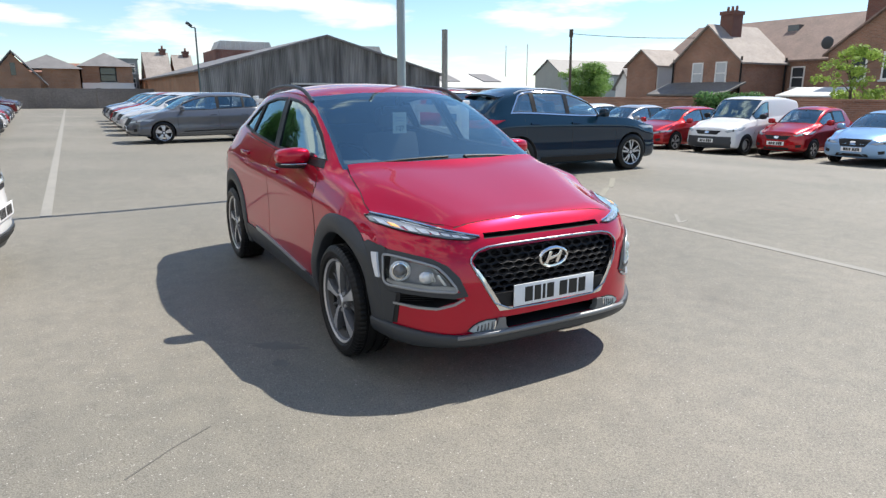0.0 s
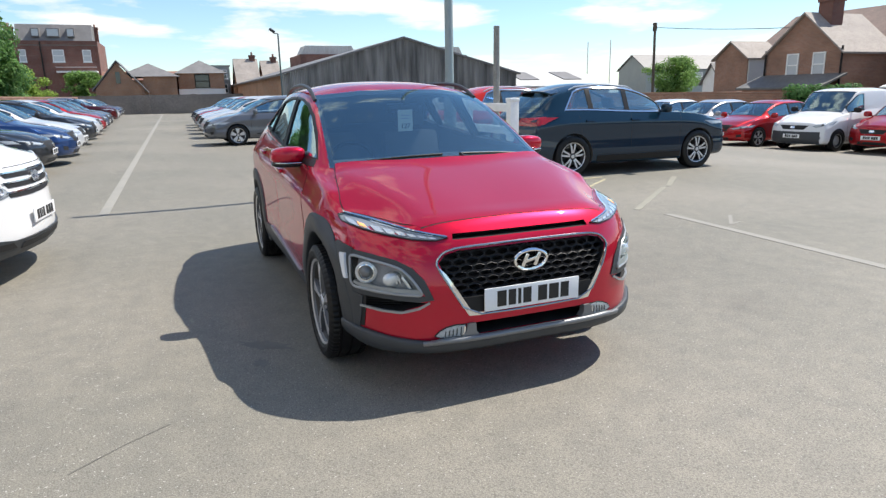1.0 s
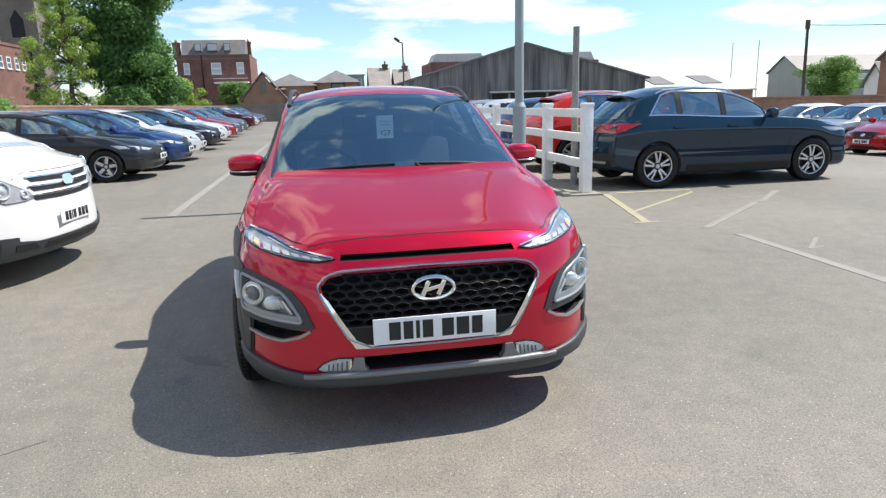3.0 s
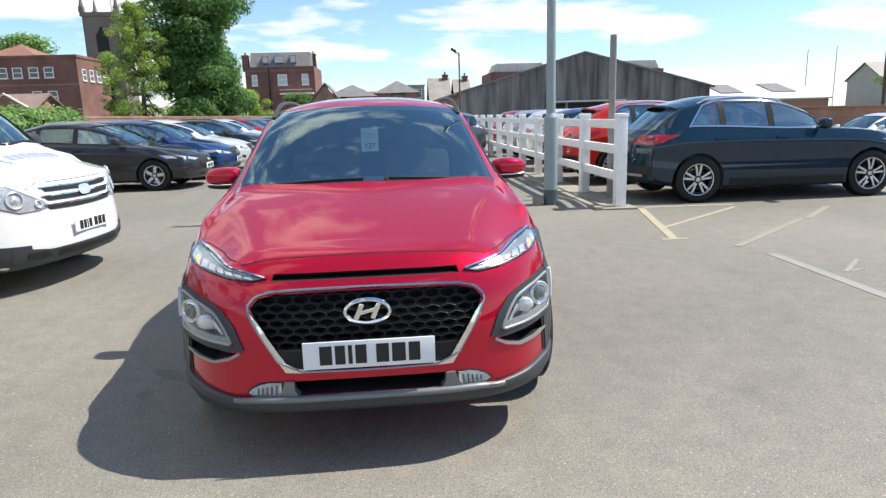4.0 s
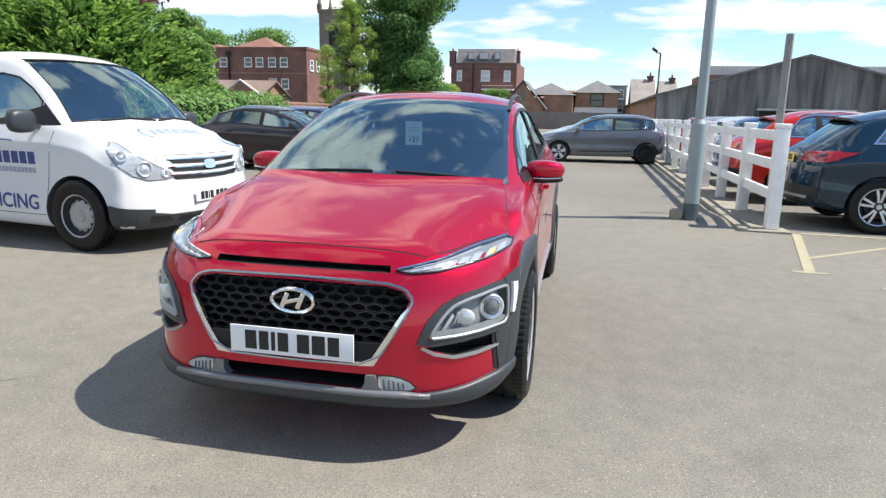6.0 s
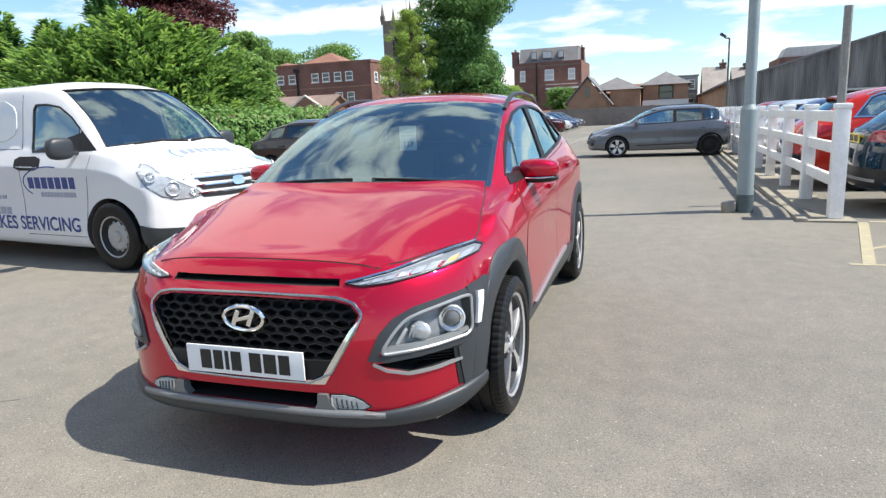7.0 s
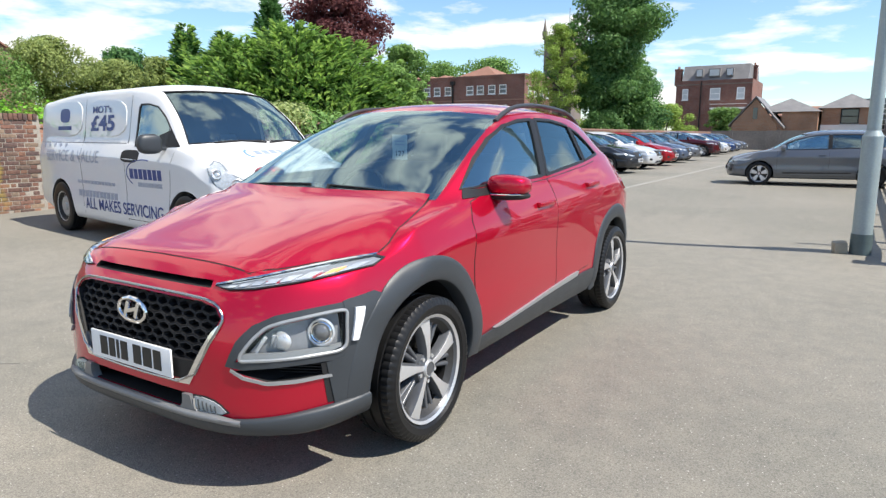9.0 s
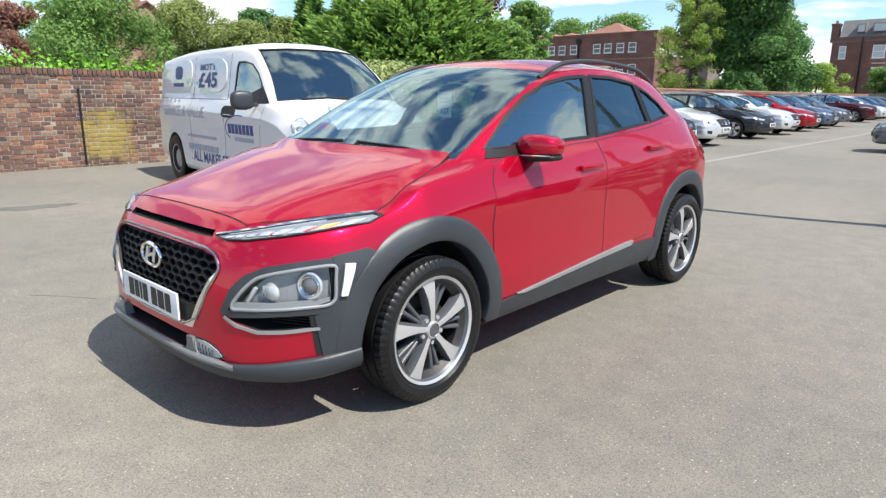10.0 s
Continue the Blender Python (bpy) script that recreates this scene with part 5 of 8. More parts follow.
        for door, s in zip(made, (1, -1)):
            bm = bmesh.new()
            x = skin.drop((hy + 0.11, hz), "left")[0].x
            box(bm, x + 0.002, x + 0.026, hy, hy + 0.215, hz - 0.010, hz + 0.018, bevel=0.009)
            box(bm, x - 0.01, x + 0.02, hy + 0.005, hy + 0.035, hz - 0.008, hz + 0.016)
            box(bm, x - 0.01, x + 0.02, hy + 0.2, hy + 0.232, hz - 0.008, hz + 0.016)
            if s < 0:
                bmesh.ops.scale(bm, vec=(-1, 1, 1), verts=bm.verts[:])
                bmesh.ops.reverse_faces(bm, faces=bm.faces[:])
            o = part("handle", bm, PAINT, door)
            o.color = (*RED, 1)

    # grey cladding: arches, sills, bumper corners, chin
    def flare(cy, a0, a1, r0, r1, flush=None):
        """A swelling lip round a wheel arch; flush: the angles between which its outer edge runs into the bumper."""
        rows = []
        for i in range(61):
            a = radians(a0 + (a1 - a0) * i / 60)
            low = 0.0 if flush is None else ease((math.degrees(a) - flush) / 14)
            row = []
            for t, off in ((0.0, -0.06), (0.0, 0.0), (0.04, 0.009), (0.14, 0.014), (0.45, 0.0145), (0.80, 0.012), (0.94, 0.008 + 0.001 * low), (1.0, 0.003 + 0.005 * low), (1.01, -0.006 + 0.013 * low)):
                r = r0 + (r1 - r0) * t
                y, z = cy + r * math.cos(a), 0.334 + r * math.sin(a)
                co, no = skin.drop((y, max(z, 0.27)), "left")
                row.append(Vector((co.x + off, y, z)) + Vector((0, no.y, no.z)) * off * 0.5)
            rows.append(row)
        return loft(rows, False)
    both("front_arch_cladding", flare(0.0, -10, 184, 0.374, 0.482, 118), CLAD, root)
    front = arc(0, 0.334, 0.462, 112, 126) + [(-0.33, 0.733), (-0.44, 0.722), (-0.468, 0.716), (-0.470, 0.60), (-0.488, 0.512), (-0.545, 0.500), (-0.527, 0.36), (-0.52, 0.31), (-0.40, 0.30)] + arc(0, 0.334, 0.385, 188, 112)
    both("bumper_corner_cladding", skin.panel([front], "left", 0.007, 0.012, 0.03), CLAD, root)
    both("air_slot", skin.panel([[(-0.562, 0.500), (-0.528, 0.500), (-0.524, 0.345), (-0.545, 0.345)]], "left", 0.003, 0.0, 0.03), HOLLOW, root)
    both("rear_arch_cladding", flare(2.575, -10, 192, 0.374, 0.478), CLAD, root)
    sill = [(0.375, 0.215), (2.2, 0.215), (2.13, 0.40), (2.0, 0.405), (1.75, 0.40), (0.62, 0.345), (0.47, 0.335), (0.40, 0.30)]
    both("sill_cladding", skin.panel([sill], "left", 0.010, 0.01, 0.05), CLAD, root)
    both("sill_strip", skin.panel([[(0.60, 0.352), (0.66, 0.345), (1.78, 0.405), (1.80, 0.432), (1.72, 0.432)]], "left", 0.016, 0.0, 0.05), SILVER, root)
    outer = [(0.493, 0.502), (0.530, 0.595), (0.577, 0.651), (0.64, 0.685), (0.72, 0.702), (0.806, 0.716), (0.808, 0.535), (0.80, 0.505), (0.70, 0.503), (0.56, 0.493)]
    inner = [(0.541, 0.527), (0.583, 0.60), (0.618, 0.641), (0.66, 0.658), (0.72, 0.672), (0.780, 0.683), (0.794, 0.682), (0.799, 0.668), (0.803, 0.560), (0.796, 0.542), (0.785, 0.537), (0.70, 0.532), (0.60, 0.528)]
    both("lamp_surround", skin.panel(ring_polys(outer, inset(inner, -0.006)), "front", 0.006, 0.012, 0.025), CLAD, root)

    def on_front(pts, off, r, n=8, closed=True):
        """A round bar that runs along points of the front."""
        line = []
        for x, z in pts + (pts[:2] if closed else []):
            co, no = skin.drop((x, z), "front")
            line.append(co + no * off)
        b = bmesh.new()
        tube(b, line, r, n, cap=not closed)
        return b
    band = [(x, z) for x, z in inner if z < 0.56 and x < 0.80]
    low = [band[0]] + sorted(band[1:])
    both("bezel_band", skin.panel([low + [(x, z + 0.024) for x, z in low[::-1]]], "front", 0.0045, 0.01, 0.02), SILVER, root)
    both("lamp_bezel", on_front(rounded(inset(inner, -0.002), 2), 0.005, 0.007), SILVER, root, "satin silver headlight bezel")
    for s, (bm) in zip((1, -1), (skin.panel([inset(inner, 0.001)], "front", -0.03, 0.04, 0.02), None)):
        if bm is None:
            bm = mirrored(keep)
        else:
            keep = bm.copy()
        lamp_o = part("headlight", bm, LAMP_GREY, root, "clear headlight with projector lens in a silver bezel")
        co, no = skin.drop((0.752, 0.612), "front")
        ax = (no + Vector((0, -1.2, 0))).normalized()
        up = (Vector((0, 0, 1)) - ax * ax.z).normalized()
        rt = ax.cross(up)
        flip = Matrix.Diagonal((s, 1, 1, 1))
        b = bmesh.new()
        bmesh.ops.create_uvsphere(b, u_segments=24, v_segments=12, radius=0.036, matrix=flip @ Matrix.Translation(co - ax * 0.018))
        part("projector", b, LENS_BALL, lamp_o)
        for rr, k, back, mt, nm in ((0.047, 0.0065, 0.004, REFLECTOR, "projector_ring"), (0.037, 0.005, 0.002, CHROME, "lens_ring")):
            b = bmesh.new()
            tube(b, [flip @ (co - ax * back + (rt * math.cos(i * math.pi / 14) + up * math.sin(i * math.pi / 14)) * rr) for i in range(30)], k, 6, cap=False)
            part(nm, b, mt, lamp_o)
        b = bmesh.new()
        co = skin.drop((0.652, 0.592), "front")[0]
        bmesh.ops.create_uvsphere(b, u_segments=16, v_segments=8, radius=1.0, matrix=Matrix.Translation((s * 0.652, co.y + 0.024, 0.592)) @ Matrix.Diagonal((0.050, 0.020, 0.036, 1)))
        for k in range(4):
            box(b, -0.003, 0.003, -0.004, 0.006, -0.024, 0.024, m=pose(s * (0.63 + 0.014 * k), co.y + 0.004 + 0.004 * k, 0.592, 0, s * 20, 0))
        part("side_reflector", b, REFLECTOR, lamp_o)
        b = bmesh.new()
        co = skin.drop((0.603, 0.582), "front")[0]
        box(b, -0.036, 0.036, -0.004, 0.010, -0.007, 0.007, bevel=0.003, m=pose(s * 0.603, co.y + 0.008, 0.580, 0, -s * 56, s * 24))
        part("reflector_fin", b, REFLECTOR, lamp_o)
    both("headlight_glass", skin.panel([inset(inner, 0.006)], "front", 0.008, 0.0, 0.025), LENS, root)
    drl = [(0.395, 0.774), (0.46, 0.788), (0.53, 0.801), (0.60, 0.815), (0.68, 0.831), (0.765, 0.846), (0.79, 0.838), (0.79, 0.820), (0.74, 0.806), (0.66, 0.789), (0.55, 0.772), (0.46, 0.765)]
    both("daytime_lamp_rim", skin.panel(ring_polys(inset(drl, -0.002), inset(drl, 0.002)), "front", 0.007, 0.01, 0.02), TRIM, root)
    both("daytime_lamp", skin.panel([drl], "front", 0.002, 0.01, 0.02), LAMP_GREY, root, "slim clear daytime lamp with a lit amber indicator")
    cells = []
    for k in range(6):
        x, w = 0.448 + k * 0.042, 0.031
        zb = 0.768 + 0.0055 * k
        cells.append([(x, zb + 0.001), (x + w, zb + 0.005), (x + w + 0.009, zb + 0.013 + 0.0016 * k), (x + 0.008, zb + 0.010 + 0.0016 * k)])
    both("lamp_cell", skin.panel(cells, "front", 0.006, 0.0, 0.02), REFLECTOR, root)
    both("lamp_light_guide", skin.panel(strip([(0.46, 0.785), (0.56, 0.806), (0.68, 0.829)], 0.006), "front", 0.006, 0.0, 0.02), REFLECTOR, root)
    both("indicator", skin.panel([[(0.705, 0.803), (0.735, 0.810), (0.742, 0.828), (0.715, 0.820)], [(0.742, 0.811), (0.770, 0.818), (0.774, 0.834), (0.748, 0.829)]], "front", 0.006, 0.0, 0.02), REFLECTOR, root)
    part("lit_indicator", skin.panel([[(-0.716, 0.809), (-0.738, 0.814), (-0.740, 0.823), (-0.720, 0.818)]], "front", 0.008, 0.0, 0.02), AMBER, root)
    part("lit_indicator", skin.panel([[(0.716, 0.809), (0.738, 0.814), (0.740, 0.823), (0.720, 0.818)]], "front", 0.008, 0.0, 0.02), AMBER, root)
    both("daytime_lamp_glass", skin.panel([drl], "front", 0.010, 0.0, 0.025), LENS, root)
    both("daytime_lamp_line", skin.panel(strip([(0.40, 0.777), (0.53, 0.804), (0.68, 0.834), (0.765, 0.849)], 0.005), "front", 0.012, 0.0, 0.02), CHROME, root)
    both("corner_slit", skin.panel([[(-0.432, 0.688), (-0.394, 0.685), (-0.434, 0.568), (-0.458, 0.569)]], "left", 0.02, 0.0, 0.02), WHITE_TRIM, root)
    both("intake_strip", skin.panel(strip([(0.512, 0.490), (0.56, 0.462), (0.625, 0.440), (0.70, 0.441), (0.777, 0.449)], 0.011), "front", 0.008, 0.004, 0.02), SILVER, root)
    for s in (1, -1):
        bm = bmesh.new()
        for k in range(5):
            tube(bm, [(s * 0.60, -0.62, 0.455 + 0.011 * k), (s * 0.79, -0.52, 0.455 + 0.011 * k)], 0.0025, 4)
        part("intake_mesh", bm, TRIM, root)
    def lip(end, profile, n=80):
        """A bumper lip swept round the nose: profile(deg) gives (out, z) pairs."""
        rows = []
        for i in range(n + 1):
            deg = -end + 2 * end * i / n
            row = []
            for out, z in profile(abs(deg)):
                co, no = skin.around(deg, max(z, 0.262))
                flat_no = Vector((no.x, no.y, 0)).normalized()
                row.append(Vector((co.x, co.y, z)) + flat_no * out)
            rows.append(row)
        return loft(rows)

    def chin_at(d):
        top, low = 0.302 + 0.045 * ease((d - 26) / 33), 0.236 + 0.014 * ease((d - 40) / 20)
        k = 0.8 + 0.2 * ease(d / 30)
        return [(-0.02, top - 0.004), (0.008, top + 0.002), (0.018 * k, top - 0.003), (0.024 * k, top - 0.012), (0.029 * k, (top + low) / 2), (0.026 * k, low + 0.014), (0.014, low + 0.003), (-0.03, low)]

    def skid_at(d):
        k = 1 - ease((d - 24) / 7)
        top = 0.304 + 0.014 * k
        return [(0.004, top - 0.002), (0.018, top), (0.026 + 0.004 * k, top - 0.005), (0.028 + 0.005 * k, top - 0.016), (0.026 + 0.004 * k, top - 0.022 - 0.004 * k), (0.018, top - 0.026 - 0.004 * k)]
    part("chin", lip(57.2, chin_at), CLAD, root, sharp=60)
    part("skid_plate", lip(31.0, skid_at), SKID, root, sharp=60)
    both("skid_bracket", skin.panel([[(0.302, 0.376), (0.340, 0.376), (0.352, 0.34), (0.385, 0.306), (0.275, 0.306), (0.300, 0.34)]], "front", 0.016, 0.02, 0.02), SKID, root)
    fog = [(0.352, 0.370), (0.40, 0.371), (0.44, 0.362), (0.472, 0.346), (0.490, 0.326), (0.470, 0.318), (0.362, 0.318)]
    both("fog_lamp", skin.panel([inset(fog, -0.006)], "front", 0.002, 0.012, 0.02), HOLLOW, root)
    both("fog_reflector", skin.panel([fog], "front", 0.005, 0.0, 0.02), LAMP_SILVER, root)
    both("fog_bar", skin.panel([[(x, 0.322), (x + 0.006, 0.322), (x + 0.003, 0.362 - (x - 0.37) * 0.2), (x - 0.003, 0.362 - (x - 0.37) * 0.2)] for x in (0.372, 0.392, 0.410, 0.428, 0.446)], "front", 0.008, 0.0, 0.02), LAMP_DARK, root)
    both("fog_edge", on_front([(0.356, 0.366), (0.357, 0.34), (0.364, 0.322)], 0.010, 0.005, 6, False), CHROME, root)
    both("fog_glass", skin.panel([fog], "front", 0.012, 0.0, 0.03), LENS, root)

    # grille, badge, plate
    def y_at(x, z):
        h = skin.drop((x, z), "front")
        return (h[0].y if h else -0.8) + 0.018
    part("grille_mesh", honeycomb(grille, y_at), TRIM, root)
    part("grille_frame", on_front(rounded(grille, 1), 0.004, 0.0058, 8), DARK_CHROME, root, "dark chrome grille surround")
    both("grille_blade", skin.panel([[(0.462, 0.650), (0.472, 0.655), (0.452, 0.606), (0.332, 0.412), (0.255, 0.409), (0.255, 0.424), (0.316, 0.430), (0.434, 0.620)]], "front", 0.006, 0.004, 0.03), CHROME, root)
    part("grille_floor", skin.panel([[(-0.36, 0.50), (0.36, 0.50), (0.32, 0.425), (-0.32, 0.425)]], "front", -0.004, 0.02, 0.04), TRIM, root)
    by = skin.drop((0, 0.645), "front")[0].y - 0.012
    bm = bmesh.new()
    ell = [(0.087 * math.cos(a * math.pi / 24), 0.047 * math.sin(a * math.pi / 24)) for a in range(49)]
    tube(bm, [(x, by, 0.648 + z) for x, z in ell], 0.0085, 8, cap=False)
    for x0 in (-0.033, 0.033):
        box(bm, -0.010, 0.010, -0.007, 0.012, -0.034, 0.034, bevel=0.004, m=pose(x0, by, 0.648, 0, 24, 0))
    box(bm, -0.035, 0.035, -0.006, 0.012, -0.008, 0.008, bevel=0.003, m=pose(0, by, 0.648, 0, -14, 0))
    part("badge", bm, CHROME, root, "oval chrome badge")
    plate_on(root, skin, "front", 0.0, 0.482)

    # mirrors, rails, wipers
    for s in (1, -1):
        cap_bm, low_bm = bmesh.new(), bmesh.new()
        for b, z0, z1, sc in ((cap_bm, -0.012, 0.092, 1.0), (low_bm, -0.035, 0.004, 0.95)):
            box(b, -0.115 * sc, 0.115 * sc, -0.07 * sc, 0.065 * sc, z0, z1, bevel=0.0)
            bmesh.ops.subdivide_edges(b, edges=b.edges[:], cuts=7, use_grid_fill=True)
            cz, hz = (z0 + z1) / 2, (z1 - z0) / 2
            for v in b.verts:
                q = Vector((v.co.x / (0.115 * sc), (v.co.y + 0.0025 * sc) / (0.0675 * sc), (v.co.z - cz) / hz))
                n = (abs(q.x) ** 3.2 + abs(q.y) ** 3.2 + abs(q.z) ** 3.2) ** (1 / 3.2)
                q = q / max(n, 1e-6)
                v.co = Vector((q.x * 0.108 * sc, q.y * 0.072 * sc, cz + q.z * hz * 1.05))
            for v in b.verts:
                v.co.y += 0.35 * max(0, v.co.x) * 0.6
                v.co.z *= 1 - 0.9 * max(0, v.co.x)
        box(low_bm, -0.22, -0.06, -0.03, 0.025, -0.034, -0.008, bevel=0.010)
        for b in (cap_bm, low_bm):
            if s < 0:
                bmesh.ops.scale(b, vec=(-1, 1, 1), verts=b.verts[:])
                bmesh.ops.reverse_faces(b, faces=b.faces[:])
            bmesh.ops.translate(b, vec=(s * 0.868, 0.735, 1.030), verts=b.verts[:])
        m = part("door_mirror", low_bm, TRIM, root, "red door mirror with a black base")
        o = part("mirror_cap", cap_bm, PAINT, m)
        o.color = (*RED, 1)
        b = bmesh.new()
        tube(b, [(s * 0.80, 0.668, 1.024), (s * 0.89, 0.663, 1.025), (s * 0.955, 0.695, 1.027)], 0.004, 6)
        part("mirror_line", b, CHROME, m)
        b = skin.panel([[(0.43, 1.018), (0.475, 1.058), (0.70, 1.058), (0.68, 1.022)]], "left", 0.004, 0.01, 0.03)
        if s < 0:
            b2 = mirrored(b)
            b.free()
            b = b2
        part("mirror_foot", b, TRIM, m)
        b = bmesh.new()
        pts = []
        for i in range(15):
            t = i / 14
            y = 1.09 + 1.47 * t
            xx = 0.600 - 0.055 * t
            hit = skin.drop((xx, y), "top")
            lift = 0.038 * min(1, 5.5 * t, 5.5 * (1 - t)) ** 0.8
            pts.append((s * xx, y, hit[0].z + lift))
        tube(b, pts, 0.014, 10)
        part("roof_rail", b, ALLOY_DARK, root, "dark grey roof rail")
    for x0, x1 in ((-0.62, -0.02), (0.10, 0.62)):
        b = bmesh.new()
        pts = []
        for i in range(9):
            x = x0 + (x1 - x0) * i / 8
            z = 1.060 - 0.04 * (abs(x) / 0.7) ** 2 + 0.010
            h = skin.drop((x, z), "front")
            pts.append((x, h[0].y - 0.010, z + 0.002))
        tube(b, pts, 0.006, 6)
        tube(b, [pts[0], (pts[0][0] + 0.02, pts[0][1] - 0.05, pts[0][2] - 0.03)], 0.01, 6)
        part("wiper", b, TRIM, root)
    part("cowl", skin.panel([[(-0.68, 0.24), (-0.4, 0.18), (0, 0.145), (0.4, 0.18), (0.68, 0.24), (0.68, 0.34), (0.4, 0.25), (0, 0.22), (-0.4, 0.25), (-0.68, 0.34)]], "top", 0.0012, 0.01, 0.05), TRIM, root)

    # cabin
    bm = bmesh.new()
    box(bm, -0.68, 0.68, 0.46, 0.94, 0.55, 0.955, bevel=0.06)
    box(bm, -0.55, -0.17, 0.80, 1.02, 0.90, 1.0, bevel=0.03)
    part("dashboard", bm, DARK, root)
    bm = bmesh.new()
    tube(bm, [Vector((0.185 * math.cos(a * math.pi / 14), 0, 0.185 * math.sin(a * math.pi / 14))) for a in range(29)], 0.015, 8, cap=False)
    box(bm, -0.17, 0.17, -0.02, 0.015, -0.03, 0.03, bevel=0.01)
    box(bm, -0.05, 0.05, -0.03, 0.015, -0.17, 0.05, bevel=0.01)
    bmesh.ops.transform(bm, matrix=pose(-0.36, 1.06, 0.93, -22, 0, 0), verts=bm.verts[:])
    part("steering_wheel", bm, TRIM, root)
    for x in (0.36, -0.36):
        make_seat(root, x, 1.25, 0.45)
    bm = bmesh.new()
    box(bm, -0.6, 0.6, 2.0, 2.45, 0.45, 0.62, bevel=0.05)
    box(bm, -0.6, 0.6, 0, 0.14, 0, 0.6, bevel=0.05, m=pose(0, 2.42, 0.6, -14, 0, 0))
    part("rear_seat", bm, SEAT, root)
    bm = bmesh.new()
    box(bm, -0.12, 0.12, 0.99, 1.02, 1.305, 1.37, bevel=0.012)
    tube(bm, [(0, 1.0, 1.37), (0, 1.0, 1.43)], 0.012, 8)
    part("rear_view_mirror", bm, TRIM, root)
    base = pose(0.01, 0.982, 1.25, 90, 0, 0)
    bm = bmesh.new()
    box(bm, -0.055, 0.055, -0.075, 0.075, -0.001, 0.001)
    bmesh.ops.transform(bm, matrix=base, verts=bm.verts[:])
    st = part("price_card", bm, PAPER, root, "white stock card hanging behind the windscreen")
    text_mesh("127", 0.048, base @ pose(0, -0.04, 0.0012), INK, "stock_number", st)
    for z in (0.035, 0.015):
        bm = bmesh.new()
        box(bm, -0.035, 0.035, z - 0.004, z + 0.004, 0.0005, 0.0022)
        bmesh.ops.transform(bm, matrix=base, verts=bm.verts[:])
        part("text_bar", bm, GREY_INK, st)

    both("tail_lamp", skin.panel([[(2.86, 0.96), (3.08, 1.0), (3.10, 0.93), (2.95, 0.90)]], "left", 0.008, 0.01, 0.04), TAIL, root)
    for s in (1, -1):
        for y in C["axles"]:
            make_wheel(root, (s * 0.775, y, C["hub"]), s, C["wheel"], 0.225, C["rim"], "blade", n=48)
    return root, skin


hero = make_hero()[0]
hero.matrix_basis = pose(-0.008, 0, 0, 0, 0, 0.7)


def shape(L, W, H, wb, fo, nose_z, cowl, cowl_z, top, roof_end, belt, tail_z, wheel=0.31, rim=0.2, rear_lean=0.12, gh=0.17, **more):
    """Curves of an ordinary car from its main sizes."""
    h, y0, y1 = W / 2, -fo, L - fo
    wr = h - gh - 0.12
    C = dict(
        half=h, waist=0.022, mid=0.55, hub=wheel, wheel=wheel, rim=rim, axles=(0.0, wb), floor=0.34,
        nose=(y0, 0.3, 2.3, [(0.2, 0.06), (0.35, 0.0), (0.55, 0.01), (nose_z - 0.08, 0.06), (nose_z + 0.02, 0.14)]),
        tail=(y1, 0.22, 2.4, [(0.2, 0.08), (0.45, 0.0), (0.8, 0.02), (1.1, rear_lean), (1.6, rear_lean * 1.8)]),
        screen=(cowl, top), cabin=(cowl + 0.15, min(roof_end + 0.15, y1 - 0.35)),
        zt=[(y0, nose_z), (y0 + 0.25, nose_z + (cowl_z - nose_z) * 0.4), (cowl - 0.1, cowl_z), (cowl, cowl_z + 0.035), ((cowl + top) / 2, (cowl_z + H) / 2 + 0.045), (top, H - 0.055),
            (top + 0.35, H - 0.006), ((top + roof_end) / 2 + 0.2, H), (roof_end, H - 0.075), (roof_end + (y1 - roof_end) * 0.55, (H + tail_z) / 2), (y1, tail_z)],
        ze=[(y0, nose_z - 0.06), (cowl, cowl_z - 0.03), (top, belt), (roof_end, belt + 0.06), (y1, min(tail_z - 0.05, belt + 0.02))],
        zs=[(y0, nose_z - 0.2), (cowl, cowl_z - 0.17), (roof_end, belt - 0.14), (y1, belt - 0.2)],
        df=[(y0, 0.05), (cowl - 0.1, 0.035), (top, 0.075), (roof_end, 0.08), (y1, 0.06)],
        wf=[(y0, h - 0.32), (cowl, h - 0.22), (top, wr), (roof_end, wr - 0.02), (y1, wr)],
        we=[(y0, h - 0.1), (cowl, h - 0.08), (top, h - 0.085), (roof_end, h - 0.11), (y1, h - 0.13)],
        w=[(y0, h - 0.04), (0.0, h - 0.004), (wb, h - 0.002), (y1, h - 0.05)],
        wb=[(y0, h - 0.2), (0.0, h - 0.12), (wb, h - 0.12), (y1, h - 0.2)],
        zb=[(y0, 0.22), (0.0, 0.18), (wb, 0.2), (y1, 0.3)],
        mirror=(h - 0.0, cowl + 0.34, belt + 0.06, 1.0), wheels=[(5, 0, 0.03, 0.042, 0.0)] * 2,
        plates=[("front", 0.0, 0.45, False)], group="parked cars",
    )
    C.update(more)
    return C


def lamp_poly(h, z, drop=0.10, reach=0.34):
    return [(h - 0.08 - reach, z - drop * 0.75), (h - 0.03, z + 0.02), (h - 0.035, z - drop * 0.5), (h - 0.10 - reach * 0.6, z - drop)]


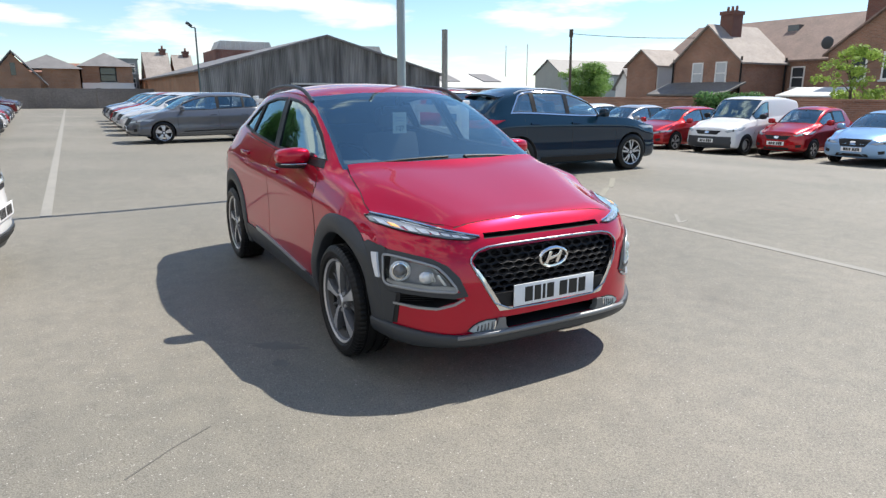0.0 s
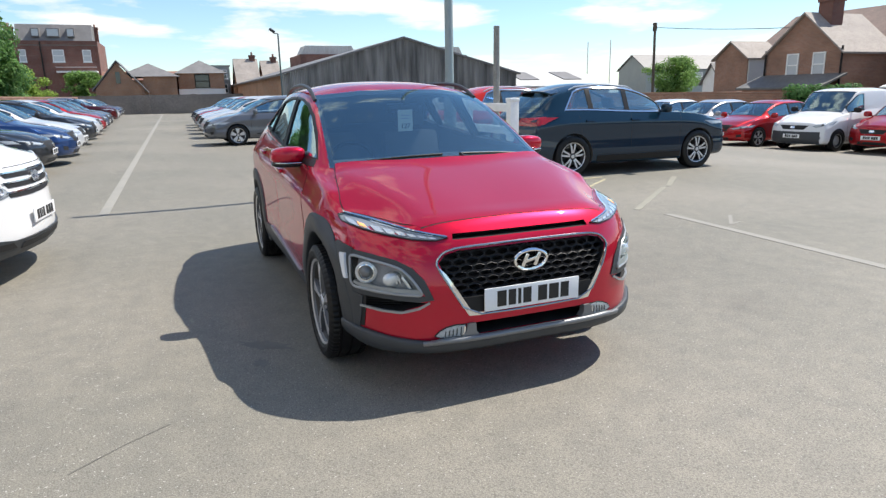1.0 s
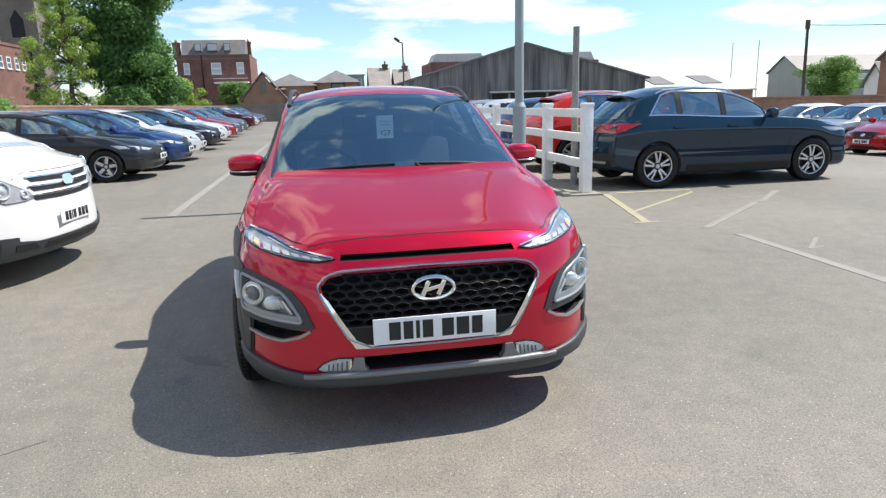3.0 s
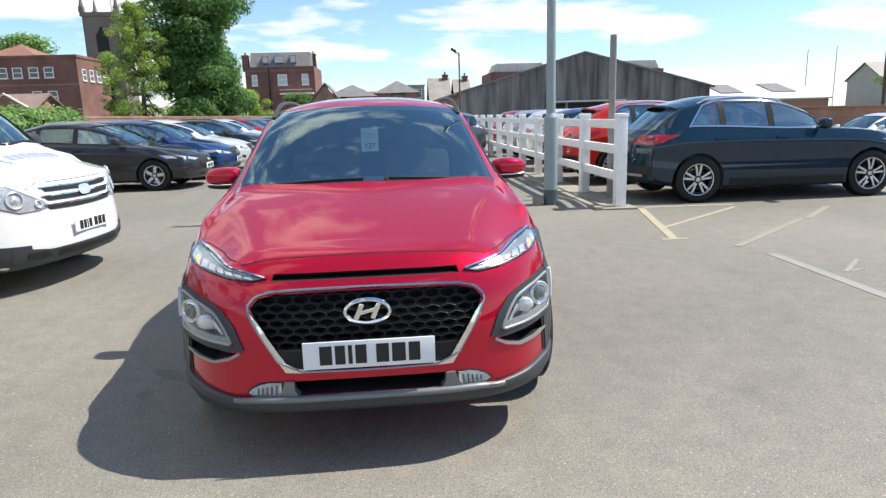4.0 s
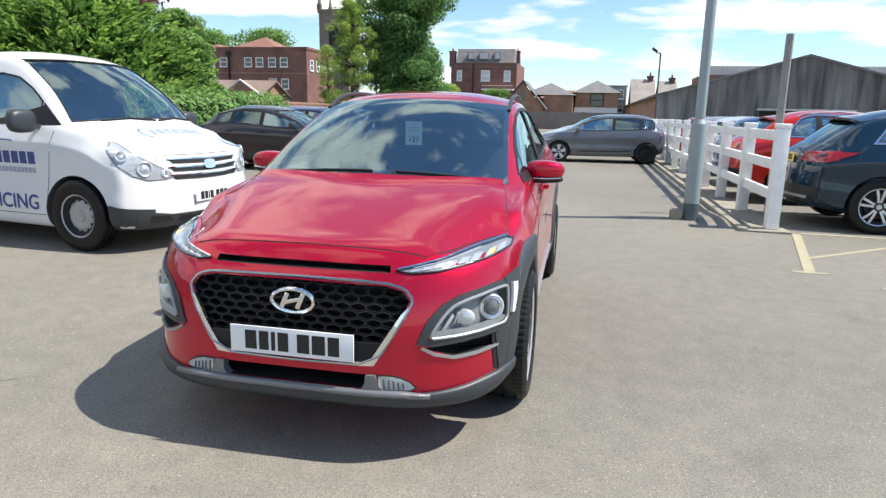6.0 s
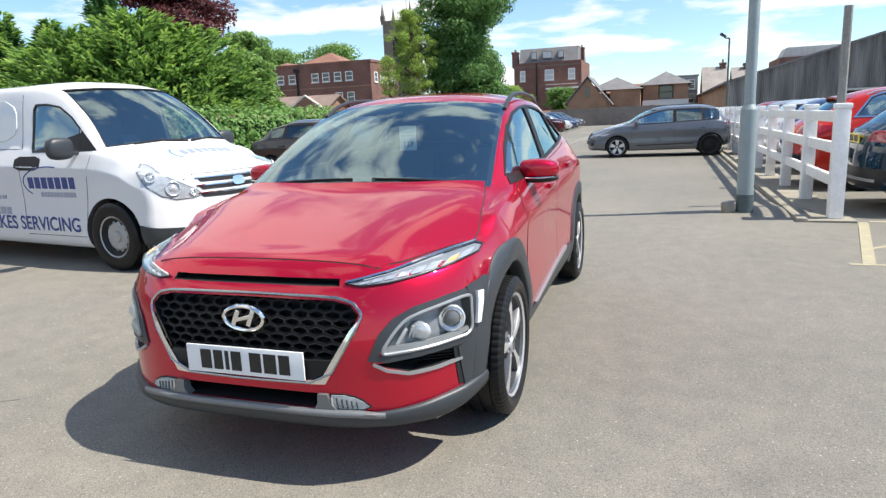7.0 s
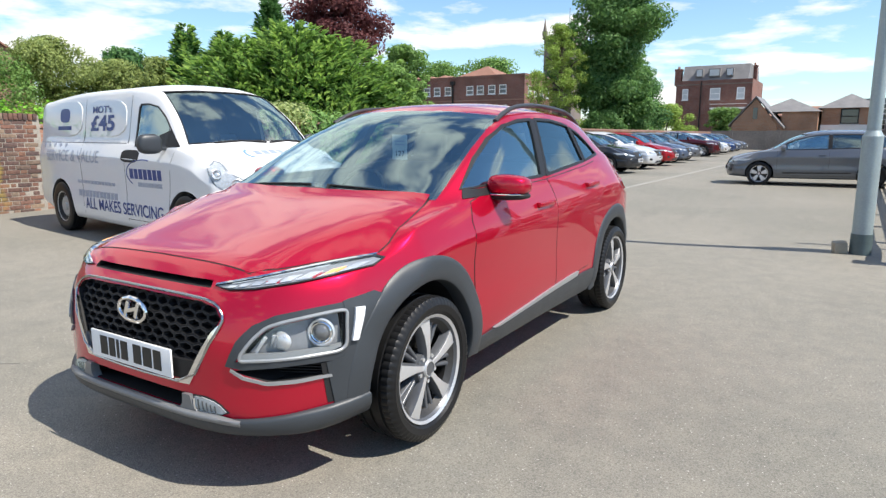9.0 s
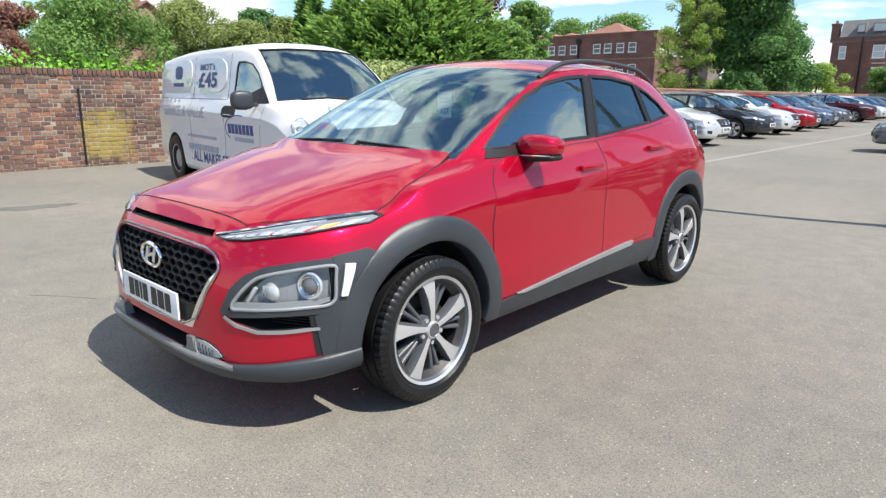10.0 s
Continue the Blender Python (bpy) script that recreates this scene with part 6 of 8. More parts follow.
def front_dress(h, z, wide=0.42, tall=0.2, low=True):
    """A grille, a lower intake and a bumper lip for an ordinary nose."""
    g = [(-wide, z + tall / 2), (wide, z + tall / 2), (wide * 0.72, z - tall / 2), (-wide * 0.72, z - tall / 2)]
    p = [("grille", "front", [g], HOLLOW, 0.004, 0.01),
         ("lower_intake", "front", [[(-wide * 0.9, 0.34), (wide * 0.9, 0.34), (wide, 0.26), (-wide, 0.26)]], HOLLOW, 0.004, 0.01),
         ("badge", "front", [rounded([(-0.07, z + 0.04), (0.07, z + 0.04), (0.07, z - 0.03), (-0.07, z - 0.03)], 2)], CHROME, 0.012, 0.0),
         ("fog_lamp", "front", [[(h - 0.28, 0.42), (h - 0.14, 0.44), (h - 0.14, 0.36), (h - 0.26, 0.34)]], HOLLOW, 0.004, 0.01)]
    return p


def suv_spoiler(root, skin, color):
    """A body-coloured roof spoiler over the rear window, and bright roof rails."""
    b = bmesh.new()
    rows = []
    for i in range(9):
        x = -0.56 + 1.12 * i / 8
        z = skin.drop((x, 2.72), "top")[0].z
        d = 0.10 * (abs(x) / 0.56) ** 2
        rows.append([b.verts.new(c) for c in ((x, 2.66, z - 0.02), (x, 2.68, z + 0.006), (x, 3.02 - d, z - 0.045), (x, 3.02 - d, z - 0.075), (x, 2.74, z - 0.07))])
    for p, q in zip(rows, rows[1:]):
        for k in range(5):
            b.faces.new((p[k], p[(k + 1) % 5], q[(k + 1) % 5], q[k]))
    b.faces.new(rows[0])
    b.faces.new(rows[-1][::-1])
    bmesh.ops.recalc_face_normals(b, faces=b.faces[:])
    o = part("spoiler", b, PAINT, root, sharp=40)
    o.color = (*color, 1)
    for s in (1, -1):
        b = bmesh.new()
        tube(b, [(s * 0.60, y, skin.drop((0.60, y), "top")[0].z + lift) for y, lift in ((1.3, 0.0), (1.42, 0.03), (2.0, 0.034), (2.5, 0.03), (2.62, 0.0))], 0.014, 8)
        part("roof_rail", b, ALLOY, root)


def door_seams(a, b, c, low, high):
    return [("door_seam", "left", (a, low), (a - 0.02, high)), ("door_seam", "left", (b, low), (b, high)), ("door_seam", "left", (c, low + 0.15), (c + 0.06, high)),
            ("door_seam", "left", (a, low), (c, low))]


def handles(ys, z):
    return ("door_handle", "left", [[(y, z), (y + 0.17, z + 0.004), (y + 0.17, z + 0.03), (y, z + 0.026)] for y in ys], PAINT, 0.03, 0.0)


hatch_panes = [(0.60, 1.56), (1.64, 2.34), (2.40, 2.80)]
HATCH = shape(4.09, 1.75, 1.46, 2.57, 0.89, 0.73, 0.20, 0.94, 1.08, 2.78, 0.93, 1.00, wheel=0.308, rim=0.215, glass_top=0.90,
              panes=hatch_panes, lamps=[lamp_poly(0.875, 0.69, 0.11, 0.40)], wheels=[(5, 0.15, 0.018, 0.028, 0.0, 1.0), "black_steel"],
              panels=front_dress(0.875, 0.62) + [handles((1.36, 2.28), 0.80), ("side_moulding", "left", [[(0.56, 0.33), (2.1, 0.36), (2.1, 0.385), (0.56, 0.355)]], TRIM, 0.012, 0.0),
                     ("tail_lamp", "left", [[(2.95, 0.93), (3.10, 0.97), (3.12, 0.85), (3.02, 0.83)]], TAIL, 0.006, 0.01)],
              seams=door_seams(0.42, 1.60, 2.4, 0.28, 0.92))
LIFTBACK = shape(4.27, 1.82, 1.45, 2.62, 0.88, 0.72, 0.30, 0.93, 1.25, 2.45, 0.96, 1.02, wheel=0.315, rim=0.2, rear_lean=0.2,
                 panes=[(0.62, 1.46), (1.54, 2.22), (2.28, 2.66)], lamps=[lamp_poly(0.91, 0.70, 0.11, 0.4)], wheels=[(5, 0.2, 0.03, 0.03, 0.0)] * 2,
                 panels=front_dress(0.91, 0.56, 0.5, 0.2) + [handles((1.35, 2.2), 0.85)], seams=door_seams(0.42, 1.54, 2.4, 0.28, 0.93))
SUV = shape(4.48, 1.85, 1.56, 2.68, 0.90, 0.90, 0.52, 1.06, 1.32, 2.72, 1.05, 1.02, wheel=0.344, rim=0.232, gh=0.15,
            panes=[(0.82, 1.52), (1.60, 2.26), (2.34, 2.76)], chrome_line=True, rake=0.2, glass_top=0.93, privacy=False, lamps=[lamp_poly(0.925, 0.84)], wheels=[(5, 0.2, 0.014, 0.016, 0.0, 1.0)] * 2, tyre_w=0.235,
            panels=front_dress(0.925, 0.68, 0.45, 0.3) + [handles((1.36, 2.28), 0.91),
                   ("tail_lamp", "rear", [[(0.42, 0.87), (0.86, 0.87), (0.86, 1.0), (0.48, 0.99)]], TAIL, 0.012, 0.02),
                   ("tail_lamp", "left", [[(3.20, 0.90), (3.42, 0.86), (3.44, 0.99), (3.16, 1.01)]], TAIL, 0.012, 0.02),
                   ("rear_bumper", "rear", [[(-0.85, 0.34), (0.85, 0.34), (0.85, 0.56), (-0.85, 0.56)]], TRIM, 0.006, 0.02),
                   ("rear_bumper_strip", "rear", [[(-0.7, 0.40), (0.7, 0.40), (0.72, 0.435), (-0.72, 0.435)]], SILVER, 0.014, 0.0),
                   ("sill", "left", [[(0.42, 0.24), (2.2, 0.24), (2.2, 0.34), (0.42, 0.34)]], TRIM, 0.012, 0.0)],
            seams=door_seams(0.44, 1.50, 2.5, 0.36, 1.02), plates=[("front", 0, 0.5, False), ("rear", 0, 0.90, True)],
            rear_pane=([(-0.62, 1.08), (0.62, 1.08), (0.5, 1.40), (-0.5, 1.40)], 2.8), after=suv_spoiler)
VAN = shape(5.12, 1.92, 1.90, 3.27, 0.79, 0.98, -0.08, 1.17, 0.80, 3.95, 1.19, 1.72, wheel=0.335, rim=0.2, gh=0.07, rear_lean=0.03,
            lamps=(), panes=(), pane_polys=[[(0.20, 1.175), (0.40, 1.345), (0.40, 1.175)], [(0.44, 1.175), (0.44, 1.38), (0.58, 1.49), (0.78, 1.60), (0.98, 1.635), (1.12, 1.635), (1.14, 1.60), (1.14, 1.20), (1.12, 1.175)]],
            screen_w=(0.79, 0.655), wf=[(-0.79, 0.62), (-0.08, 0.82), (0.8, 0.70), (1.4, 0.765), (3.95, 0.76), (4.33, 0.76)], privacy=False,
            corner_lamps=[[(0.265, 0.70), (0.33, 0.675), (0.42, 0.672), (0.49, 0.72), (0.55, 0.81), (0.605, 0.955), (0.62, 1.03), (0.57, 1.015), (0.48, 0.93), (0.38, 0.83), (0.30, 0.755)]],
            wheels=["steel", "steel"], mirror=(0.97, 0.42, 1.20, 1.2), mirror_tall=1.1, mirror_mat=CLAD,
            lift=0.02, glass_top=0.88, seats=((0.4, 0.65), (-0.4, 0.65)), step=0.07, cabin=(0.15, 1.9), plates=[("front", 0.0, 0.50, False)],
            panels=[("grille_slat", "front", [[(-0.47, z), (-0.12, z - 0.008), (0.12, z - 0.008), (0.47, z), (0.44, z - 0.034), (0.12, z - 0.042), (-0.12, z - 0.042), (-0.44, z - 0.034)] for z in (0.86, 0.785, 0.71)], HOLLOW, 0.006, 0.01),
                    ("grille_line", "front", [[(-0.49, z), (0.49, z), (0.485, z - 0.012), (-0.485, z - 0.012)] for z in (0.872, 0.797, 0.722)], CHROME, 0.012, 0.0),
                    ("badge", "front", [rounded([(-0.08, 0.845), (0.08, 0.845), (0.08, 0.755), (-0.08, 0.755)], 2)], CHROME, 0.02, 0.0),
                    ("bumper", "front", [[(-0.80, 0.24), (0.80, 0.24), (0.80, 0.40), (0.5, 0.35), (-0.5, 0.35), (-0.80, 0.40)]], CLAD, 0.014, 0.02),
                    ("bumper_corner", "left", [[(-0.66, 0.235), (-0.375, 0.225), (-0.375, 0.46), (-0.66, 0.41)]], CLAD, 0.012, 0.02),
                    ("bumper_intake", "front", [[(-0.45, 0.285), (0.45, 0.285), (0.42, 0.33), (-0.42, 0.33)], [(0.5, 0.30), (0.70, 0.305), (0.70, 0.35), (0.55, 0.345)]], HOLLOW, 0.018, 0.0),
                    ("door_handle", "left", [rounded([(0.98, 0.985), (1.40, 0.985), (1.40, 1.125), (0.98, 1.125)], 1)], HOLLOW, 0.004, 0.01),
                    ("side_panel", "left", [rounded([(1.40, 1.28), (2.45, 1.28), (2.45, 1.74), (1.40, 1.70)], 2), rounded([(2.65, 1.28), (3.75, 1.28), (3.70, 1.72), (2.65, 1.74)], 2)], SOLID, 0.010, 0.004)],
            seams=[("door_seam", "left", (0.36, 0.42), (0.22, 1.15)), ("door_seam", "left", (1.33, 0.30), (1.30, 1.75)), ("door_seam", "left", (0.4, 0.32), (1.33, 0.32)),
                   ("bonnet_seam", "front", (-0.50, 0.905), (0.50, 0.905)), ("bonnet_seam", "front", (0.50, 0.905), (0.60, 0.86)), ("bonnet_seam", "front", (-0.50, 0.905), (-0.60, 0.86)),
                   ("door_seam", "left", (2.55, 0.30), (2.55, 1.75)), ("door_seam", "left", (1.36, 1.20), (4.1, 1.20))])
SMALL_VAN = shape(4.28, 1.80, 1.81, 2.66, 0.85, 0.86, 0.30, 1.08, 0.92, 3.2, 1.12, 1.6, wheel=0.31, rim=0.19, gh=0.07, rear_lean=0.03,
                  panes=[(0.55, 1.25)], lamps=[lamp_poly(0.9, 0.86, 0.16, 0.28)], wheels=["steel", "steel"], cabin=(0.45, 1.9), mirror_mat=TRIM,
                  panels=front_dress(0.9, 0.70, 0.45, 0.12) + [("bumper", "front", [[(-0.74, 0.24), (0.74, 0.24), (0.74, 0.58), (-0.74, 0.58)]], CLAD, 0.01, 0.02)],
                  seams=door_seams(0.42, 1.32, 2.2, 0.3, 1.1))
CITY = shape(3.57, 1.62, 1.52, 2.38, 0.72, 0.80, 0.26, 0.98, 1.0, 2.3, 0.99, 1.05, wheel=0.285, rim=0.18,
             panes=[(0.52, 1.22), (1.30, 1.95)], lamps=[lamp_poly(0.81, 0.80, 0.14, 0.3)],
             panels=front_dress(0.81, 0.62, 0.4, 0.12) + [handles((1.1, 1.9), 0.86)], seams=door_seams(0.42, 1.26, 2.0, 0.28, 0.96))

GREY, NAVY, WHITE, BLUE, CHARCOAL = (0.125, 0.135, 0.155), (0.006, 0.024, 0.045), (0.69, 0.695, 0.70), (0.022, 0.055, 0.16), (0.03, 0.032, 0.036)
CAR_RED, SLATE_BLUE, MAROON, PALE_BLUE, SILVER_GREY, ORANGE = (0.36, 0.008, 0.012), (0.10, 0.13, 0.19), (0.055, 0.008, 0.012), (0.24, 0.40, 0.62), (0.33, 0.34, 0.36), (0.42, 0.022, 0.012)


def ground_z(x):
    """The ground lifts a little towards the west wall and falls towards the east row."""
    t = min(1.0, max(0.0, (-x - 1.4) / 2.2))
    fall = min(1.0, max(0.0, (x - 7.6) / 8.4)) * min(1.0, max(0.0, (30.0 - x) / 6.0))
    return 0.03 * t * t * (3 - 2 * t) - 0.45 * fall


def ground_at(x, y):
    """The same with the slight rise round the lamp post."""
    return ground_z(x) + 0.06 * math.exp(-((x - 2.2) / 1.3) ** 2 - ((y - 6.3) / 0.7) ** 2)


def heading(x, y, hx, hy):
    return pose(x, y, ground_z(x - 0.5 * hx * 2.6), 0, 0, math.degrees(math.atan2(hx, -hy)))


def repaint(root, color):
    for o in root.children_recursive:
        if o.type == "MESH" and o.data.materials and o.data.materials[0] in (PAINT, SOLID):
            o.color = (*color, 1)


def place(master, m, color, label):
    c = copy_thing(master, m)
    repaint(c, color)
    c["label"] = label
    return c


suv2, _ = make_car("suv", SUV, NAVY, "dark navy SUV with chrome window trim parked behind the fence", "parked cars", solid=True)
suv2.matrix_basis = heading(7.31, 6.80, 1, 0.0)
hatch, _ = make_car("hatchback", HATCH, GREY, "grey metallic hatchback with a spare steel wheel", "parked cars")
hatch.matrix_basis = heading(0.06, 17.95, -1, -0.06)
van, van_skin = make_car("van", VAN, WHITE, "white panel van with navy advertising lettering", "parked cars", solid=True)
van.matrix_basis = heading(-3.43, 2.925, 0.993, -0.122)


def van_dress(root, skin):
    """Advertising on the van's sides and bonnet."""
    laid_text("SERVICE & VALUE", 0.215, skin, "right", (2.85, 1.02), GREY_INK, "lettering", root, 1.02, 0.004)
    laid_text("MOT's", 0.115, skin, "right", (2.05, 1.60), BLUE_INK, "lettering", root, 1.7, 0.016, 0.0015)
    laid_text("\u00a345", 0.255, skin, "right", (2.02, 1.43), BLUE_INK, "lettering", root, 1.75, 0.016, 0.008)
    laid_text("ALL MAKES SERVICING", 0.20, skin, "right", (1.47, 0.43), BLUE_INK, "lettering", root, 1.0, 0.004, 0.003)
    bars = [([(1.20, 0.80), (0.44, 0.80), (0.44, 0.915), (1.20, 0.915)], BLUE_INK), ([(1.02, 0.715), (0.46, 0.715), (0.46, 0.765), (1.02, 0.765)], GREY_INK),
            ([(2.70, 0.685), (1.60, 0.685), (1.60, 0.725), (2.70, 0.725)], GREY_INK), ([(2.68, 0.52), (1.55, 0.52), (1.55, 0.60), (2.68, 0.60)], GREY_INK)]
    for k in range(5):
        y = 3.82 - k * 0.19
        bars.append(([(y + 0.045, 1.17), (y, 1.135), (y - 0.045, 1.17), (y, 1.205)], GREY_INK))
    for poly, mt in bars:
        n = 1 if poly[0][0] - poly[1][0] < 0.3 else 7 if mt is BLUE_INK else 11
        a, b, z0, z1 = poly[0][0], poly[1][0], poly[0][1], poly[2][1]
        for i in range(n):
            ya, yb = a + (b - a) * i / n, a + (b - a) * (i + 0.8) / n
            q = poly if n == 1 else [(ya, z0), (yb, z0), (yb, z1), (ya, z1)]
            part("text_bar", skin.panel([q], "right", 0.0025, 0.0, 0.2), mt, root)
    swoosh = [(1.28 - 0.42 * (1 - math.cos(t)), 0.86 + 0.16 * math.sin(t)) for t in (radians(-45 + 9 * i) for i in range(18))]
    part("swoosh", skin.panel(strip(swoosh, 0.012), "right", 0.003, 0.0, 0.1), BLUE_INK, root)
    part("emblem", skin.panel([rounded([(3.36, 1.46), (3.04, 1.46), (3.04, 1.64), (3.36, 1.64)], 2)], "right", 0.014, 0.0, 0.1), BLUE_INK, root)
    part("text_bar", skin.panel([[(3.42, 1.36), (2.98, 1.36), (2.98, 1.41), (3.42, 1.41)]], "right", 0.014, 0.0, 0.1), BLUE_INK, root)
    for i in range(7):
        x = -0.26 + i * 0.1
        part("text_bar", skin.panel([[(x, -0.33), (x + 0.075, -0.33), (x + 0.075, -0.23), (x, -0.23)]], "top", 0.0025, 0.0, 0.1), PALE_INK, root)
    arc_pts = [(-0.30 - 0.07 * math.cos(radians(a)), -0.28 + 0.09 * math.sin(radians(a))) for a in range(-80, 81, 20)]
    part("swoosh", skin.panel(strip(arc_pts, 0.025), "top", 0.003, 0.0, 0.05), BLUE_LIGHT, root)
    for x0, x1 in ((-0.55, 0.05), (0.1, 0.7)):
        b = bmesh.new()
        pts = []
        for i in range(7):
            x = x0 + (x1 - x0) * i / 6
            z = 1.215 + 0.05 * (1 - abs(i - 3) / 3) * 0.4
            pts.append((x, skin.drop((x, z), "front")[0].y - 0.015, z))
        tube(b, pts, 0.01, 6)
        part("wiper", b, TRIM, root)


van_dress(van, van_skin)
lift, _ = make_car("liftback", LIFTBACK, CHARCOAL, "dark grey liftback car facing the lane", "parked cars")
lift.matrix_basis = heading(-4.7, 11.2, 1, 0)
small_van, _ = make_car("small_van", SMALL_VAN, WHITE, "white small van with grey plastic bumper", "parked cars", solid=True)
small_van.matrix_basis = heading(16.2, 10.75, -1, -0.1)
city, _ = make_car("city_car", CITY, CAR_RED, "small bright red city car", "parked cars")
city.matrix_basis = heading(16.9, 8.9, -1, -0.1)

ROW = [(hatch, BLUE, "blue", 13.4), (hatch, WHITE, "white", 15.9), (hatch, CHARCOAL, "dark grey", 20.3), (hatch, WHITE, "white", 23.5), (hatch, CAR_RED, "red", 26.8),
       (hatch, SLATE_BLUE, "slate blue", 30.2), (hatch, GREY, "grey", 33.5), (suv2, MAROON, "dark maroon", 41), (hatch, WHITE, "white", 46), (hatch, BLUE, "blue", 50),
       (hatch, SLATE_BLUE, "slate blue", 54), (hatch, GREY, "grey", 58)]
for master, col, word, y in ROW:
    place(master, heading(-4.55 - 0.045 * (y - 13), y, 1, 0), col, f"{word} car parked in the row along the wall")
for col, word, y in ((WHITE, "white", 21.9), (WHITE, "white", 25.0), (CAR_RED, "red", 28.1), (WHITE, "white", 31.2), (SLATE_BLUE, "slate blue", 34.5)):
    place(hatch, heading(0.05, y, -1, -0.09), col, f"{word} hatchback parked across the lane")
for col, word, y, ma in ((ORANGE, "orange red", 9.5, suv2), (BLUE, "blue", 12.2, hatch), (WHITE, "white", 14.8, hatch), (SILVER_GREY, "silver", 17.4, hatch), (CAR_RED, "red", 20, hatch)):
    place(ma, heading(7.0 if ma is suv2 else 6.9, y, 1, 0), col, f"{word} car parked behind the white fence")
for col, word, x, y in ((CAR_RED, "red", 15.5, 12.9), (SILVER_GREY, "silver", 15.8, 15.6), (WHITE, "white", 16.0, 18.4), (PALE_BLUE, "pale blue", 16.9, 6.6)):
    place(hatch, heading(x, y, -1, -0.1), col, f"{word} hatchback in the far row")


# ---- ground ----
bm = bmesh.new()
xs = [-300, -150, -60, -20] + [-12 + 0.4 * i for i in range(30)] + [0.4 * i for i in range(16)] + [6.4, 7.0, 7.6, 10, 12, 14, 16, 20, 24, 26, 28, 30, 60, 150, 300]
ys = [-300, -100, -20, 0, 3] + [4.5 + 0.25 * i for i in range(17)] + [10, 20, 60, 150, 300]
gv = [[bm.verts.new((x, y, ground_at(x, y))) for y in ys] for x in xs]
for a, b in zip(gv, gv[1:]):
    for j in range(len(ys) - 1):
        bm.faces.new((a[j], b[j], b[j + 1], a[j + 1]))
tagged(part("ground", bm, ASPHALT), "worn pale grey asphalt of the car park", "ground", kind="structure")


def flat(name, poly, mt, z=0.004, label="", category="marking"):
    bm = bmesh.new()
    prism(bm, poly, "z", -0.02, z)
    for v in bm.verts:
        v.co.z += ground_at(v.co.x, v.co.y)
    return tagged(part(name, bm, mt, sharp=0), label, category, kind="structure")


flat("ground_strip", [(-2.57, 5.6), (-2.45, 5.6), (-2.74, 60), (-2.88, 60)], PALE_STRIP, label="pale worn strip along the lane")
flat("ground_strip", [(3.66, 2.50), (3.76, 2.45), (3.66, -4.0), (3.54, -4.0)], PALE_STRIP, label="pale drainage strip across the asphalt")
for poly in ([(3.58, 5.55), (3.68, 5.55), (3.20, 3.38), (3.10, 3.38)], [(3.32, 4.02), (3.37, 4.13), (4.95, 5.44), (4.89, 5.32)], [(3.0, 3.34), (3.3, 3.34), (3.3, 3.40), (3.0, 3.40)],
             [(3.70, 5.58), (5.02, 5.56), (5.02, 5.63), (3.70, 5.65)]):
    flat("yellow_marking", poly, YELLOW_LINE, label="worn yellow parking line")
for poly in ([(3.55, 2.90), (3.60, 2.84), (5.18, 4.20), (5.12, 4.26)], [(5.24, 4.30), (5.29, 4.24), (6.12, 5.05), (6.06, 5.12)]):
    flat("yellow_marking", poly, YELLOW_FAINT, label="almost worn away yellow parking line")



def ragged(x, y, rx, ry, turn, seed, n=26):
    """An uneven closed outline round a point."""
    r = random.Random(seed)
    c, s = math.cos(turn), math.sin(turn)
    out = []
    for i in range(n):
        a = 2 * math.pi * i / n
        k = r.uniform(0.6, 1.1)
        u, v = rx * k * math.cos(a), ry * k * math.sin(a)
        out.append((x + u * c - v * s, y + u * s + v * c))
    return out


flat("worn_patch", ragged(-5.62, 0.10, 0.55, 0.17, 1.35, 5), ASPHALT_DARK, 0.003, "dark worn patch in the asphalt", "patch")
for line in ([(-2.05, -0.80), (-1.86, -0.64), (-1.68, -0.52)],):
    for (xa, ya), (xb, yb) in zip(line, line[1:]):
        flat("asphalt_crack", [(xa, ya), (xb, yb), (xb - 0.004, yb + 0.007), (xa - 0.004, ya + 0.007)], ASPHALT_DARK, 0.002, "thin dark crack in the asphalt", "crack")
flat("oil_stain", ragged(-1.16, 0.27, 0.07, 0.19, 0.9, 8), ASPHALT_OIL, 0.002, "small dark oil stain on the asphalt", "stain")
flat("oil_stain", ragged(-1.22, 0.02, 0.05, 0.06, 0.2, 9), ASPHALT_OIL, 0.002, "small dark oil stain on the asphalt", "stain")
flat("painted_mark", [(4.28, 2.13), (4.31, 2.10), (3.92, 1.70), (3.89, 1.73)], PALE_STRIP, 0.003, "faint pale painted tick on the asphalt")
flat("painted_mark", [(3.95, 1.75), (3.94, 1.71), (4.10, 1.76), (4.09, 1.79)], PALE_STRIP, 0.003, "faint pale painted tick on the asphalt")
bm = bmesh.new()
box(bm, -0.07, 0.07, -0.06, 0.06, -0.02, 0.13, bevel=0.03)
o = tagged(part("concrete_block", bm, KERB), "small pale concrete lump beside the lamp post", "block")
o.matrix_basis = pose(2.26, 6.02, 0.05, 4, -6, 20)

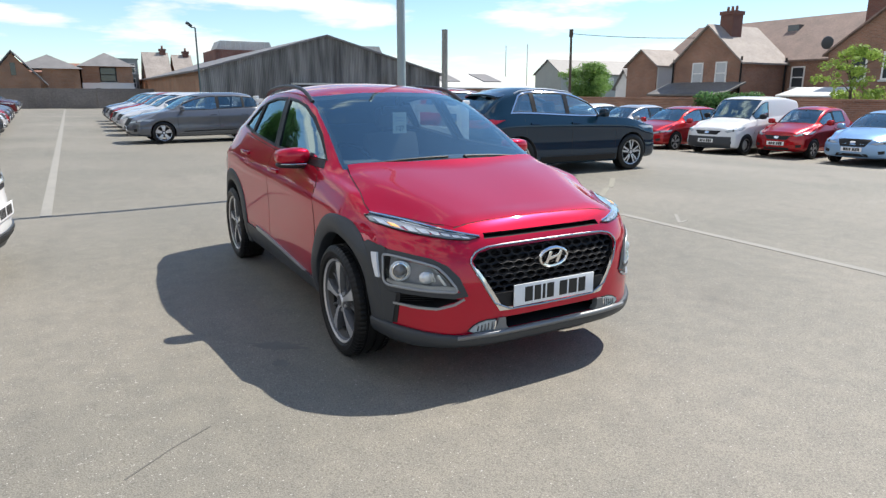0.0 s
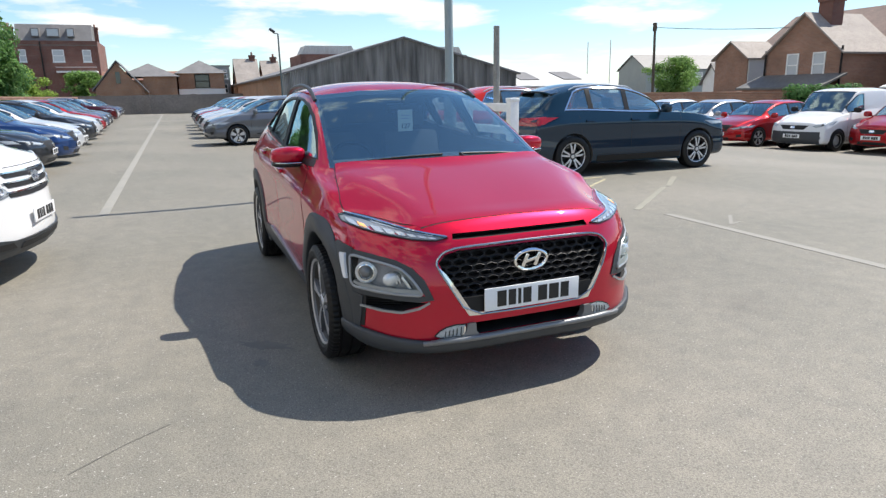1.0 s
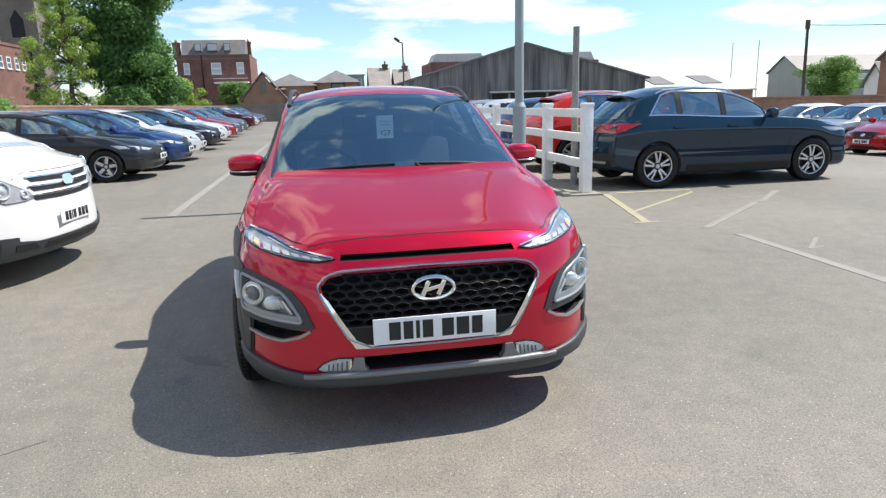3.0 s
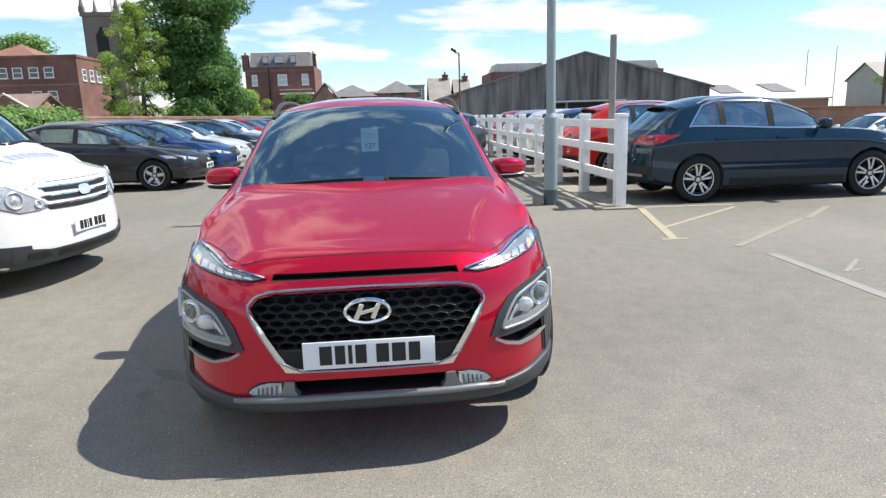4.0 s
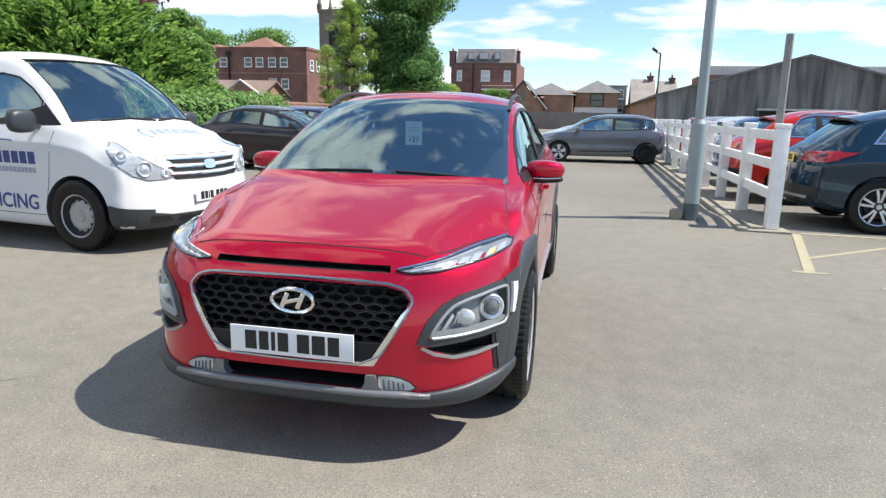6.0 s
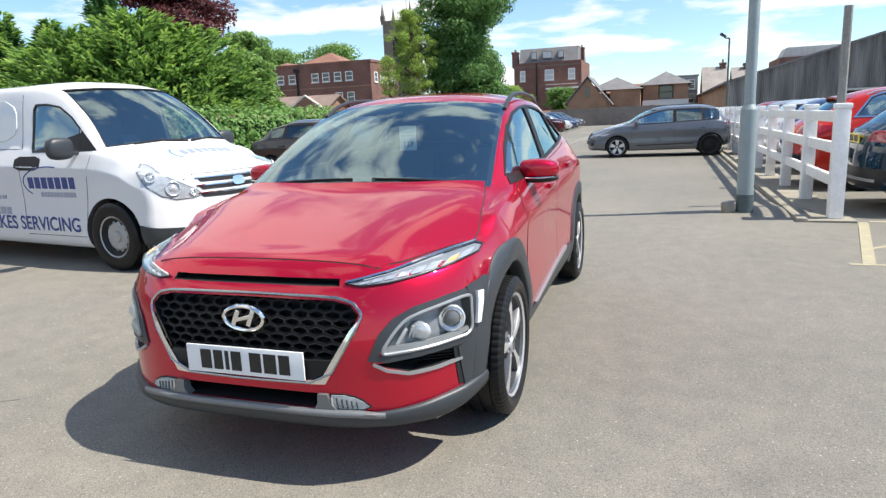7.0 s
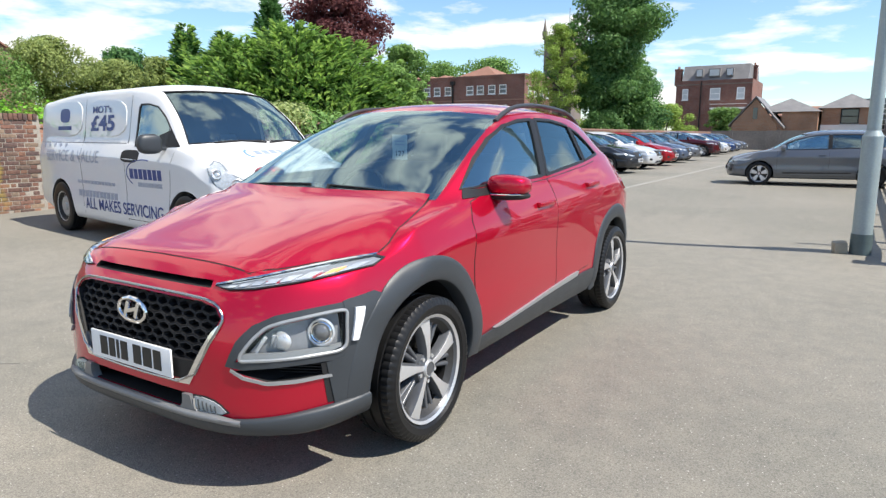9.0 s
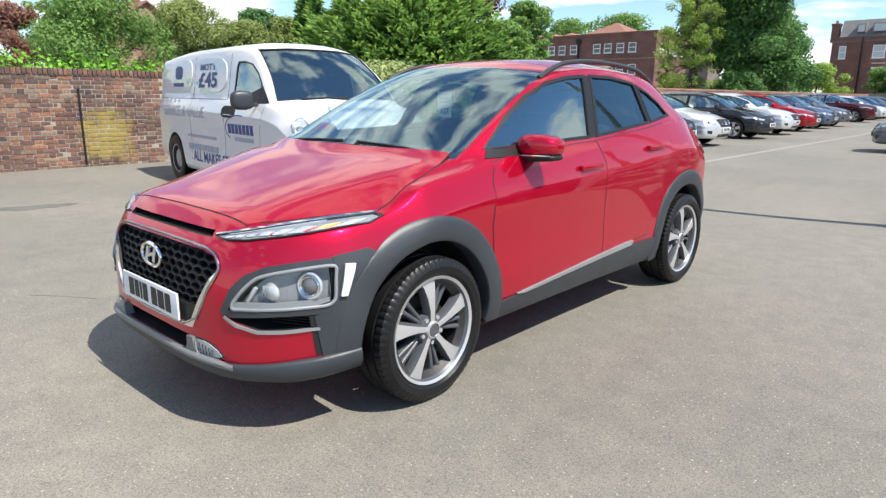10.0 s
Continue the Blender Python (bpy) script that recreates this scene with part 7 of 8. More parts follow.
# ---- kerb and fence ----
bm = bmesh.new()
box(bm, 2.95, 3.07, 5.5, 40, -0.05, 0.06, bevel=0.02)
box(bm, 3.07, 3.56, 5.5, 40, -0.05, 0.03)
tagged(part("kerb", bm, KERB), "low concrete kerb under the fence", "kerb", kind="structure")
fence = thing("fence", "white painted timber post and rail fence", "fence", at=pose(3.38, 5.74, 0.03))
posts = [1.72 * k for k in range(17)]
post_me = None
for k, y in enumerate(posts):
    if post_me is None:
        bm = bmesh.new()
        box(bm, -0.075, 0.075, -0.075, 0.075, 0, 1.25, bevel=0.01)
        box(bm, -0.085, 0.085, -0.085, 0.085, 1.25, 1.31, bevel=0.018)
        o = part("post", bm, WHITE_TIMBER, fence)
        post_me = o.data
    else:
        o = new("post", post_me)
        o.parent = fence
    o.location = (0, y, 0)
for z in (0.42, 0.80, 1.16):
    for a, b in zip(posts, posts[1:]):
        bm = bmesh.new()
        box(bm, -0.03, 0.03, a + 0.075, b - 0.075, z - 0.065, z + 0.065, bevel=0.006)
        part("rail", bm, WHITE_TIMBER, fence)

# ---- lamp posts and poles ----
bm = bmesh.new()
tube(bm, [(0, 0, 0), (0, 0, 1.26)], 0.098, 16)
tube(bm, [(0, 0, 1.26), (0, 0, 1.32)], 0.098, 16, 0.068)
tube(bm, [(0, 0, 1.3), (0, 0, 7.5)], 0.066, 16, 0.054)
lamp = tagged(part("lamp_post", bm, GALV), "tall galvanised steel lamp post with a thicker base", "lamp post")
lamp.matrix_basis = pose(2.45, 6.06, 0.05)
bm = bmesh.new()
tube(bm, [(0, 0, -0.05), (0, 0, 0.22)], 0.105, 16)
part("base_sleeve", bm, DARK_STEEL, lamp)
bm = bmesh.new()
tube(bm, [(0, 0, 0), (0, 0, 2.50)], 0.056, 10, 0.05)
pole = tagged(part("wooden_pole", bm, OLD_WOOD), "weathered grey wooden pole behind the fence", "pole")
pole.matrix_basis = pose(3.56, 6.66, 0)


# ---- buildings ----
def gable_roof(bm, x0, x1, y0, y1, ze, zr, axis="x", over=0.25, thick=0.12):
    """Two roof slopes with thickness, ridge along the axis."""
    if axis == "x":
        c = (y0 + y1) / 2
        k = (zr - ze) / (c - y0)
        for s in (1, -1):
            e = y0 - over if s > 0 else y1 + over
            ez = ze - over * k
            prism(bm, [(e, ez), (c, zr), (c, zr + thick), (e, ez + thick)], "x", x0 - over, x1 + over)
    else:
        c = (x0 + x1) / 2
        k = (zr - ze) / (c - x0)
        for s in (1, -1):
            e = x0 - over if s > 0 else x1 + over
            ez = ze - over * k
            prism(bm, [(e, ez), (c, zr), (c, zr + thick), (e, ez + thick)], "y", y0 - over, y1 + over)


def gable_walls(bm, x0, x1, y0, y1, ze, zr, axis="x"):
    box(bm, x0, x1, y0, y1, -0.5, ze)
    if axis == "x":
        prism(bm, [(y0, ze), (y1, ze), ((y0 + y1) / 2, zr)], "x", x0, x1)
    else:
        prism(bm, [(x0, ze), (x1, ze), ((x0 + x1) / 2, zr)], "y", y0, y1)


def sash(parent, face, at, u, z0, w, h, pane=PANE, bars=True, frame_mat=WHITE_PAINT):
    """A sash window on a wall: face 'y-' looks to -y at y=at, 'x-' looks to -x at x=at. u: its centre along the wall."""
    def put(a, b, c, d, out, inn):
        return (a, b, at - out, at + inn, c, d) if face == "y-" else (at - out, at + inn, a, b, c, d)
    f = boxes(put(u - w / 2, u - w / 2 + 0.09, z0, z0 + h, 0.06, 0.05), put(u + w / 2 - 0.09, u + w / 2, z0, z0 + h, 0.06, 0.05),
              put(u - w / 2 + 0.09, u + w / 2 - 0.09, z0 + h - 0.09, z0 + h, 0.06, 0.05), put(u - w / 2 + 0.09, u + w / 2 - 0.09, z0, z0 + 0.09, 0.06, 0.05),
              put(u - w / 2 + 0.09, u + w / 2 - 0.09, z0 + h / 2 - 0.04, z0 + h / 2 + 0.04, 0.05, 0.03))
    o = part("window", f, frame_mat, parent)
    part("pane", boxes(put(u - w / 2 + 0.05, u + w / 2 - 0.05, z0 + 0.05, z0 + h - 0.05, 0.012, 0.04)), pane, o)
    part("sill", boxes(put(u - w / 2 - 0.08, u + w / 2 + 0.08, z0 - 0.1, z0, 0.12, 0.02)), RENDER_GREY, o)
    return o


# corrugated shed
shed = thing("shed", "long weathered grey corrugated barn with a low gable", "shed")
SY, SX0, SX1, SXC, SE, SR = 40.0, 4.9, 21.9, 13.2, 2.75, 5.1
bm = bmesh.new()
n = 150
for (xa, za), (xb, zb) in (((SX0, SE), (SXC, SR)), ((SXC, SR), (SX1, SE))):
    vs = []
    for i in range(n + 1):
        x, z = xa + (xb - xa) * i / n, za + (zb - za) * i / n
        y = SY + (0.04 if i % 2 else 0.0)
        vs.append((bm.verts.new((x, y, 0.9)), bm.verts.new((x, y, z))))
    for a, b in zip(vs, vs[1:]):
        bm.faces.new((a[0], b[0], b[1], a[1]))
part("gable_sheet", bm, SHEET_STREAK, shed, sharp=10)
part("plinth", boxes((SX0, SX1, SY + 0.1, SY + 0.4, -0.3, 0.95)), BLOCK, shed)
bm = bmesh.new()
for (xa, za), (xb, zb) in (((SX0 - 0.3, SE - 0.08), (SXC, SR)), ((SXC, SR), (SX1 + 0.3, SE - 0.08))):
    prism(bm, [(xa, za), (xb, zb), (xb, zb + 0.12), (xa, za + 0.12)], "y", SY - 0.15, SY + 45)
part("roof", bm, SLATE, shed)
part("side_wall", boxes((SX0, SX0 + 0.2, SY + 0.05, SY + 45, -0.3, SE)), BRICK_ORANGE, shed)
part("doorway", boxes((10.8, 15.7, SY - 0.06, SY + 0.3, -0.3, 1.9)), HOLLOW, shed)
part("canopy", boxes((10.6, 15.9, SY - 0.6, SY - 0.07, 1.95, 2.06)), SHEET_PALE, shed)
for x in (11.9, 14.6):
    part("door_post", boxes((x, x + 0.15, SY - 0.15, SY - 0.07, -0.1, 1.95)), OLD_WOOD, shed)

# boundary walls
bm = bmesh.new()
box(bm, -30, 4.6, 63.8, 64.1, -0.3, 1.75)
for x in range(-28, 4, 4):
    box(bm, x - 0.2, x + 0.2, 63.7, 63.8, -0.3, 1.8)
tagged(part("wall_far", bm, BLOCK), "low grey block boundary wall", "wall", kind="structure")
tagged(part("wall_east", boxes((22.0, 22.3, -30, 39, -0.8, 1.17), (21.95, 22.35, -30, 39, 1.17, 1.25)), BRICK_BROWN), "low brown brick boundary wall", "wall", kind="structure")
tagged(part("wall_west", boxes((-9.98, -9.74, 3.56, 8.6, -0.3, 1.45), (-10.0, -9.72, 3.56, 8.6, 1.45, 1.52), (-9.98, -9.74, 8.6, 64, -0.3, 1.6), (-10.0, -9.72, 8.6, 64, 1.6, 1.68)), BRICK_BROWN), "old brick boundary wall behind the parked cars", "wall", kind="structure")


def house(name, label, x0, x1, y0, y1, ze, zr, axis, wall_mat, roof_mat, category="house"):
    h = thing(name, label, category)
    bm = bmesh.new()
    gable_walls(bm, x0, x1, y0, y1, ze, zr, axis)
    part("wall", bm, wall_mat, h)
    bm = bmesh.new()
    gable_roof(bm, x0, x1, y0, y1, ze, zr, axis)
    part("roof", bm, roof_mat, h)
    return h


def hip_roof(bm, x0, x1, y0, y1, ze, zr, over=0.4, run=0.5):
    x0, x1, y0, y1 = x0 - over, x1 + over, y0 - over, y1 + over
    w, d = x1 - x0, y1 - y0
    k = min(w, d) * run
    if w >= d:
        r = [(x0 + k, (y0 + y1) / 2), (x1 - k, (y0 + y1) / 2)]
    else:
        r = [((x0 + x1) / 2, y0 + k), ((x0 + x1) / 2, y1 - k)]
    c = [bm.verts.new((x, y, ze)) for x, y in ((x0, y0), (x1, y0), (x1, y1), (x0, y1))]
    t = [bm.verts.new((x, y, zr)) for x, y in r]
    if w >= d:
        for f in ((c[0], c[1], t[1], t[0]), (c[1], c[2], t[1]), (c[2], c[3], t[0], t[1]), (c[3], c[0], t[0])):
            bm.faces.new(f)
    else:
        for f in ((c[0], c[1], t[0]), (c[1], c[2], t[1], t[0]), (c[2], c[3], t[1]), (c[3], c[0], t[0], t[1])):
            bm.faces.new(f)
    bm.faces.new(c[::-1])


def chimney(parent, x, y, z0, z1, w=0.9, pots=3):
    bm = boxes((x - w / 2, x + w / 2, y - w / 2, y + w / 2, z0, z1 - 0.25), (x - w / 2 - 0.07, x + w / 2 + 0.07, y - w / 2 - 0.07, y + w / 2 + 0.07, z1 - 0.25, z1))
    o = part("chimney", bm, BRICK, parent)
    for k in range(pots):
        bm = bmesh.new()
        yy = y - w / 2 + w * (k + 0.5) / pots
        tube(bm, [(x, yy, z1), (x, yy, z1 + 0.35)], 0.1, 8, 0.085)
        part("chimney_pot", bm, ROOF_RED, o)


# houses beyond the east wall
h2 = house("house", "red brick house with a pale lichened roof and a chimney", 38, 43, 26.5, 32.3, 3.6, 6.1, "x", BRICK_BROWN, ROOF_PALE)
for u in (28.1, 30.1):
    sash(h2, "x-", 38, u, 2.05, 0.95, 1.55, BLIND)
chimney(h2, 39.6, 28.9, 5.0, 7.1, 1.05)
bm = bmesh.new()
prism(bm, [(35.6, 1.25), (38.0, 2.1), (38.0, 2.22), (35.6, 1.37)], "y", 26.0, 32.6)
part("lean_to_roof", bm, SHEET, h2)
part("lean_to", boxes((36.0, 38, 26.2, 32.4, -0.3, 1.35)), BRICK_BROWN, h2)
for xx, yy in ((37.9, 26.45), (37.9, 32.3), (42.7, 26.4)):
    bm = bmesh.new()
    tube(bm, [(xx, yy, 0), (xx, yy, 3.9)], 0.07, 6)
    part("drainpipe", bm, TRIM, h2)
h1 = house("house", "small brick house with grey side cladding and a pale roof", 40, 43.5, 35.9, 39.2, 3.7, 4.9, "x", BRICK_BROWN, ROOF_PALE)
part("side_cladding", boxes((40.1, 43, 35.8, 35.9, 0, 3.65)), RENDER_GREY, h1)
hb = house("house", "long brick house with a brown tiled roof", 43, 53, 17, 38.5, 3.8, 7.05, "y", BRICK_BROWN, ROOF_TILE)
part("roof_window", boxes((46.3, 47.0, 28.1, 29.0, 5.95, 6.5)), PANE, hb)
sash(hb, "x-", 43, 25.6, 1.8, 1.0, 1.5)
h3 = house("house", "tall red brick house with a steep gable and sash windows", 38, 50, 14.0, 20.6, 3.8, 6.3, "x", BRICK_BROWN, ROOF_TILE)
chimney(h3, 40.2, 18.8, 4.6, 8.6, 1.5)
for u, w in ((18.7, 0.85), (16.9, 1.1), (15.2, 1.1)):
    sash(h3, "x-", 38, u, 2.2, w, 1.55)
bm = bmesh.new()
bmesh.ops.create_uvsphere(bm, u_segments=14, v_segments=8, radius=0.38)
for v in bm.verts:
    v.co.x *= 0.3
tube(bm, [(0, 0, 0), (0.4, 0, -0.4)], 0.03, 6)
dish = part("satellite_dish", bm, CLAD, h3)
dish.location = (37.7, 20.6, 4.4)
# pale greenhouse roof behind the wall, on two added posts
bm = bmesh.new()
prism(bm, [(33.6, 1.25), (35.6, 1.72), (35.6, 1.80), (33.6, 1.33)], "y", 17.3, 20.8)
part("porch_roof", bm, RENDER_GREY, h3)
part("porch_post", boxes((34.1, 34.25, 17.4, 17.55, -0.2, 1.38)), OLD_WOOD, h3)
part("porch_post", boxes((34.1, 34.25, 20.5, 20.65, -0.2, 1.38)), OLD_WOOD, h3)
house("house", "low white gabled outbuilding between the houses", 41, 45, 39.5, 41.5, 2.0, 3.4, "x", WHITE_PAINT, SLATE)

# industrial roofs to the north-east
ind = house("warehouse", "grey clad warehouse with a low slate roof", 58, 78, 70, 76, 4.1, 6.0, "x", CLAD_GREEN, SLATE, "warehouse")
for x in (60, 63.5, 67, 71):
    sash(ind, "y-", 70, x, 2.4, 1.6, 1.2, BLIND)
wr = house("warehouse", "low brick workshop with pale roof sheets and skylights", 30, 41, 55, 70, 1.9, 3.9, "x", BRICK_ORANGE, SHEET_PALE, "warehouse")
for x in (31.6, 36.8):
    bm = bmesh.new()
    prism(bm, [(57.0, 2.56), (60.2, 3.41), (60.2, 3.49), (57.0, 2.64)], "x", x, x + 2.2)
    part("skylight", bm, SLATE, wr)
house("warehouse", "low workshop with white roof sheets", 23, 29.5, 52, 66, 1.9, 3.6, "x", BRICK_ORANGE, SHEET_PALE, "warehouse")
lan = thing("roof_lantern", "brick roof block with a glazed lantern behind the barn", "building")
part("wall", boxes((12.6, 34, 76, 84, -0.3, 6.2)), BRICK, lan)
for a, b in ((12.8, 19.4), (27.4, 33.6)):
    bm = bmesh.new()
    prism(bm, [(a, 6.2), (b, 6.2), (b - 0.5, 7.2), (a + 0.5, 7.2)], "y", 76.4, 80)
    part("glazing", bm, SHEET_PALE, lan)
    k = int((b - a) / 0.55)
    for i in range(k):
        x = a + 0.5 + (b - a - 1.0) * i / (k - 1)
        part("glazing_bar", boxes((x - 0.03, x + 0.03, 76.33, 76.4, 6.2, 7.2)), RENDER_GREY, lan)

# buildings over the far wall
hipb = thing("house", "orange brick house with a slate hipped roof and white band", "house")
part("wall", boxes((-1.1, 3.5, 72, 78, 2.35, 3.95)), BRICK_ORANGE, hipb)
part("white_band", boxes((-1.15, 3.55, 71.95, 78, 1.75, 2.35)), WHITE_PAINT, hipb)
part("base_wall", boxes((-1.1, 3.5, 72, 78, -0.3, 1.75)), BLOCK, hipb)
bm = bmesh.new()
hip_roof(bm, -1.1, 3.5, 72, 78, 3.95, 5.4)
part("roof", bm, SLATE, hipb)
sash(hipb, "y-", 72, 1.25, 2.42, 1.5, 1.45, PANE, True, TRIM)
rear_h = thing("house", "plain grey rendered house with white windows", "house")
part("wall", boxes((2.2, 4.7, 79.6, 80.9, -0.3, 5.0), (2.1, 4.8, 79.5, 80.9, 5.0, 5.12)), CLAD_GREEN, rear_h)
for z in (1.9, 3.5):
    sash(rear_h, "y-", 79.6, 4.0, z, 0.75, 1.1)
g2 = thing("house", "orange brick house with a steep end gable and grey roof", "house")
bm = bmesh.new()
prism(bm, [(-8.6, -0.3), (-4.6, -0.3), (-4.6, 2.4), (-6.55, 4.85), (-8.6, 2.4)], "y", 68, 68.3)
part("gable_wall", bm, BRICK_ORANGE, g2)
part("gable_window", boxes((-6.75, -6.35, 67.94, 68.0, 2.9, 4.0)), PANE, g2)
bm = bmesh.new()
prism(bm, [(-8.9, 2.2), (-6.55, 4.95), (-6.55, 5.1), (-8.9, 2.35)], "y", 67.8, 74)
prism(bm, [(-4.0, 2.0), (-6.55, 4.95), (-6.55, 5.1), (-4.0, 2.15)], "y", 67.8, 74)
part("roof", bm, SLATE, g2)
part("wing_wall", boxes((-4.4, -1.3, 70, 76, -0.3, 3.6)), BRICK_ORANGE, g2)
bm = bmesh.new()
hip_roof(bm, -6.5, -1.3, 70, 76, 3.6, 5.0, 0.35)
part("wing_roof", bm, SLATE, g2)
part("low_wing", boxes((-1.3, 0.4, 74, 80, -0.3, 3.6)), BRICK, g2)
back = house("house", "row of brick outbuildings with a red tiled roof", -9.0, 4.4, 81, 87, 3.5, 4.5, "x", BRICK_ORANGE, ROOF_RED)
for x0, x1, zr in ((5.2, 7.4, 5.6), (8.2, 9.8, 5.4)):
    mid = house("house", "small house with a steep pale lichened roof", x0, x1, 74, 80, 2.6, zr, "x", BRICK_ORANGE, ROOF_PALE)
    part("porch_wall", boxes((x0 - 0.6, x1 + 0.4, 73.2, 74, -0.3, 2.5)), BRICK_ORANGE, mid)
    chimney(mid, x1 - 0.3, 77, zr - 0.6, zr + 0.5, 0.6, 2)
terr = thing("house", "tall brown brick house with mansard roof and pale windows", "house")
part("wall", boxes((-19.3, -9.3, 90, 100, -0.3, 8.5)), BRICK, terr)
bm = bmesh.new()
prism(bm, [(90.2, 8.5), (100, 8.5), (98.8, 10.5), (91.4, 10.5)], "x", -18.6, -9.9)
part("mansard_roof", bm, SLATE, terr)
for x, w in ((-16.3, 0.7), (-14.3, 1.25), (-12.3, 0.7)):
    part("dormer", boxes((x - w / 2 - 0.12, x + w / 2 + 0.12, 90.2, 91.6, 8.95, 9.95)), SLATE, terr)
    part("dormer_pane", boxes((x - w / 2, x + w / 2, 90.14, 90.2, 9.05, 9.85)), BLIND, terr)
for x, w, z in ((-18.0, 0.8, 5.7), (-14.0, 1.35, 5.7), (-10.7, 1.0, 5.7)):
    sash(terr, "y-", 90, x, z + 0.3, w, 1.45, BLIND)
part("string_course", boxes((-19.3, -9.3, 89.94, 90.0, 7.9, 8.05)), STONE, terr)
bm = bmesh.new()
tube(bm, [(-15.9, 89.9, 0), (-15.9, 89.9, 8.4)], 0.09, 6)
part("drainpipe", bm, TRIM, terr)
part("balcony", boxes((-14.3, -9.6, 88.6, 90, 4.7, 4.9), (-14.3, -9.6, 88.6, 88.66, 5.3, 5.36)), WHITE_PAINT, terr)
chimney(terr, -19.4, 91.5, 8.0, 10.2, 0.9)
chimney(terr, -9.8, 94.5, 8.5, 10.5, 0.7)
terr.matrix_basis = Matrix.Translation((-19.4 * 0.06, 0, 0)) @ Matrix.Diagonal((0.94, 1, 1, 1))
off = thing("office", "long red brick office with white sash windows and red hipped roofs", "office building")
part("wall", boxes((-56, -34.7, 75, 84, -0.3, 8.9), (-56, -34.6, 74.9, 84, 8.9, 9.2)), BRICK, off)
for x in (-49.8, -48.1, -46.3, -42.8, -41.2, -39.45, -37.8):
    sash(off, "y-", 75, x, 6.75, 1.05, 1.15)
for x in (-39.4, -37.7):
    sash(off, "y-", 75, x, 4.0, 1.05, 1.3)
for y in (76.5, 78.4, 80.3, 82.2):
    o = sash(off, "x-", -34.7, y, 6.4, 1.0, 1.3)
    for q in (o, *o.children):
        q.data.transform(Matrix.Translation((-34.7, 0, 0)) @ Matrix.Diagonal((-1, 1, 1, 1)) @ Matrix.Translation((34.7, 0, 0)))
        q.data.flip_normals()
part("string_course", boxes((-56, -34.66, 74.94, 75.0, 5.9, 6.05)), BRICK_BROWN, off)
for x0, x1 in ((-47.8, -40.0), (-51.4, -48.2), (-56, -52)):
    bm = bmesh.new()
    hip_roof(bm, x0, x1, 78, 86, 9.2, 9.2 + (x1 - x0) * 0.25, 0.0, 0.48)
    part("hipped_roof", bm, ROOF_RED, off)
bm = bmesh.new()
tube(bm, [(-45.5, 74.85, 0), (-45.5, 74.85, 8.2)], 0.12, 8)
box(bm, -45.8, -45.2, 74.6, 75, 8.1, 8.6)
part("drainpipe", bm, TRIM, off)
low = house("outbuilding", "low brown roofed outbuilding with a white gable board", -26.5, -21.2, 38, 42, 2.35, 3.3, "x", BRICK_BROWN, ROOF_TILE, "outbuilding")
bm = bmesh.new()
for s in (1, -1):
    prism(bm, [(-22.3, 3.38), (-22.3, 3.28), (-22.3 + s * 1.6, 2.2), (-22.3 + s * 1.6, 2.3)], "y", 37.3, 37.45)
part("gable_board", bm, WHITE_PAINT, low)
bm = bmesh.new()
prism(bm, [(-23.9, 1.0), (-20.7, 1.0), (-20.7, 2.2), (-22.3, 3.28), (-23.9, 2.2)], "y", 37.45, 38)
part("gable_wall", bm, BRICK_BROWN, low)
church = thing("church_tower", "grey stone church tower with corner pinnacles", "church")
part("tower", boxes((-63.5, -56, 150, 157, 0, 24.6), (-63.8, -55.7, 149.7, 157.3, 24.6, 25.4)), STONE, church)
for x in (-63.4, -56.1):
    for y in (150.1, 156.9):
        bm = bmesh.new()
        box(bm, x - 0.5, x + 0.5, y - 0.5, y + 0.5, 25.4, 26.6)
        tube(bm, [(x, y, 26.6), (x, y, 29.5)], 0.5, 6, 0.05)
        part("pinnacle", bm, STONE, church)
bm = bmesh.new()
prism(bm, [(-61, 17), (-58.5, 17), (-58.5, 20.5), (-59.75, 22.5), (-61, 20.5)], "y", 149.9, 150.0)
part("belfry_opening", bm, HOLLOW, church)
bm = bmesh.new()
tube(bm, [(-58.2, 153, 25), (-58.2, 153, 32)], 0.1, 6)
part("flagpole", bm, GALV, church)
church.location = (-2.1, 0, 0)
bm = bmesh.new()
tube(bm, [(-76.5, 150, 0), (-76.5, 150, 14.5)], 1.5, 8)
tube(bm, [(-76.5, 150, 14.5), (-76.5, 150, 20.8)], 1.5, 8, 0.05)
tagged(part("spire", bm, STONE), "small grey church spire beyond the office", "church")
wh = house("house", "brown roofed house among the trees", -51, -44.9, 16.0, 20.4, 5.9, 7.4, "x", BRICK_BROWN, ROOF_RED)
chimney(wh, -46.5, 17.9, 6.8, 8.6, 0.9)

# street lamp, telegraph pole and cable, flag poles
bm = bmesh.new()
tube(bm, [(0, 0, 0), (0, 0, 1.0)], 0.09, 8)
tube(bm, [(0, 0, 1.0), (0, 0, 5.2)], 0.06, 8, 0.045)
tube(bm, [(0, 0, 5.2), (-0.25, 0, 5.22)], 0.035, 6)
sl = tagged(part("street_lamp", bm, DARK_STEEL), "slim street lamp with an angled head", "street lamp")
sl.matrix_basis = pose(4.75, 39.2, 0)
bm = bmesh.new()
box(bm, -0.38, 0.0, -0.14, 0.14, -0.05, 0.09, bevel=0.03, m=pose(-0.2, 0, 5.25, 0, 35, 0))
part("lamp_head", bm, CLAD, sl)
bm = bmesh.new()
tube(bm, [(0, 0, 0), (-0.15, 0, 6.7)], 0.13, 10, 0.1)
tube(bm, [(-0.15, 0, 6.1), (-0.15, 0, 6.75)], 0.17, 8)
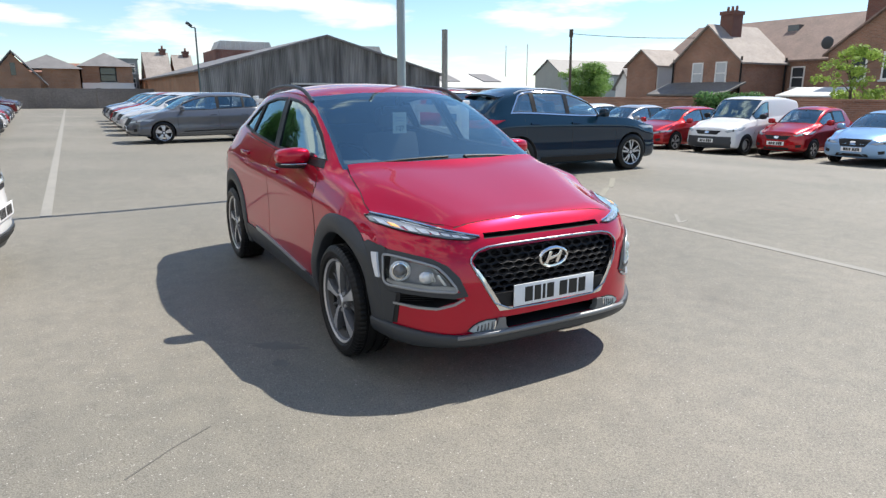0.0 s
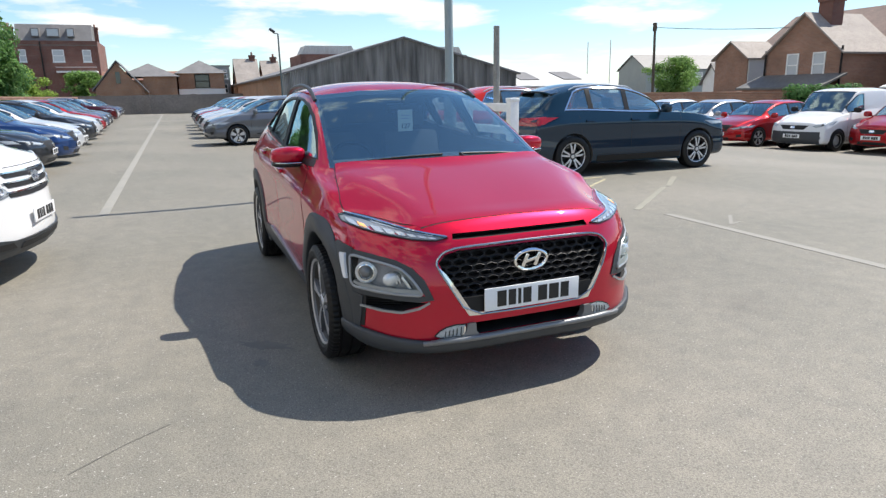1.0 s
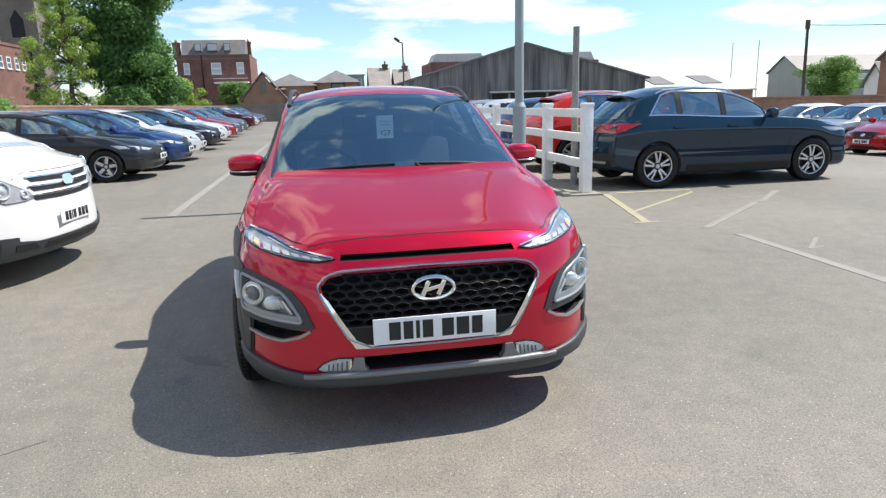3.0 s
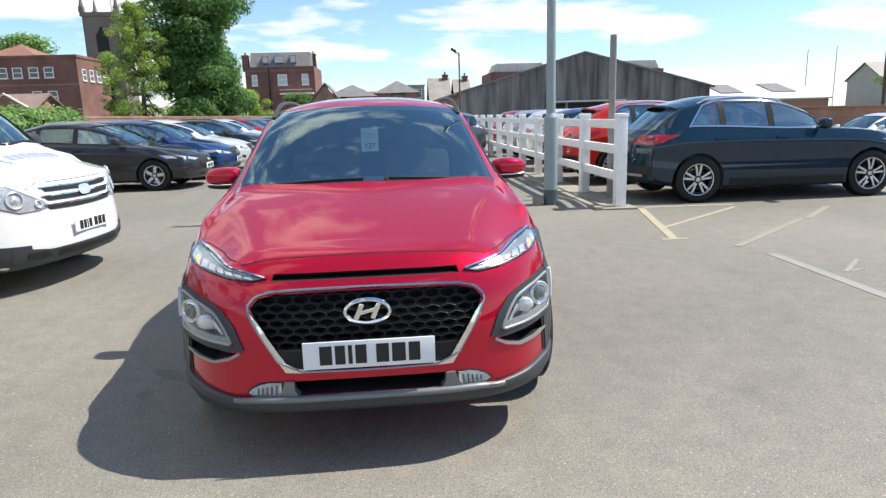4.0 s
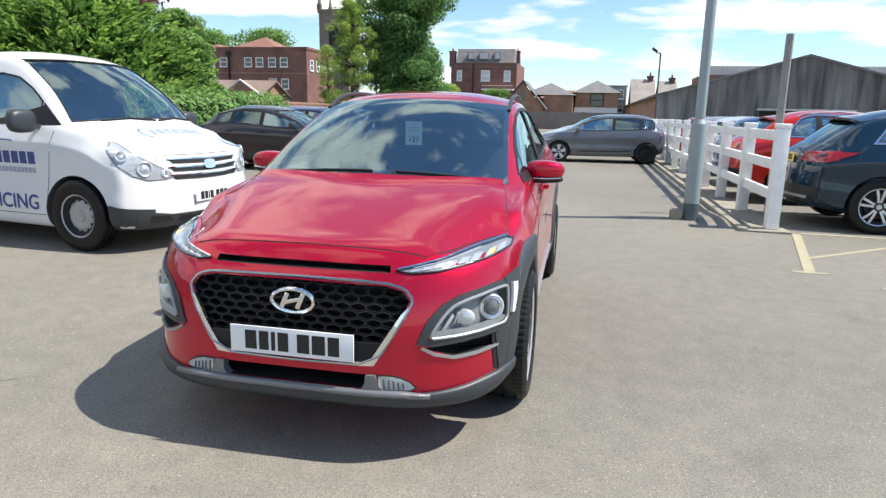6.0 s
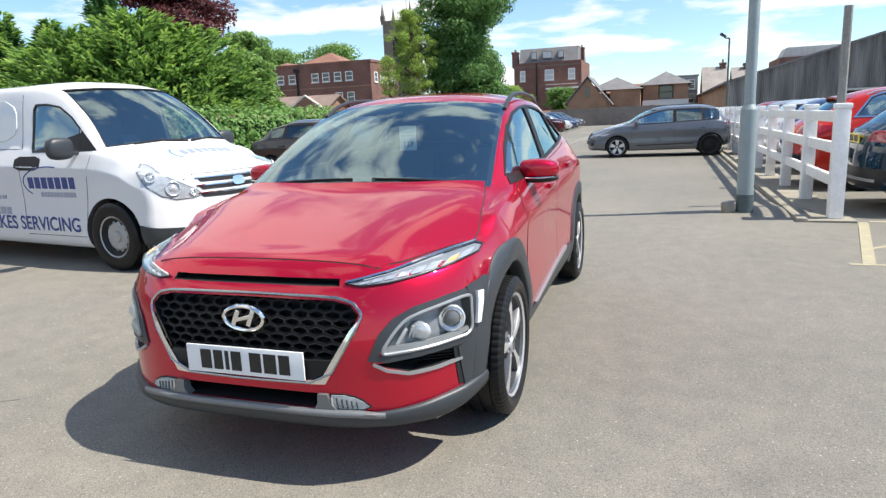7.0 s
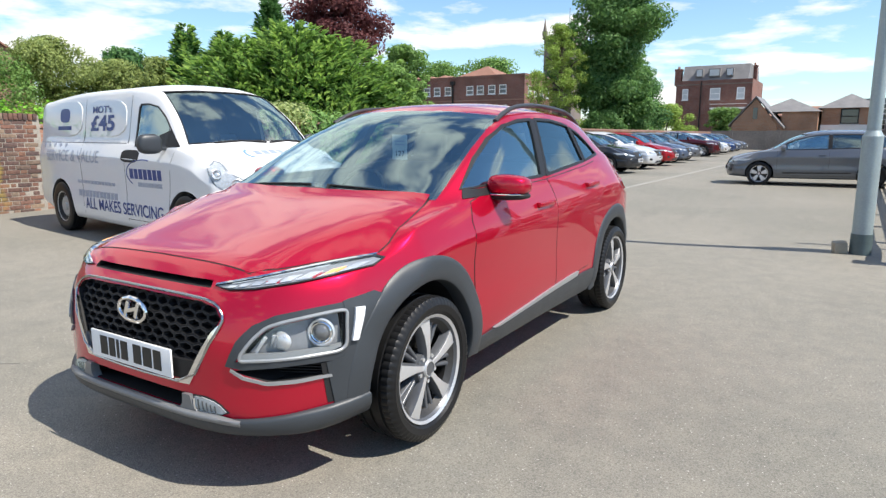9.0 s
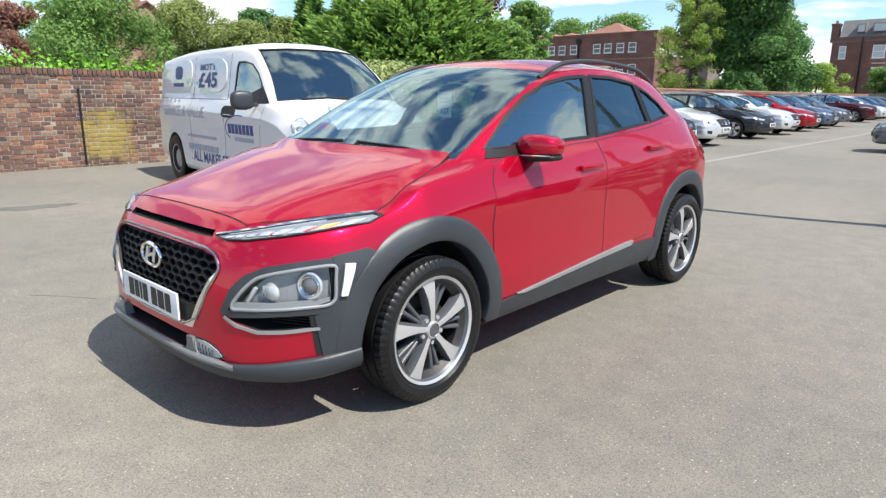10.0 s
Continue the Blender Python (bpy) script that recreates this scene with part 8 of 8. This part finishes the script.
tp = tagged(part("telegraph_pole", bm, BARK), "dark wooden telegraph pole with a cable", "telegraph pole")
tp.matrix_basis = pose(36.1, 42, 0)
bm = bmesh.new()
tube(bm, [Vector((36.0 + (38.5 - 36.0) * t, 42 - 11 * t, 6.4 - 1.0 * t - 0.5 * t * (1 - t))) for t in (i / 8 for i in range(9))], 0.025, 5)
tagged(part("cable", bm, TRIM), "thin black cable from the pole to the house", "cable")
for x, y, z in ((48.5, 70, 7.5), (52.0, 70, 7.8)):
    bm = bmesh.new()
    tube(bm, [(x, y, 0), (x, y, z)], 0.06, 6)
    tagged(part("flag_pole", bm, RENDER_GREY), "thin pale pole over the workshop roofs", "pole")


# ---- trees and hedges ----
def leaf_object(name, seed, blobs, count, size, mt, parent, aspect=0.55, spray=0.0):
    """Many small bent leaves scattered through and over clumps (x, y, z, rx, ry, rz), as one mesh. spray: how far leaves point out and up."""
    rng = np.random.default_rng(seed)
    bl = np.array(blobs)
    wgt = (bl[:, 3] * bl[:, 4] * bl[:, 5]) ** 0.67
    pick = rng.choice(len(bl), count, p=wgt / wgt.sum())
    b = bl[pick]
    d = rng.normal(size=(count, 3))
    d /= np.linalg.norm(d, axis=1, keepdims=True)
    k = 0.45 + 0.75 * rng.random((count, 1)) ** 0.8
    p = b[:, :3] + d * b[:, 3:] * k
    nrm = d + rng.uniform(-0.8, 0.8, (count, 3)) + np.array([0, 0, 0.35])
    nrm /= np.linalg.norm(nrm, axis=1, keepdims=True)
    out = p * np.array([1, 1, 0])
    out = out / (np.linalg.norm(out, axis=1, keepdims=True) + 1e-6) + np.array([0, 0, 0.75])
    a = np.cross(nrm, rng.normal(size=(count, 3)))
    a /= np.linalg.norm(a, axis=1, keepdims=True)
    a = a * (1 - spray) + out * spray
    a /= np.linalg.norm(a, axis=1, keepdims=True)
    c = np.cross(nrm, a)
    c /= np.linalg.norm(c, axis=1, keepdims=True) + 1e-6
    s = size * rng.uniform(0.5, 1.5, (count, 1))
    mid_p = p + nrm * s * 0.2
    verts = np.stack([p - a * s, mid_p + c * s * aspect, p + a * s, mid_p - c * s * aspect], 1).reshape(-1, 3)
    q = np.arange(count) * 4
    tris = np.concatenate([np.stack([q, q + 1, q + 2], 1), np.stack([q, q + 2, q + 3], 1)])
    me = bpy.data.meshes.new(name)
    me.vertices.add(len(verts))
    me.vertices.foreach_set("co", verts.astype(np.float32).ravel())
    me.loops.add(tris.size)
    me.loops.foreach_set("vertex_index", tris.astype(np.int32).ravel())
    me.polygons.add(len(tris))
    me.polygons.foreach_set("loop_start", np.arange(len(tris), dtype=np.int32) * 3)
    me.update(calc_edges=True)
    me.materials.append(mt)
    ob = new(name, me)
    ob.parent = parent
    return ob


def make_tree(label, x, y, h, w, mt, count, size, seed, crown_from=0.25, lumps=16, conifer=False, name="tree", base=0.0, open_crown=0.0):
    """A tapered trunk, limbs and a crown of many uneven leaf clumps."""
    rng = random.Random(seed)
    t = thing(name, label, "tree", at=pose(x, y, base))
    bm = bmesh.new()
    top = Vector((rng.uniform(-0.3, 0.3), rng.uniform(-0.3, 0.3), h * 0.85))
    tube(bm, [(0, 0, -0.2), top * 0.3, top * 0.65, top], max(0.06, h * 0.025), 8, 0.03)
    blobs = []
    n = lumps * 4
    for i in range(n):
        f = rng.random() ** (1.2 if conifer else 0.85)
        z = h * (crown_from + (1 - crown_from) * f)
        a = rng.uniform(0, 2 * math.pi)
        lobe = 0.82 + 0.22 * math.sin(3 * a + seed) + 0.12 * math.sin(5 * a + 4 * f + seed * 2)
        if conifer:
            rad = w / 2 * (1 - f) ** 0.7 * lobe
            r = w * rng.uniform(0.05, 0.10) * (1.15 - 0.5 * f)
            off_r = max(0.0, rad * rng.uniform(0.45, 1.0) - r * 0.4)
            size3 = (r, r, r * 0.85)
        else:
            rad = w / 2 * (1 - abs(2 * min(1.0, 0.12 + 0.88 * f) - 1) ** 2.6) ** 0.5 * lobe
            r = w * rng.uniform(0.055, 0.15) * (1 - 0.4 * open_crown)
            off_r = max(0.0, rad * rng.uniform(0.3, 1.0) - r * 0.3)
            size3 = (r, r, r * 0.7)
        c = Vector((off_r * math.cos(a), off_r * math.sin(a), min(z, h - r * 0.6)))
        blobs.append((*c, *size3))
        if i % 4 == 0:
            tube(bm, [top * min(0.95, 0.25 + 0.6 * f), (top * min(1.0, 0.3 + 0.6 * f) + c) / 2 + Vector((0, 0, 0.1)), c], max(0.03, h * 0.008), 5, 0.012)
    part("trunk", bm, BARK, t)
    leaf_object("crown", seed, blobs, int(count * 4 * (1 - 0.5 * open_crown)), size * 0.62, mt, t, 0.42 if conifer else 0.55, 0.4 if conifer else 0.0)
    return t


def make_hedge(label, x0, x1, y0, y1, z0, z1, mt, count, size, seed, name="hedge"):
    """A clipped hedge or ivy: leaves in a ragged block over a twiggy core."""
    rng = random.Random(seed)
    t = thing(name, label, "hedge")
    core = boxes((x0 + 0.2, x1 - 0.2, y0 + 0.3, y1 - 0.3, z0, z1 - 0.4))
    part("twig_core", core, HEDGE_CORE, t)
    n = max(3, int((y1 - y0) / 0.45))
    blobs = []
    for i in range(n):
        y = y0 + (y1 - y0) * (i + 0.5) / n
        for zz in ((z0 + z1) / 2 + 0.12, z0 + 0.25 * (z1 - z0)):
            blobs.append(((x0 + x1) / 2 + rng.uniform(-0.06, 0.06), y, zz + rng.uniform(-0.06, 0.06), (x1 - x0) / 2, 0.42, (z1 - z0) * 0.36))
    leaf_object("foliage", seed, blobs, count * 3, size * 0.9, mt, t)
    return t


def spray_mesh(name, base, along, side, length, mt, parent):
    """Flat pointed sprays, one bent leaf each, as one mesh."""
    up = np.cross(side, along)
    n = len(base)
    mid_p = base + along * length * 0.45 + up * length * 0.06
    verts = np.stack([base, mid_p + side * length * 0.17, base + along * length, mid_p - side * length * 0.17], 1).reshape(-1, 3)
    q = np.arange(n) * 4
    tris = np.concatenate([np.stack([q, q + 2, q + 1], 1), np.stack([q, q + 3, q + 2], 1)])
    me = bpy.data.meshes.new(name)
    me.from_pydata(verts.tolist(), [], tris.tolist())
    me.materials.append(mt)
    o = new(name, me)
    o.parent = parent
    return o


def make_conifer(label, x, y, h, w, seed, boughs, mt, tip, round_top=0.6, k=46, size=0.30):
    """A conifer of layered boughs that sweep out and up, each carrying flat feathery sprays with brighter tips."""
    rng = np.random.default_rng(seed)
    t = thing("conifer", label, "tree", at=pose(x, y, 0))
    bm = bmesh.new()
    tube(bm, [(0, 0, -0.2), (0.05, 0, h * 0.4), (0, 0.05, h * 0.92)], max(0.08, h * 0.03), 8, 0.03)
    rows = []
    for i in range(boughs):
        f = (i + rng.random()) / boughs
        a = i * 2.39996 + rng.uniform(-0.4, 0.4)
        reach = w / 2 * (1 - f ** 1.6) ** round_top * rng.uniform(0.72, 1.12) + 0.12
        z0 = h * (0.02 + 0.86 * f)
        rise = reach * rng.uniform(0.12, 0.38) + h * 0.10 * f
        ca, sa = math.cos(a), math.sin(a)
        if i % 3 == 0:
            tube(bm, [(0, 0, z0), (ca * reach * 0.5, sa * reach * 0.5, z0 + rise * 0.35), (ca * reach * 0.9, sa * reach * 0.9, z0 + rise * 0.85)], 0.03, 5, 0.008)
        s = 0.22 + 0.78 * rng.random((k, 1)) ** 0.75
        lat = rng.uniform(-1, 1, (k, 1)) * reach * 0.30 * (1.12 - s)
        out, cross = np.array([ca, sa, 0.0]), np.array([-sa, ca, 0.0])
        p = out * (reach * s) + cross * lat
        p[:, 2:] += z0 + rise * s ** 1.5 - np.abs(lat) * 0.35 + rng.normal(0, 0.035, (k, 1))
        d = out + cross * (np.sign(lat) * rng.uniform(0.1, 0.9, (k, 1))) + np.array([0, 0, 1.0]) * rng.uniform(0.0, 0.75, (k, 1))
        rows.append((p, d, s))
    part("trunk", bm, BARK, t)
    p, d, s = (np.concatenate(c) for c in zip(*rows))
    d /= np.linalg.norm(d, axis=1, keepdims=True)
    sd = np.cross(d, np.array([0, 0, 1.0])) + rng.normal(0, 0.45, p.shape)
    sd -= d * (sd * d).sum(1, keepdims=True)
    sd /= np.linalg.norm(sd, axis=1, keepdims=True)
    ln = size * rng.uniform(0.55, 1.25, (len(p), 1))
    young = (s[:, 0] + rng.normal(0, 0.06, len(p))) > 0.88
    spray_mesh("foliage", p[~young], d[~young], sd[~young], ln[~young] * 1.15, mt, t)
    spray_mesh("young_growth", p[young], d[young], sd[young], ln[young], tip, t)
    core = [(0, 0, h * z, w * r, w * r, h * 0.16) for z, r in ((0.12, 0.27), (0.32, 0.25), (0.52, 0.2), (0.70, 0.12))]
    leaf_object("inner_foliage", seed, core, 7000, 0.13, mt, t, 0.4, 0.4)
    return t


make_tree("tall dense dark green maple tree behind the wall", -13.2, 45, 12.2, 8.2, LEAF_MAPLE, 21000, 0.17, 3, 0.10, 44)
make_tree("thin yellow-green tree beside the maple", -16.1, 41.8, 9.0, 4.4, LEAF_LIGHT, 11000, 0.085, 2, 0.0, 60, open_crown=0.8)
make_tree("yellow-green young tree with an open crown", -19.6, 46, 6.4, 3.2, LEAF_LIGHT, 1000, 0.13, 12, 0.0, 16, open_crown=0.4)
make_conifer("broad feathery conifer with bright green tips", -18.6, 15.6, 5.0, 6.6, 3, 210, LEAF_CONIFER, CONIFER_TIP)
make_conifer("broad feathery conifer with bright green tips", -17.0, 17.0, 5.7, 7.4, 4, 250, LEAF_CONIFER, CONIFER_TIP)
make_conifer("broad feathery conifer with bright green tips", -15.8, 18.2, 5.2, 6.8, 35, 220, LEAF_CONIFER, CONIFER_TIP)
make_conifer("low feathery conifer with bright green tips", -15.4, 19.1, 4.2, 4.8, 37, 140, LEAF_CONIFER, CONIFER_TIP)
make_conifer("narrow mid green conifer", -22.0, 15.7, 6.0, 3.0, 5, 130, LEAF_DARK, CONIFER_TIP, 1.0)
make_conifer("narrow mid green conifer", -21.0, 16.8, 5.8, 3.0, 36, 130, LEAF_DARK, CONIFER_TIP, 1.0)
make_conifer("tall narrow dark conifer", -20.4, 19.0, 7.6, 4.0, 38, 150, LEAF_DARK, LEAF_DARK, 1.0)
make_tree("round mid green tree beside the conifers", -14.5, 19.9, 4.2, 3.2, LEAF_MID, 6000, 0.11, 6, 0.0, 22)
make_tree("dark copper beech behind the conifers", -25.6, 29.2, 10.6, 7.2, LEAF_COPPER, 8000, 0.17, 7, 0.15, 30)
make_tree("broad green tree in the distance", -32.9, 46.3, 9.2, 5.5, LEAF_MID, 5000, 0.22, 8, 0.05, 24)
make_tree("green treetops behind the office", -56, 105, 15.0, 18.0, LEAF_MID, 5000, 0.38, 9, 0.1, 24)
make_tree("green treetops behind the office", -70, 110, 15.5, 18.0, LEAF_MID, 5000, 0.38, 29, 0.1, 24)
make_tree("bright green tree beyond the hedge", -23.9, 7.3, 5.5, 5.6, LEAF_MID, 15300, 0.085, 10, 0.0, 30)
make_tree("olive green tree beyond the hedge", -24.2, 11.2, 5.0, 4.4, LEAF_OLIVE, 10200, 0.085, 11, 0.0, 26)
make_tree("olive green tree beyond the hedge", -23.4, 13.4, 4.3, 4.0, LEAF_OLIVE, 8500, 0.085, 39, 0.0, 24)
make_tree("olive green tree beyond the hedge", -22.4, 14.6, 4.5, 3.4, LEAF_OLIVE, 7650, 0.085, 40, 0.0, 22)
make_tree("copper leaved shrub beyond the wall", -26.4, 5.4, 4.5, 3.6, LEAF_COPPER_RED, 5100, 0.085, 13, 0.0, 18)
make_tree("bright green tree beyond the hedge", -29, 2.0, 5.6, 6.0, LEAF_MID, 8500, 0.085, 14, 0.0, 22)
make_tree("thin open tree in the distance", -40.6, 10.5, 6.6, 3.0, LEAF_OLIVE, 1200, 0.14, 15, 0.2, 12, open_crown=0.8)
make_tree("dark cedar in the distance", -37.0, 22.0, 6.6, 4.6, LEAF_DARK, 3000, 0.18, 16, 0.35, 18)
make_tree("yellow-green garden tree by the houses", 28.5, 13.6, 3.5, 4.2, LEAF_LIGHT, 1500, 0.11, 18, 0.25, 10, open_crown=0.9)
make_tree("yellow-green garden tree by the houses", 31.0, 9.0, 3.8, 5.0, LEAF_LIGHT, 1500, 0.11, 28, 0.25, 10, open_crown=0.9)
make_tree("round green bush by the warehouse", 48.0, 53, 4.6, 7.0, LEAF_MID, 4500, 0.16, 19, 0.0, 20)
make_tree("green bush over the far wall", -15.5, 70, 4.5, 7.0, LEAF_LIGHT, 3500, 0.18, 20, 0.0, 14)
make_tree("green bush over the far wall", -10.5, 74, 4.2, 5.0, LEAF_MID, 2500, 0.18, 21, 0.0, 12)
make_tree("tall dark green tree along the west side", -15.0, 56, 8.0, 7.0, LEAF_DARK, 4500, 0.18, 22, 0.0, 18)
make_tree("leafy shrub over the west wall", -12.8, 42, 3.0, 4.0, LEAF_MAPLE, 3000, 0.13, 23, 0.0, 14)
make_hedge("clipped bright green hedge behind the brick wall", -10.9, -10.1, -8, 6.2, 0.5, 2.02, LEAF_HEDGE, 9000, 0.05, 31)
make_hedge("thick ivy over the old wall", -10.2, -9.45, 10.0, 18.6, 0.3, 2.0, LEAF_IVY, 7000, 0.075, 32, "ivy")
make_hedge("pale flowering climber on the wall", -10.2, -9.6, 8.7, 10.2, 1.2, 2.1, LEAF_PALE, 900, 0.06, 33, "climber")
make_hedge("small clipped hedge along the east wall", 21.7, 22.4, 13.6, 16.6, 0.7, 1.46, LEAF_DARK, 1800, 0.07, 34)


# ---- old brick wall beside the van, brick by brick ----
bm = boxes((-9.93, -9.612, -14, 3.54, -0.3, 1.575), (-9.92, -9.62, -14, 3.54, 1.575, 1.66))
wall_w = tagged(part("wall_south_west", bm, MORTAR), "weathered old red brick wall with yellow moss", "wall", kind="structure")


def brick_mesh(w, h, d):
    bm = bmesh.new()
    box(bm, -d, 0, 0, w, 0, h, bevel=0.006)
    finish(bm, 40)
    me = bpy.data.meshes.new("brick")
    bm.to_mesh(me)
    bm.free()
    me.materials.append(OLD_BRICK)
    return me


rng = random.Random(77)
stretcher, header, soldier = brick_mesh(0.215, 0.065, 0.05), brick_mesh(0.1025, 0.065, 0.05), brick_mesh(0.065, 0.105, 0.05)
rest = bmesh.new()
for course in range(21):
    z = 0.005 + course * 0.075
    y = -5.0 + (0.06 if course % 2 else 0.0)
    k = course % 2
    while y < 3.53:
        me = stretcher if k % 2 == 0 else header
        w = 0.215 if me is stretcher else 0.1025
        if y + w > 3.54:
            break
        x = -9.605 + rng.uniform(-0.006, 0.006)
        if y > 1.15:
            o = new("brick", me)
            o.parent, o.location = wall_w, (x, y, z)
            o.rotation_euler = (rng.uniform(-0.012, 0.012), 0, rng.uniform(-0.02, 0.02))
        else:
            box(rest, x - 0.05, x, y, y + w, z, z + 0.065)
        y += w + 0.01
        k += 1
y = -5.0
while y < 3.46:
    if y > 1.15:
        o = new("coping_brick", soldier)
        o.parent, o.location = wall_w, (-9.585 + rng.uniform(-0.006, 0.006), y, 1.58)
        o.rotation_euler = (rng.uniform(-0.06, 0.06), 0, 0)
    else:
        box(rest, -9.635, -9.585, y, y + 0.065, 1.58, 1.685)
    y += 0.076
o = part("far_brick", rest, OLD_BRICK_REST, wall_w, sharp=0)
o["kind"] = "stuff"
bm = bmesh.new()
box(bm, -9.60, -9.585, 2.02, 2.05, 0.08, 1.36)
part("iron_strap", bm, TRIM, wall_w)
